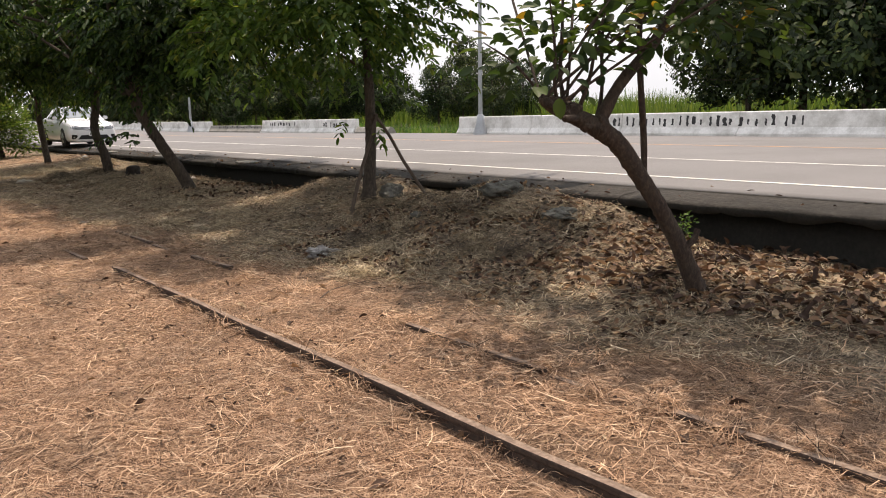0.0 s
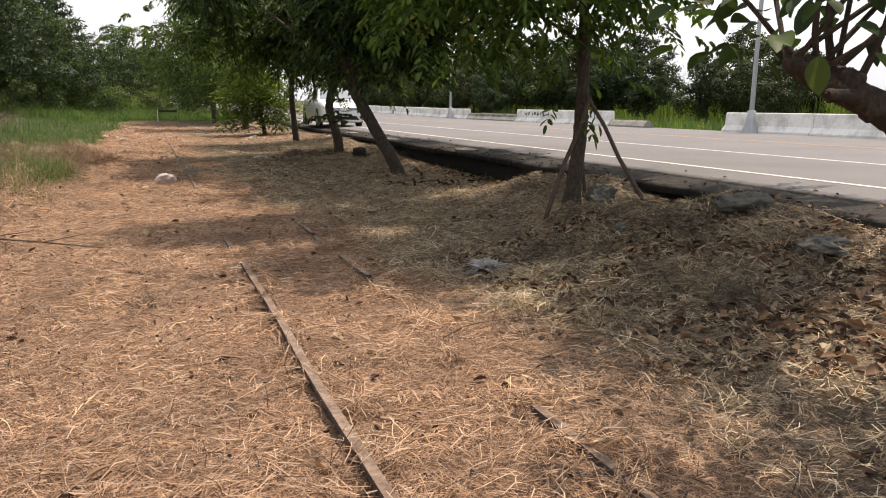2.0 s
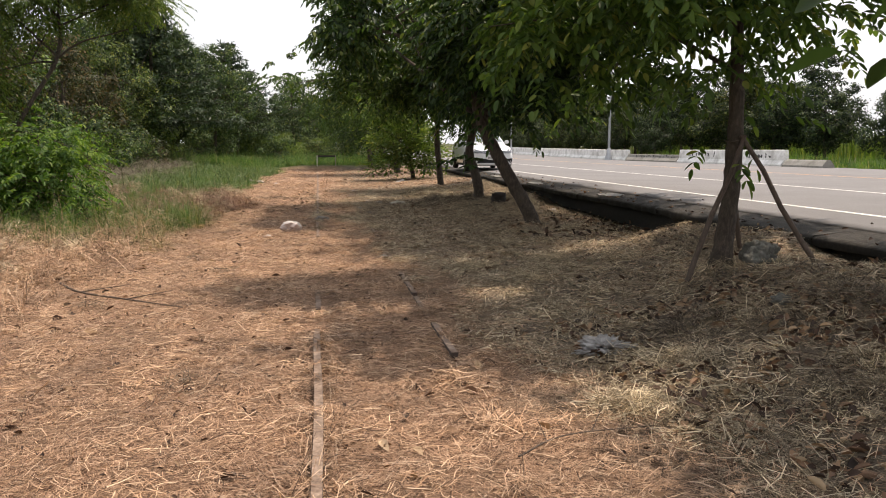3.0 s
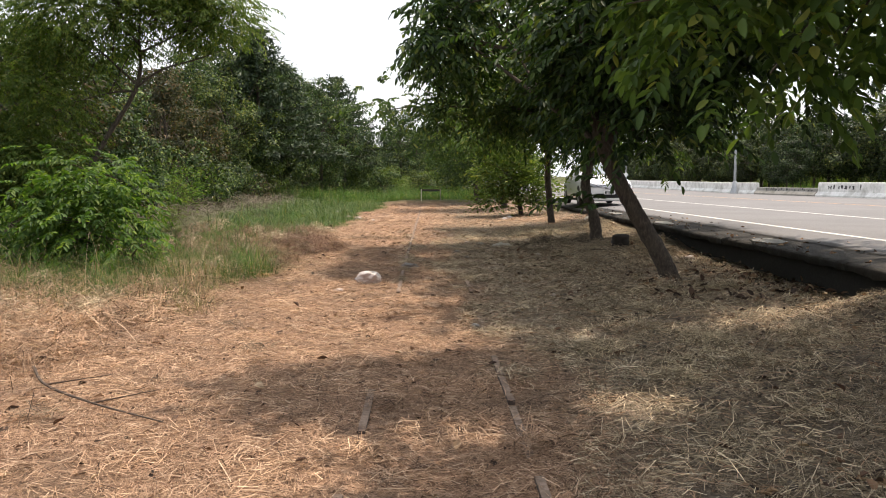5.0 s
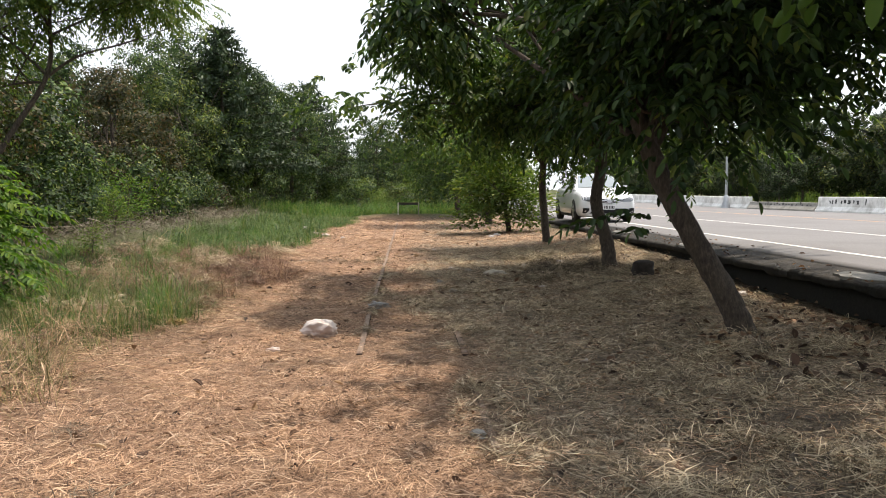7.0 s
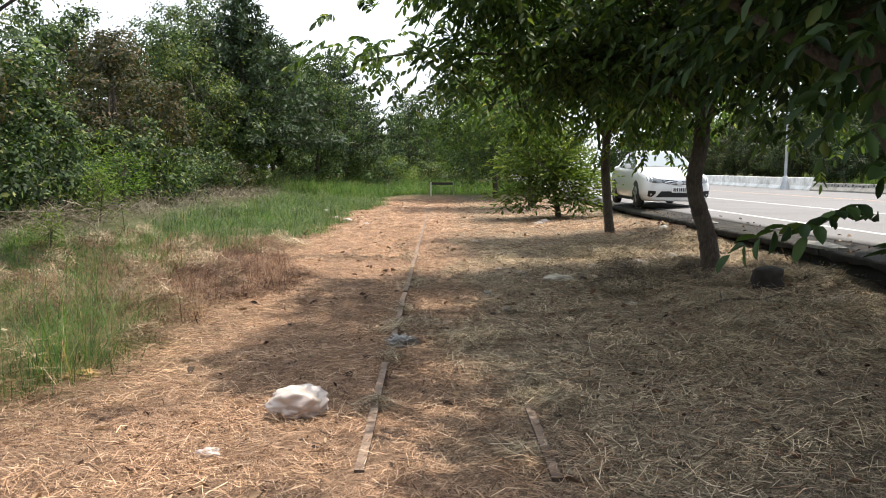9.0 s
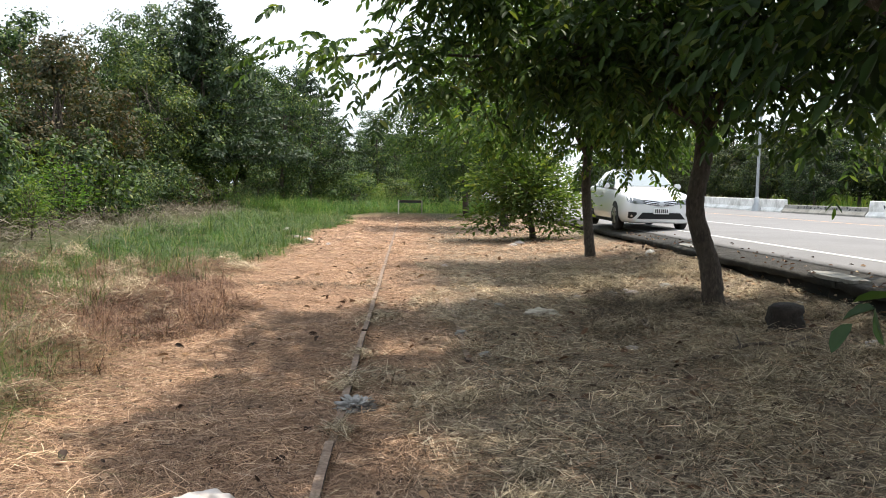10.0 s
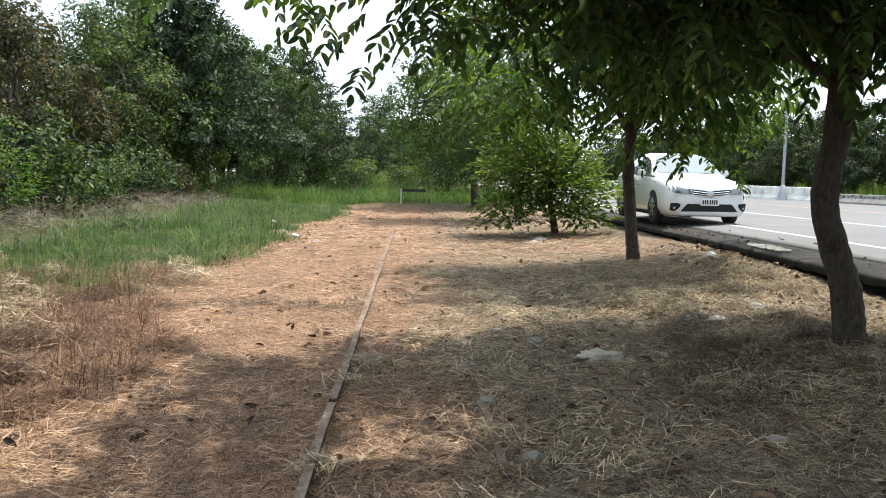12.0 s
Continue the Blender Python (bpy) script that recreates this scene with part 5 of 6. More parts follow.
V, F = blades(P, rng.uniform(0.25, 0.62, len(P)) * tuft_size(len(P), 18, rng), rng.uniform(0.012, 0.024, len(P)), 1.5, rng, 3)
stuff("green_grass", V, F, M_COARSE, "coarse grey-green clumps standing in the grass", "grass")
# thin green among the dry weeds further left
P = tufts(-6.0, -1.2, 14.0, 26.0, 1500, 20, 0.1, rng, lambda x, y: (wave(1.1 * x, 0.9 * y + 2) > -0.3 - 0.12 * x - 0.6) & (x < -1.3 - 0.3 * np.sin(1.1 * y)))
V, F = blades(P, rng.uniform(0.12, 0.42, len(P)) * tuft_size(len(P), 20, rng), rng.uniform(0.005, 0.011, len(P)), 1.5, rng, 3)
stuff("green_grass", V, F, M_GRASS, "thin green grass among dry weeds", "grass")
# uncut tufts, green at the foot and straw-coloured above
P = tufts(-2.8, 0.0, 14.6, 19.4, 300, 34, 0.1, rng, lambda x, y: (wave(1.7 * x, 1.4 * y) > -0.35) & (x < -0.15 - 0.25 * np.sin(2.1 * y)))
V, F = blades(P, rng.uniform(0.25, 0.7, len(P)) * tuft_size(len(P), 34, rng), rng.uniform(0.004, 0.008, len(P)), 1.3, rng, 3)
stuff("green_grass", V, F, M_GRASS, "tall uncut tufts of green and yellow grass", "grass")
P = tufts(-3.0, 0.0, 13.6, 19.2, 170, 34, 0.12, rng, lambda x, y: (wave(1.7 * x + 1, 1.4 * y) > -0.5) & (x < -0.2 - 0.25 * np.sin(2.1 * y)))
V, F = blades(P, rng.uniform(0.2, 0.62, len(P)) * tuft_size(len(P), 34, rng), rng.uniform(0.004, 0.008, len(P)), 1.7, rng, 3)
stuff("dry_grass", V, F, M_YELLOW, "tall bleached uncut grass arching over", "grass")
# reddish dead weeds in dense standing clumps
red = lambda x, y: x < np.interp(y, [16.5, 18.5, 19.5, 21.5, 23.0, 24.5, 26.5], [-1.0, -0.3, 0.0, 0.55, 0.1, -0.7, -1.1]) + 0.18 * np.sin(3.7 * y)
P = tufts(-2.6, 0.8, 18.2, 26.5, 330, 60, 0.085, rng, lambda x, y: red(x, y) & (x > -2.3 + 0.6 * np.sin(1.9 * y)))
V, F = blades(P, rng.uniform(0.1, 0.4, len(P)) * tuft_size(len(P), 60, rng), rng.uniform(0.004, 0.009, len(P)), 1.25, rng, 2)
stuff("dry_weeds", V, F, M_DRYWEED, "reddish brown dry weeds at the mown edge", "weeds")
P = tufts(-7.6, -3.0, 12.0, 47.0, 420, 24, 0.25, rng, lambda x, y: x < -4.3 - 0.04 * np.maximum(y - 28, 0) + 0.9 * np.sin(0.8 * y))
P[:, 2] += rng.uniform(0, 0.3, len(P))
def straws(P, L, W, rng, rise=0.1, short=False):
    n = len(P)
    a = rng.uniform(0, 2 * math.pi, n)
    d = np.stack([np.cos(a), np.sin(a), rng.normal(0, rise, n)], 1)
    s = np.stack([-np.sin(a), np.cos(a), rng.normal(0, 0.4, n)], 1)
    bend = rng.normal(0, 0.09, (n, 1)) * s + np.abs(rng.normal(0, 0.06, (n, 1))) * np.array([0, 0, 1.0])
    L, W = np.broadcast_to(L, n)[:, None], np.broadcast_to(W, n)[:, None]
    if short:
        V = np.stack([P - d * L / 2 - s * W / 2, P - d * L / 2 + s * W / 2, P + d * L / 2 + s * W / 3, P + d * L / 2 - s * W / 3], 1)
        return V.reshape(-1, 3), (np.arange(n) * 4)[:, None] + np.array([0, 1, 2, 3])
    V = np.empty((n, 6, 3))
    V[:, 0], V[:, 1] = P - d * L / 2 - s * W / 2, P - d * L / 2 + s * W / 2
    V[:, 2], V[:, 3] = P + bend * L - s * W / 2, P + bend * L + s * W / 2
    V[:, 4], V[:, 5] = P + d * L / 2 - s * W / 4, P + d * L / 2 + s * W / 4
    base = (np.arange(n) * 6)[:, None]
    return V.reshape(-1, 3), np.concatenate([base + [0, 1, 3, 2], base + [2, 3, 5, 4]])


V, F = straws(P, rng.uniform(0.2, 0.7, len(P)), 0.008, rng, 0.5)
stuff("dry_brush", V, F, M_VINE, "grey tangled dry brush before the woods", "brush")
P = tufts(-9.0, 6.0, 49.9, 62.0, 2400, 24, 0.22, rng)
V, F = blades(P, rng.uniform(0.25, 0.75, len(P)) * tuft_size(len(P), 24, rng), rng.uniform(0.01, 0.022, len(P)), 1.0, rng, 1)
stuff("green_grass", V, F, M_GRASS, "high green grass beyond the end of the track", "grass")
P = tufts(25.9, 30.0, 20.0, 62.0, 1500, 18, 0.3, rng)
V, F = blades(P, rng.uniform(0.25, 0.75, len(P)) * tuft_size(len(P), 18, rng), 0.03, 0.6, rng, 1)
stuff("green_grass", V, F, M_GRASS, "green weeds behind the median barrier", "weeds")
P = tufts(40.0, 95.0, 5.0, 110.0, 2000, 12, 0.6, rng)
V, F = blades(P, rng.uniform(1.6, 3.0, len(P)), 0.09, 0.25, rng, 1)
stuff("reeds", V, F, M_LEAF_LIGHT, "tall green reeds in the field beyond the road", "reeds")


# ---- straw and fallen leaves ----
def clear_of_rails(x, y, rng):
    """True but for most places close to the two rails."""
    near = (np.abs(x - 2.5 + 0.025 * y) < 0.13) | (np.abs(x - 3.47 + 0.026 * y) < 0.1)
    return ~near | (rng.random(len(x)) < np.where(x < 2.9 - 0.025 * y, 0.25, 0.5) + 0.6 * (np.sin(1.9 * y) > 0.75))


def scatter(x0, x1, y0, y1, n, rng, up):
    x, y = rng.uniform(x0, x1, n), rng.uniform(y0, y1, n)
    ok = clear_of_rails(x, y, rng)
    x, y = x[ok], y[ok]
    n = len(x)
    return np.stack([x, y, ground_z(x, y) + rng.uniform(0.0, up, n)], 1)


P = np.concatenate([scatter(-2.2, 7.1, 1.0, 22.0, 290000, rng, 0.035), scatter(-1.5, 7.1, 22.0, 34.0, 45000, rng, 0.035)])
# edge of the grey straw, laid along the border of the tree shade
verge_x = lambda y: 4.4 - 0.11 * (np.minimum(y, 18.0) - 4.0) + 0.3 * np.sin(1.3 * y)
P = P[(P[:, 0] < verge_x(P[:, 1])) | (P[:, 1] > 26) | (rng.random(len(P)) < 0.3)]
k = int(0.75 * len(P))
P = P[rng.permutation(len(P))]
V, F = straws(P[:k], 0.03 + 0.12 * rng.random(k) ** 1.6, 0.0012 + 0.0036 * rng.random(k) ** 1.5, rng, 0.2, True)
stuff("straw", V, F, M_STRAW, "short chopped straw lying over the ground", "straw")
P = P[k:]
V, F = straws(P, 0.06 + 0.15 * rng.random(len(P)) ** 1.6, 0.0012 + 0.0036 * rng.random(len(P)) ** 1.5, rng, 0.18)
stuff("straw", V, F, M_STRAW, "loose dry straw lying over the ground", "straw")
P = scatter(-1.2, 6.5, 30.0, 48.0, 14000, rng, 0.03)
V, F = straws(P, rng.uniform(0.1, 0.26, len(P)), rng.uniform(0.006, 0.012, len(P)), rng)
stuff("straw", V, F, M_STRAW, "sparse straw on the far bare ground", "straw")
P = tufts(-3.6, -0.3, 6.0, 17.5, 420, 40, 0.2, rng, lambda x, y: x < -0.5 + 0.3 * np.sin(1.1 * y))
P[:, 2] += rng.uniform(0.0, 0.16, len(P))
V, F = straws(P, rng.uniform(0.15, 0.45, len(P)), 0.006, rng, 0.35)
stuff("straw", V, F, M_STRAW, "heaped mown straw at the edge of the weeds", "straw")


P = scatter(2.0, 7.15, 2.0, 28.0, 175000, rng, 0.05)
P = P[P[:, 0] > verge_x(P[:, 1]) - 0.2]
P = P[(wave(3.1 * P[:, 0], 2.7 * P[:, 1] + 0.7) > -0.25) | (rng.random(len(P)) < 0.35)]
V, F = straws(P, rng.uniform(0.03, 0.15, len(P)), rng.uniform(0.002, 0.006, len(P)), rng, 0.3, True)
stuff("straw", V, F, M_BRUSH, "old grey straw on the shaded verge under the trees", "straw")
P = np.concatenate([tufts(4.2, 6.7, 5.0, 9.5, 60, 40, 0.12, rng), tufts(4.6, 6.8, 17.5, 27.0, 70, 40, 0.12, rng), tufts(3.6, 6.8, 9.5, 17.5, 30, 30, 0.1, rng)])
P[:, 2] += np.abs(rng.normal(0.03, 0.035, len(P)))
V, F = straws(P, rng.uniform(0.08, 0.25, len(P)), 0.0035, rng, 0.4)
stuff("dry_stalks", V, F, M_BRUSH, "small heaps of cut grey stalks on the verge", "stalks")


def heaps(spots, per, rng):
    """Matted heaps of cut grass: straws over low mounds at (x, y, radius, height)."""
    Ps = []
    for x, y, r, h in spots:
        d = rng.normal(0, 0.45, (per, 2))
        u = np.minimum(1.0, np.hypot(d[:, 0], d[:, 1]))
        px, py = x + r * d[:, 0], y + r * d[:, 1]
        Ps.append(np.stack([px, py, ground_z(px, py) + h * (1 - u * u) * rng.uniform(0.5, 1.1, per)], 1))
    P = np.concatenate(Ps)
    return straws(P, rng.uniform(0.07, 0.26, len(P)), rng.uniform(0.0018, 0.0048, len(P)), rng, 0.35)


spots = [(x, y, rng.uniform(0.25, 0.6), rng.uniform(0.08, 0.24)) for x, y in zip(rng.uniform(-4.2, 0.3, 120), rng.uniform(13.0, 27.0, 120)) if x < 0.1 - 0.16 * abs(y - 22)]
V, F = heaps(spots, 330, rng)
V2, F2 = heaps([(x + 0.2, y + 0.2, r, h * 1.4) for x, y, r, h in spots[::2]], 330, rng)
piles = [(-1.6, 12.7, 0.6, 0.34), (-2.3, 11.9, 0.6, 0.36), (-2.5, 13.5, 0.7, 0.4), (-1.1, 13.4, 0.4, 0.22), (-1.2, 11.4, 0.4, 0.26), (-2.0, 10.4, 0.5, 0.3)]
mounds = [(-0.4, 19.5, 0.35, 0.24), (-0.9, 20.4, 0.4, 0.3), (-1.2, 18.8, 0.5, 0.34), (-0.2, 21.2, 0.3, 0.2), (-0.6, 22.3, 0.4, 0.24), (-1.5, 21.5, 0.5, 0.3), (-0.1, 18.2, 0.3, 0.16), (-1.7, 19.9, 0.45, 0.34)]
mats = [(x, y, rng.uniform(0.2, 0.45), rng.uniform(0.05, 0.14)) for x, y in zip(rng.uniform(-1.8, 1.0, 110), rng.uniform(17.6, 25.2, 110)) if red(x - 0.15, y)]
V, F = join_np([(V, F), heaps(mounds, 600, rng), heaps(mats, 200, rng)])
V2, F2 = join_np([(V2, F2), heaps(mounds, 160, rng), heaps(piles, 560, rng)])
stuff("dry_weeds", V2, F2, M_BRUSH, "grey matted heaps of dead weeds", "weeds")
stuff("dry_weeds", V, F, M_DRYWEED, "matted heaps of reddish dead weeds", "weeds")
spots = [(x, y, rng.uniform(0.25, 0.6), rng.uniform(0.05, 0.16)) for x, y in zip(rng.uniform(4.4, 6.9, 46), rng.uniform(17.5, 27.0, 46))]
spots += [(x, y, rng.uniform(0.25, 0.5), rng.uniform(0.03, 0.1)) for x, y in zip(rng.uniform(4.0, 6.4, 26), rng.uniform(5.5, 16.0, 26))]
spots += [(2.2, 18.9, 0.45, 0.09), (2.6, 18.3, 0.4, 0.07), (2.1, 21.8, 0.3, 0.08), (3.15, 16.6, 0.3, 0.06)]
V, F = heaps(spots, 420, rng)
stuff("cut_grass", V, F, M_BRUSH, "matted heaps of old grey cut grass", "cut grass")
spots = [(x, y, rng.uniform(0.3, 0.7), rng.uniform(0.08, 0.22)) for x, y in zip(rng.uniform(-4.0, -0.5, 60), rng.uniform(7.0, 16.0, 60)) if x < -0.6 - 0.25 * math.sin(y)]
spots += [(-0.75, 11.7, 0.5, 0.26), (-1.1, 10.7, 0.6, 0.3), (-1.5, 12.4, 0.7, 0.34), (-1.8, 11.3, 0.6, 0.3), (-0.6, 13.3, 0.45, 0.2), (-1.9, 13.6, 0.6, 0.3), (-1.3, 9.4, 0.5, 0.25)] * 2
V, F = heaps(spots, 300, rng)
stuff("straw", V, F, M_STRAW, "tossed heaps of pale mown straw", "straw")
P = tufts(-4.0, -0.3, 8.6, 16.2, 190, 26, 0.16, rng, lambda x, y: x < -0.45 - 0.3 * np.sin(1.7 * y))
V, F = blades(P, rng.uniform(0.25, 0.75, len(P)) * tuft_size(len(P), 26, rng), rng.uniform(0.003, 0.007, len(P)), 2.2, rng, 3)
stuff("dry_grass", V, F, M_STRAW, "long dry stalks arching out of the straw heaps", "grass")
spots = [(x, y, 0.7, 0.5) for x, y in ((-7.4, 34.0), (-6.7, 33.0), (-8.0, 35.2), (-6.4, 38.0), (-5.8, 42.5), (-6.0, 29.0), (-5.2, 28.2), (-5.9, 31.0), (-6.9, 36.6), (-6.2, 40.4), (-5.6, 45.0), (-5.0, 26.4), (-7.6, 31.6))]
V, F = heaps(spots, 170, rng)
P = np.concatenate([np.stack([x + rng.normal(0, 0.6, 60), y + rng.normal(0, 0.6, 60), ground_z(x, y) + rng.uniform(0.05, 0.5, 60)], 1) for x, y, r, h in spots])
V2, F2 = straws(P, rng.uniform(0.4, 1.3, len(P)), rng.uniform(0.006, 0.014, len(P)), rng, 0.22)
V, F = join_np([(V, F), (V2, F2)])
stuff("brush_pile", V, F, M_VINE, "piles of bleached dead vines and sticks", "brush")


def over_rail(ys, right, rng):
    return heaps([((3.47 - 0.026 * y if right else 2.5 - 0.025 * y) + rng.normal(0, 0.05), y, rng.uniform(0.12, 0.26), rng.uniform(0.05, 0.1)) for y in ys], 130, rng)


V, F = join_np([over_rail((1.6, 2.7, 3.3, 3.9, 4.4, 5.0, 5.45, 5.7, 5.95, 6.3, 6.6, 7.2, 7.6, 8.0, 8.4, 9.3, 10.2, 11.3, 12.4, 13.6, 14.6), False, rng), over_rail((1.7, 2.1, 2.5, 2.9, 3.4, 3.9, 4.3, 4.85, 5.6, 6.5, 7.3, 8.4, 9.4), True, rng)])
stuff("straw", V, F, M_STRAW, "pale straw caught over the rails", "straw")
V, F = join_np([over_rail((16.4, 17.6, 18.6, 19.7, 21.3, 22.9, 24.8), False, rng), over_rail((11.0, 12.6, 14.0, 15.6, 16.9, 18.4, 20.2, 21.5), True, rng)])
stuff("straw", V, F, M_BRUSH, "grey straw caught over the rails", "straw")


def clods(P, size, rng):
    """Small crumbs of soil: rough eight-sided lumps."""
    n = len(P)
    V = np.array([(1, 0, 0), (-1, 0, 0), (0, 1, 0), (0, -1, 0), (0, 0, 1), (0, 0, -1)], dtype=float)
    V = P[:, None] + V[None] * rng.uniform(0.5, 1.3, (n, 6, 1)) * (np.broadcast_to(size, n)[:, None, None]) * np.array([1, 1, 0.7]) + rng.normal(0, 0.2, (n, 6, 3)) * np.broadcast_to(size, n)[:, None, None]
    F = np.array([(0, 2, 4), (2, 1, 4), (1, 3, 4), (3, 0, 4), (2, 0, 5), (1, 2, 5), (3, 1, 5), (0, 3, 5)])
    return V.reshape(-1, 3), ((np.arange(n) * 6)[:, None, None] + F[None]).reshape(-1, 3)


x, y = rng.uniform(4.3, 7.2, 5200), rng.uniform(4.6, 13.5, 5200)
ok = wave(2.1 * x, 1.9 * y + 2) + 0.4 * wave(5 * x, 4 * y) > 0.05
x, y = x[ok], y[ok]
x, y = np.concatenate([x, rng.normal(5.25, 0.5, 420), rng.uniform(6.4, 7.3, 900)]), np.concatenate([y, rng.normal(22.2, 0.9, 420), rng.uniform(13, 30, 900)])
V, F = clods(np.stack([x, y, ground_z(x, y) + 0.005], 1), 0.006 + 0.03 * rng.random(len(x)) ** 3, rng)
stuff("soil_clods", V, F, M_SOIL, "dark crumbs and clods of soil on the verge", "soil")
spots = [(rng.normal(5.3, 0.55), rng.normal(22.4, 0.8), rng.uniform(0.2, 0.45), rng.uniform(0.06, 0.16)) for k in range(26)]
spots += [(rng.uniform(4.8, 6.8), rng.uniform(5.4, 9.0), rng.uniform(0.2, 0.4), rng.uniform(0.04, 0.12)) for k in range(22)]
V, F = heaps(spots, 200, rng)
V2, F2 = heaps([(x, 24.4 + 0.25 * math.sin(2.1 * x) + rng.normal(0, 0.12), rng.uniform(0.12, 0.25), 0.05) for x in np.linspace(-0.4, 1.9, 12)] + [(x, y, 0.2, 0.06) for x, y in ((0.3, 22.2), (0.9, 20.9), (-0.1, 20.3), (1.5, 26.3), (0.6, 13.0), (0.2, 9.9), (1.5, 7.4), (1.1, 11.9))], 70, rng)
V, F = join_np([(V, F), (V2, F2)])
stuff("dark_debris", V, F, M_DEBRIS, "dark rotting stalks heaped on the verge", "debris")


def wisps(x0, x1, y0, y1, count, per, rng):
    """Raked wisps: straws of about one direction, a little above the rest."""
    cx, cy = rng.uniform(x0, x1, count), rng.uniform(y0, y1, count)
    a = (rng.uniform(0, math.pi, count)[:, None] + rng.normal(0, 0.3, (count, per))).ravel()
    x = (cx[:, None] + rng.normal(0, 0.07, (count, per))).ravel()
    y = (cy[:, None] + rng.normal(0, 0.07, (count, per))).ravel()
    ok = clear_of_rails(x, y, rng) & ((x < verge_x(y)) | (y > 26) | (rng.random(len(x)) < 0.3))
    x, y, a = x[ok], y[ok], a[ok]
    n = len(x)
    P = np.stack([x, y, ground_z(x, y) + np.abs(rng.normal(0.025, 0.02, n))], 1)
    d = np.stack([np.cos(a), np.sin(a), rng.normal(0, 0.12, n)], 1)
    s = np.stack([-np.sin(a), np.cos(a), rng.normal(0, 0.5, n)], 1)
    L, W = rng.uniform(0.06, 0.2, (n, 1)), rng.uniform(0.0015, 0.004, (n, 1))
    bend = rng.normal(0, 0.06, (n, 1)) * s + np.abs(rng.normal(0, 0.06, (n, 1))) * np.array([0, 0, 1.0])
    V = np.stack([P - d * L / 2 - s * W / 2, P - d * L / 2 + s * W / 2, P + bend * L - s * W / 2, P + bend * L + s * W / 2, P + d * L / 2 - s * W / 4, P + d * L / 2 + s * W / 4], 1)
    base = (np.arange(n) * 6)[:, None]
    return V.reshape(-1, 3), np.concatenate([base + [0, 1, 3, 2], base + [2, 3, 5, 4]])


V, F = wisps(-1.6, 7.1, 2.0, 32.0, 7500, 12, rng)
stuff("straw", V, F, M_STRAW, "raked wisps of dry straw over the ground", "straw")


def litter(x0, x1, y0, y1, n, size, rng, keep=None, up=0.03):
    P = scatter(x0, x1, y0, y1, n, rng, up)
    if keep is not None:
        P = P[keep(P[:, 0], P[:, 1])]
    D = rng.normal(0, 1, P.shape) * np.array([1, 1, 0.35])
    return leaf_blades(P, D, size * rng.uniform(0.6, 1.3, len(P)), size * 0.55 * rng.uniform(0.7, 1.2, len(P)), rng, 0.35, 0.25)


pieces = [litter(5.2, 7.3, 1.2, 5.6, 2100, 0.1, rng, None, 0.06), litter(4.2, 7.2, 3.4, 8.8, 3400, 0.075, rng, lambda x, y: wave(2.3 * x, 2.1 * y + 1) > -0.05, 0.05), litter(6.3, 7.4, 5, 30, 700, 0.07, rng, None, 0.05), litter(5.3, 7.2, 13.9, 16.4, 260, 0.1, rng, lambda x, y: wave(2.7 * x, 2.2 * y + 1) > -0.2, 0.06), litter(-2, 7, 1.5, 24, 850, 0.085, rng), litter(-1, 6, 24, 46, 260, 0.1, rng), litter(-1.8, 7.1, 1.2, 26, 9000, 0.034, rng, lambda x, y: wave(1.3 * x, 1.1 * y) + rng.normal(0, 0.25, len(x)) > 0.0, 0.045), litter(3.4, 7.1, 2, 26, 1100, 0.065, rng, lambda x, y: wave(1.9 * x, 1.6 * y) > 0.3)]
x, y = 7.28 + 0.9 * rng.random(260) ** 2, rng.uniform(1.0, 34.0, 260)
P = np.stack([x, y, road_z(x, y) + 0.012], 1)
pieces.append(leaf_blades(P, rng.normal(0, 1, P.shape) * np.array([1, 1, 0.15]), rng.uniform(0.03, 0.09, 260), rng.uniform(0.02, 0.05, 260), rng, 0.3, 0.2))
V, F = join_np(pieces)
stuff("fallen_leaves", V, F, M_LITTER, "curled brown fallen leaves on the ground", "leaves")
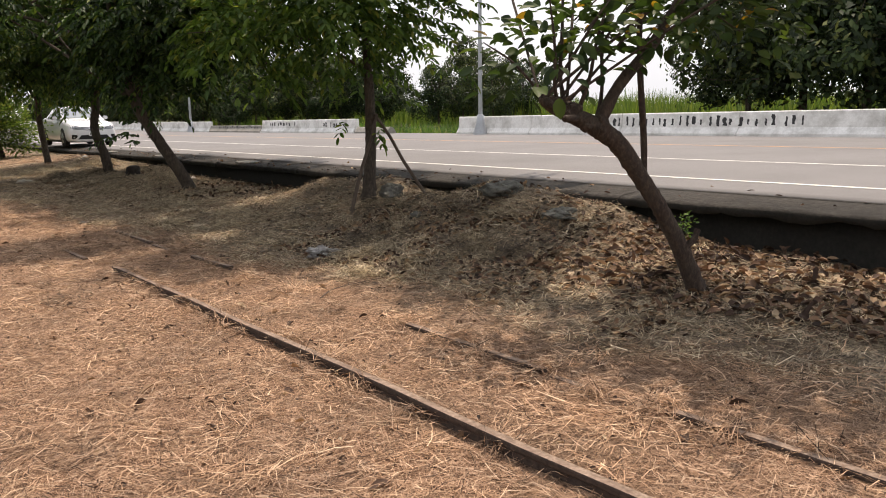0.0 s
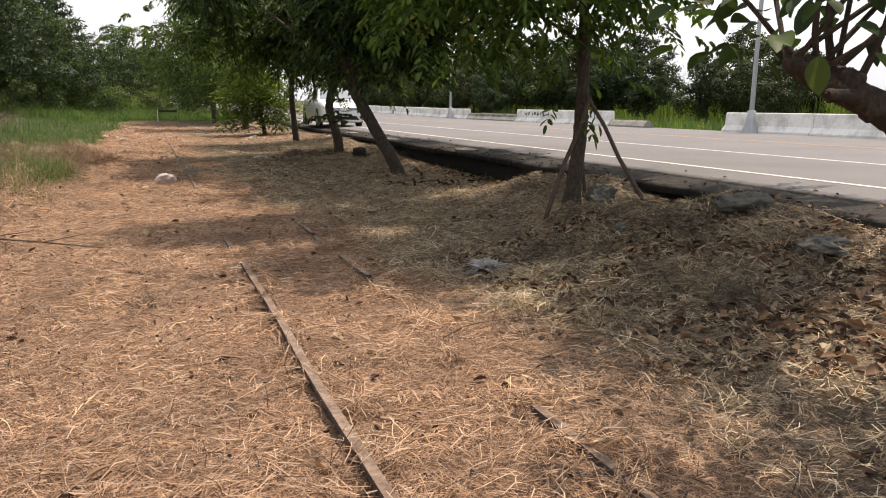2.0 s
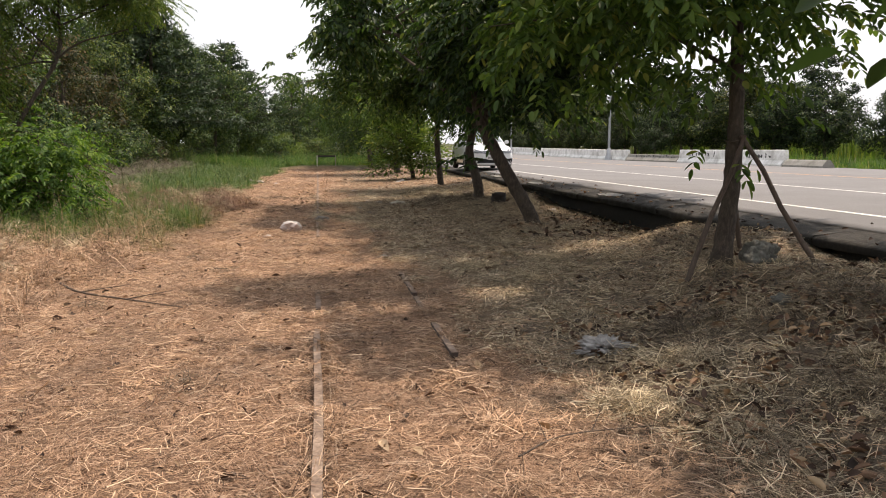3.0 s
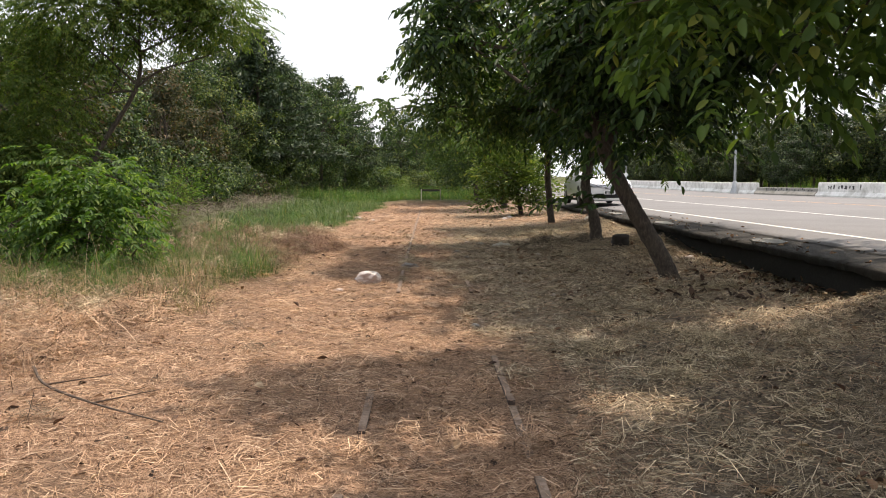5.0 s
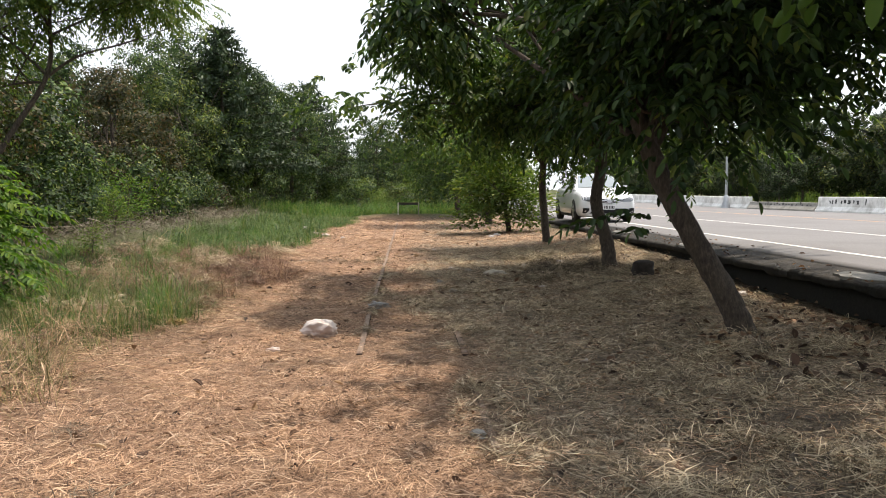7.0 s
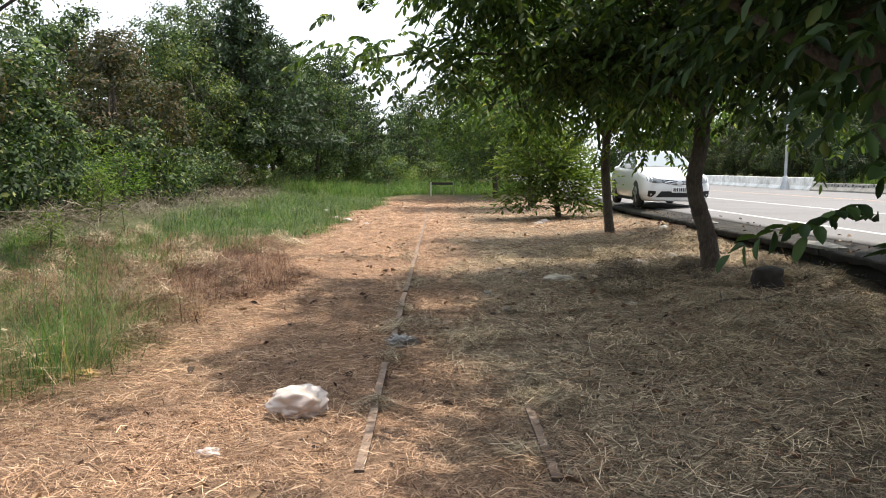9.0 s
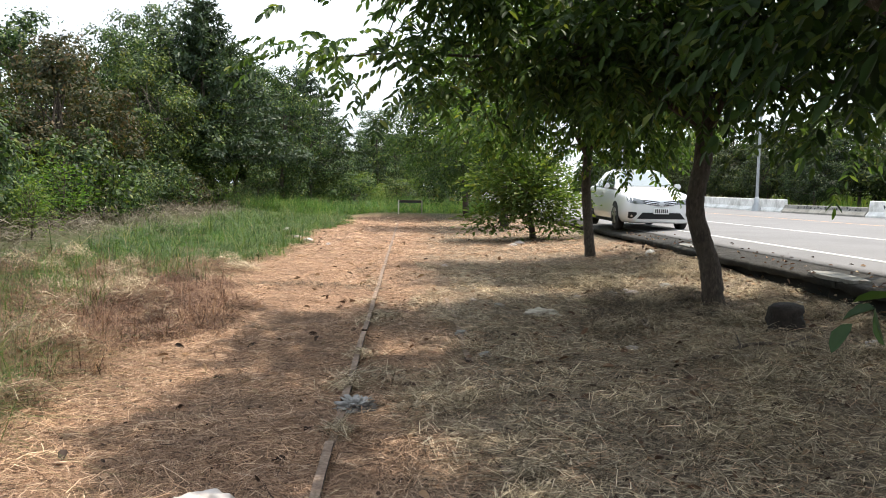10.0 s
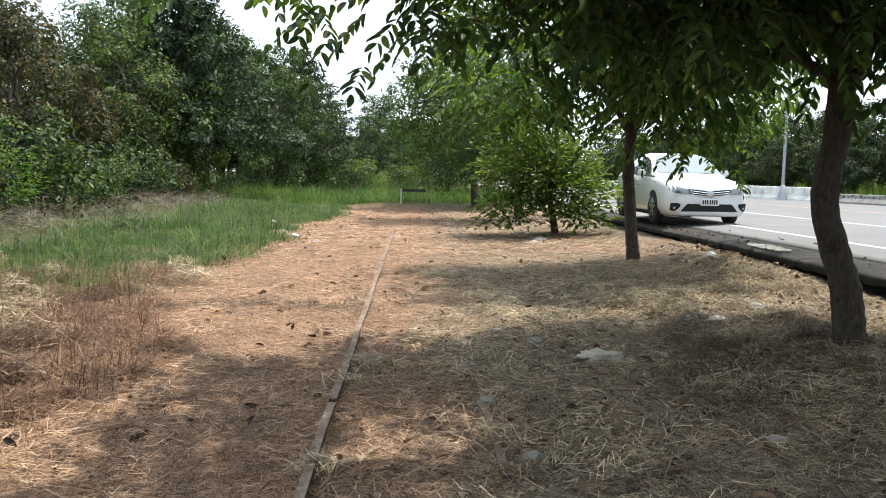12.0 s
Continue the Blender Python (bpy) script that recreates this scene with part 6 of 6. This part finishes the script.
# ---- the parked car ----
def build_car(at, turn):
    t = thing("car", "white saloon car parked on the road shoulder", "car", at, turn=turn)
    t.scale = (1, 1, 1.06)
    # y, bottom, waist, top, half width at sill, half width at the widest, half width at the waist
    rows = [(-2.33, 0.26, 0.62, 0.655, 0.5, 0.6, 0.55), (-2.28, 0.2, 0.70, 0.75, 0.64, 0.75, 0.69), (-2.1, 0.18, 0.77, 0.825, 0.72, 0.85, 0.78), (-1.75, 0.17, 0.83, 0.91, 0.76, 0.88, 0.81),
            (-1.3, 0.17, 0.87, 0.965, 0.78, 0.887, 0.81), (-0.9, 0.17, 0.91, 1.0, 0.79, 0.887, 0.82), (0.2, 0.17, 0.95, 1.0, 0.79, 0.888, 0.83), (1.2, 0.18, 0.98, 1.02, 0.79, 0.887, 0.82),
            (1.7, 0.2, 1.0, 1.06, 0.77, 0.875, 0.79), (2.1, 0.24, 0.98, 1.06, 0.7, 0.83, 0.75), (2.26, 0.32, 0.9, 0.99, 0.62, 0.75, 0.66), (2.31, 0.4, 0.8, 0.86, 0.5, 0.62, 0.55)]
    S = smooth_path(rows, 4)
    V = []
    for y, zb, zs, zt, wb, wm, ws in S:
        half = smooth_path([(0, zb), (wb * 0.85, zb), (wb + 0.4 * (wm - wb), zb + 0.05), (wm, zb + 0.2), (wm, (zb + zs) / 2 + 0.08), (ws, zs), (ws * 0.8, zt - 0.02), (ws * 0.4, zt - 0.004), (0, zt)], 3)
        full = [(x, z) for x, z in half] + [(-x, z) for x, z in half[-2:0:-1]]
        V += [(x, y, z) for x, z in full]
    k = len(V) // len(S)
    F = [(i * k + j, i * k + (j + 1) % k, i * k + k + (j + 1) % k, i * k + k + j) for i in range(len(S) - 1) for j in range(k)]
    me = bpy.data.meshes.new("body")
    me.from_pydata(V, [], F + [tuple(range(k))[::-1], tuple(range((len(S) - 1) * k, len(S) * k))])
    me.materials.append(M_CAR)
    me.polygons.foreach_set("use_smooth", np.ones(len(me.polygons), dtype=bool))
    body = part("body", me, M_CAR, t)
    bpy.context.view_layer.update()

    def skin(name, columns, mat, parent, label, lift=0.012):
        """A panel that lies on the nose of the body: columns of x, lower and upper height."""
        V = []
        for x, lo, hi in columns:
            for z in np.linspace(lo, hi, 5):
                hit, place, normal, _ = body.ray_cast(Vector((x, -4, z)), Vector((0, 1, 0)))
                V.append((x, (place.y if hit else -2.0) - lift, z))
        k = len(columns)
        F = [(i * 5 + j, i * 5 + j + 1, i * 5 + j + 6, i * 5 + j + 5) for i in range(k - 1) for j in range(4)]
        return part(name, mesh_np(name, V, np.array(F), mat, True), mat, parent, label)

    # cabin: roof shell and panes
    prof = smooth_path([(-1.08, 0.985, 0.74), (-0.7, 1.2, 0.68), (-0.3, 1.395, 0.605), (0.05, 1.455, 0.58), (0.45, 1.472, 0.57), (0.9, 1.44, 0.575), (1.3, 1.29, 0.62), (1.75, 1.06, 0.7)], 5)
    V, F = [], []
    for y, z, w in prof:
        waist = 0.97
        V += [(0.8 if z > 1.0 else w + 0.04, y, waist), (w + 0.03, y, z - 0.06), (w - 0.08, y, z - 0.012), (0, y, z), (-w + 0.08, y, z - 0.012), (-w - 0.03, y, z - 0.06), (-0.8 if z > 1.0 else -w - 0.04, y, waist)]
    for i in range(len(prof) - 1):
        for j in range(6):
            a = i * 7 + j
            F.append((a, a + 1, a + 8, a + 7))
    cab = mesh_np("cabin", V, np.array(F), M_CAR, True)
    part("cabin", cab, M_CAR, t)

    def pane(name, pts, label):
        bm = bmesh.new()
        vs = [bm.verts.new(p) for p in pts]
        f = bm.faces.new(vs)
        return part(name, bm, M_GLASS, t, label)

    def along(y):
        i = np.argmin(np.abs(prof[:, 0] - y))
        return prof[i]

    def screen(name, y0, y1, inset):
        ys = np.linspace(y0, y1, 7)
        V = []
        for y in ys:
            _, z, w = along(y)
            w = w - inset
            V += [(x, along(y)[0], z - 0.014 * (x / w) ** 2 + 0.012) for x in np.linspace(-w, w, 7)]
        F = [(i * 7 + j, i * 7 + j + 1, i * 7 + j + 8, i * 7 + j + 7) for i in range(6) for j in range(6)]
        part(name, mesh_np(name, V, np.array(F), M_SCREEN, True), M_SCREEN, t, "glass screen with the sky's reflection in its colour")

    screen("windscreen", -1.02, -0.28, 0.05)
    screen("rear_window", 1.0, 1.7, 0.06)
    for s in (1, -1):
        for y0, y1 in ((-0.68, 0.17), (0.24, 1.12)):
            pts = []
            for y in np.linspace(y0, y1, 6):
                _, z, w = along(y)
                pts.append((s * (w + 0.03 + 0.012), y, z - 0.085))
            lo = [(s * 0.812, y, 0.995) for y in (y1 + (0.1 if y0 > 0 else 0), y0 - (0.2 if y0 < 0 else 0))]
            pane("side_window", pts + lo, "dark side window glass")
        # wheels
        for y in (-1.37, 1.33):
            # no real recess: a flat black face stands for the shaded gap
            arch = bmesh.new()
            ring = [arch.verts.new((s * 0.892, y + 0.365 * math.cos(a), 0.317 + 0.365 * math.sin(a))) for a in np.linspace(-0.35, math.pi + 0.35, 20)]
            arch.faces.new(ring)
            part("wheel_arch", arch, M_BLACK, t, "flat black face for the shaded gap of the wheel arch")
            w = new("wheel")
            w.parent = t
            w.location = (s * 0.80, y, 0.317)
            V, F = tube([(-0.1, 0, 0), (-0.095, 0, 0), (-0.06, 0, 0), (0.06, 0, 0), (0.095, 0, 0), (0.1, 0, 0)], [0.2, 0.29, 0.317, 0.317, 0.29, 0.2], 28)
            part("tyre", mesh_np("tyre", V, F, M_TYRE, True), M_TYRE, w)
            bm = bmesh.new()
            bmesh.ops.create_cone(bm, cap_ends=True, segments=24, radius1=0.19, radius2=0.19, depth=0.14, matrix=pose(0, 0, 0, 0, 90, 0))
            for a in range(5):
                box(bm, s * 0.07, s * 0.108, -0.03, 0.03, 0.03, 0.21)
                bmesh.ops.rotate(bm, verts=bm.verts[-8:], cent=(0, 0, 0), matrix=Matrix.Rotation(a * 2 * math.pi / 5, 3, "X"))
            part("rim", bm, M_RIM, w, "silver alloy rim")
        m = part("door_mirror", box(bmesh.new(), s * 0.86, s * 1.03, -0.68, -0.53, 0.97, 1.1, 0.03), M_CAR, t, "white door mirror")
        skin("headlight", [(s * x, lo, hi) for x, lo, hi in ((0.38, 0.63, 0.70), (0.47, 0.625, 0.725), (0.56, 0.625, 0.745), (0.65, 0.63, 0.77), (0.73, 0.645, 0.795), (0.79, 0.68, 0.825), (0.83, 0.735, 0.85))], M_LAMPGLASS, t, "dark clear headlamp glass")
        fog = skin("fog_lamp", [(s * x, lo, hi) for x, lo, hi in ((0.6, 0.38, 0.43), (0.645, 0.33, 0.44), (0.7, 0.29, 0.445), (0.75, 0.29, 0.445), (0.785, 0.31, 0.44))], M_BLACK, t, "black fog lamp recess")
        skin("fog_lens", [(s * x, lo, hi) for x, lo, hi in ((0.69, 0.345, 0.355), (0.715, 0.32, 0.38), (0.74, 0.345, 0.355))], M_RIM, fog, "round glass lens", 0.02)
        bm = box(bmesh.new(), s * 0.5, s * 0.74, 2.18, 2.3, 0.76, 0.92, 0.03)
        part("tail_light", bm, plain("red_lens", (0.3, 0.02, 0.02), 0.2), t, "red tail light")
        part("door_handle", box(bmesh.new(), s * 0.862, s * 0.9, -0.05, 0.15, 0.86, 0.885, 0.008), M_CAR, t)
        part("sill", box(bmesh.new(), s * 0.82, s * 0.868, -0.98, 0.93, 0.17, 0.24, 0.015), M_BLACK, t, "black sill")
    # nose
    xs = np.linspace(-0.44, 0.44, 11)
    grille = skin("grille", [(x, 0.555 + 0.08 * abs(x / 0.44) ** 1.2, 0.69 + 0.025 * abs(x / 0.44)) for x in xs], M_BLACK, t, "black grille with chrome bars")
    for z, w in ((0.685, 0.43), (0.645, 0.41), (0.605, 0.38), (0.57, 0.3)):
        skin("grille_bar", [(x, z - 0.008 + 0.1 * abs(x), z + 0.006 + 0.1 * abs(x)) for x in np.linspace(-w, w, 11)], M_CHROME, grille, "chrome bar", 0.02)
    skin("badge", [(x, 0.635 - h, 0.635 + h) for x, h in ((-0.075, 0.012), (-0.05, 0.042), (0, 0.055), (0.05, 0.042), (0.075, 0.012))], M_RIM, t, "oval metal badge", 0.03)
    skin("lower_grille", [(x, 0.285, 0.43 - 0.14 * max(0.0, abs(x) - 0.46) / 0.13) for x in (-0.59, -0.54, -0.46, -0.3, -0.15, 0, 0.15, 0.3, 0.46, 0.54, 0.59)], M_BLACK, t, "black lower air intake")
    part("bumper_lip", box(bmesh.new(), -0.6, 0.6, -2.33, -2.18, 0.215, 0.265, 0.02), M_CAR, t, "white bumper lip")
    plate = part("number_plate", box(bmesh.new(), -0.19, 0.19, -2.362, -2.3, 0.4, 0.535, 0.006), M_PLATE, t, "white number plate with dark bars")
    for i in range(7):
        x = -0.155 + i * 0.045 + (0.012 if i > 2 else 0)
        part("plate_bar", box(bmesh.new(), x, x + 0.028, -2.368, -2.361, 0.425, 0.51), M_BLACK, plate, "dark bar")
    for s in (-0.35, 0.3):
        V, F = tube([(s, -0.98, 1.04), (s + 0.3, -0.93, 1.075)], [0.01, 0.008], 6)
        part("wiper", mesh_np("wiper", V, F, M_BLACK), M_BLACK, t, "black wiper")


build_car((8.2, 34.48, float(road_z(8.2, 34.48)) + 0.005), 1.0)

# ---- loose things on the ground ----
def lump(name, label, category, at, size, mat, seed, amount=0.25, sub=4, freq=2.2, turn=0.0, flat=0.0, group="", crease=0.0):
    """A crumpled or broken body: a sphere pushed about by noise, flattened below."""
    bm = bmesh.new()
    bmesh.ops.create_icosphere(bm, subdivisions=sub, radius=1.0)
    for v in bm.verts:
        p = v.co.copy()
        q = p * freq + Vector((seed * 3.1, seed * 1.7, seed * 0.9))
        d = noise.noise(q) * amount + noise.noise(q * 2.7) * amount * 0.45
        d += (0.012 if name == "plastic_bag" else 0.06) * noise.noise(q * 6.0) * (1 if crease or sub > 4 else 0)
        if crease:
            d -= crease * abs(noise.noise(q * 1.9)) ** 0.6
        v.co = p * (1 + d)
        if v.co.z < -flat:
            v.co.z = -flat + (v.co.z + flat) * 0.15
        v.co = Vector((v.co.x * size[0], v.co.y * size[1], v.co.z * size[2]))
    x, y = at
    me_ob = part(name, bm, mat, None, "", mat in (M_PLASTIC, M_CLOTH, M_SHEET, M_ROCK))
    me_ob.matrix_basis = pose(x, y, float(ground_z(x, y)) + size[2] * flat * 0.9, 0, 0, turn)
    return tagged(me_ob, label, category, group)


lump("plastic_bag", "full white plastic bag lying on dry grass", "bag", (1.63, 16.25), (0.19, 0.14, 0.115), M_PLASTIC, 5, 0.34, 5, 1.15, 8, 0.75, crease=0.14)
lump("plastic_sheet", "crumpled grey plastic sheet on dry grass", "plastic waste", (4.35, 7.85), (0.24, 0.17, 0.08), M_SHEET, 4, 0.6, 5, 2.4, 20, 0.3, crease=0.8)
lump("plastic_sheet", "crumpled clear plastic caught beside the rail", "plastic waste", (2.14, 18.15), (0.15, 0.13, 0.06), M_SHEET, 14, 0.6, 5, 2.4, 40, 0.3, crease=0.8)
lump("cloth", "dirty beige cloth lying on the straw", "cloth", (3.95, 22.1), (0.22, 0.09, 0.07), M_CLOTH, 5, 0.6, 4, 2.2, -8, 0.3, crease=0.5)
lump("rock", "grey weathered rock on the mound", "rock", (6.78, 7.5), (0.2, 0.27, 0.13), M_ROCK, 6, 0.45, 5, 1.3, 30, 0.35)
lump("rock", "grey broken rock half covered with soil", "rock", (6.6, 6.3), (0.22, 0.2, 0.08), M_ROCK, 7, 0.5, 5, 1.5, 70, 0.3)
lump("rock", "small grey rock on the mound", "rock", (5.8, 8.0), (0.07, 0.08, 0.05), M_ROCK, 8, 0.5, 4, 1.6, 10, 0.3)
lump("rock", "dark stone at the foot of the young tree", "rock", (6.42, 9.45), (0.2, 0.17, 0.15), M_ROCK, 9, 0.5, 5, 1.5, 50, 0.3)
lump("white_block", "broken white concrete block near the road edge", "block", (6.75, 27.7), (0.1, 0.09, 0.09), M_WHITEPOST, 10, 0.2, 2, 1.4, 20, 0.4)
for i, (x, y, s) in enumerate(((-0.5, 33.5, 0.15), (-1.0, 34.9, 0.13), (0.15, 32.4, 0.1), (-1.9, 38.3, 0.15), (4.94, 33.2, 0.16), (4.7, 32.4, 0.1), (4.6, 23.5, 0.08), (4.95, 21.45, 0.07), (5.35, 23.45, 0.12), (3.2, 23.3, 0.05), (6.9, 22.0, 0.12), (6.6, 19.9, 0.13), (5.35, 23.9, 0.06), (4.5, 20.2, 0.06), (6.9, 18.6, 0.1), (4.1, 15.0, 0.05), (4.9, 21.2, 0.05), (2.9, 27.6, 0.08), (1.3, 15.6, 0.07))):
    lump("litter_piece", "small white piece of plastic waste on the ground", "waste", (x, y), (s, s * 0.7, s * 0.45), M_PLASTIC, 20 + i, 0.5, 3, 2.2, i * 40, 0.3, "white waste", 0.4)
for i, (x, y, s) in enumerate(((2.95, 20.9, 0.07), (3.12, 19.95, 0.06), (3.05, 13.0, 0.06), (3.5, 22.8, 0.07), (6.0, 24.2, 0.12), (5.1, 23.6, 0.09))):
    lump("stone", "small pale stone lying in the straw", "stone", (x, y), (s, s * 0.75, s * 0.5), M_GREYCONC, 50 + i, 0.35, 3, 1.8, i * 55, 0.3, "stones in the straw")

lump("cardboard_piece", "curled piece of yellow-brown cardboard in the straw", "cardboard", (-0.05, 17.0), (0.13, 0.08, 0.05), M_CARD, 71, 0.5, 4, 1.8, 25, 0.3, crease=0.5)


def build_stump(x, y):
    z = float(ground_z(x, y))
    rng = np.random.default_rng(9)
    V, F = tube([(0, 0, -0.1), (0, 0, 0.0), (0.01, 0, 0.08), (0.015, 0, 0.15), (0.02, 0, 0.21), (0.02, 0, 0.245), (0.02, 0, 0.262), (0.02, 0, 0.266)], [0.19, 0.18, 0.172, 0.17, 0.168, 0.155, 0.1, 0.001], 9, 0.09, rng)
    ob = part("tree_stump", mesh_np("tree_stump", V, F, M_CHAR), M_CHAR)
    ob.matrix_basis = pose(x, y, z, 3, -4, 20)
    tagged(ob, "dark old tree stump cut low", "tree stump")


build_stump(6.2, 20.85)


def build_branch(points, r, label):
    P = np.array([(x, y, float(ground_z(x, y)) + h) for x, y, h in points])
    path = smooth_path(P, 6)
    rng = np.random.default_rng(len(points))
    pieces = [tube(path, np.linspace(r, r * 0.35, len(path)), 7, 0.06, rng)]
    for k in (len(path) // 3, 2 * len(path) // 3):
        d = path[min(k + 2, len(path) - 1)] - path[k]
        e = path[k] + np.array([-d[1], d[0], 0.03]) * 1.6 + d
        pieces.append(tube([path[k], (path[k] + e) / 2, e], [r * 0.5, r * 0.35, r * 0.15], 5))
    V, F = join_np(pieces)
    tagged(new("fallen_branch", mesh_np("fallen_branch", V, F, M_POLE, True)), label, "branch", "fallen branches")


build_branch([(-0.45, 11.1, 0.06), (-0.1, 10.6, 0.04), (0.47, 10.08, 0.05), (1.05, 9.75, 0.03)], 0.013, "thin dry branch lying on the straw")
build_branch([(3.3, 6.0, 0.03), (3.6, 6.25, 0.03), (4.1, 6.3, 0.04)], 0.006, "short dark twig on the straw")
build_branch([(-2.2, 17.4, 0.1), (-2.0, 17.0, 0.35), (-1.7, 16.8, 0.6)], 0.018, "pale dry branch leaning in the weeds")
build_branch([(5.0, 19.5, 0.03), (5.5, 19.8, 0.05), (6.2, 19.6, 0.03)], 0.02, "dark branch on the shaded straw")


def build_frame(x0, x1, y):
    """Low marker at the end of the track: two white posts and a dark bar between."""
    z = float(ground_z((x0 + x1) / 2, y))
    t = thing("end_frame", "low frame of two white posts and a dark board", "track end", (x0, y, z))
    part("post", box(bmesh.new(), -0.03, 0.03, -0.03, 0.03, -0.3, 0.62, 0.008), M_WHITEPOST, t)
    part("post", box(bmesh.new(), x1 - x0 - 0.03, x1 - x0 + 0.03, -0.03, 0.03, -0.3, 0.62, 0.008), M_GREYCONC, t)
    part("board", box(bmesh.new(), 0.0, x1 - x0, -0.015, 0.015, 0.5, 0.58, 0.01), M_SPRAY, t, "dark wooden board")
    part("top_rail", box(bmesh.new(), 0.04, x1 - x0 - 0.04, -0.03, 0.03, 0.58, 0.62, 0.008), M_POLE, t, "weathered top rail")


build_frame(1.25, 2.3, 48.9)
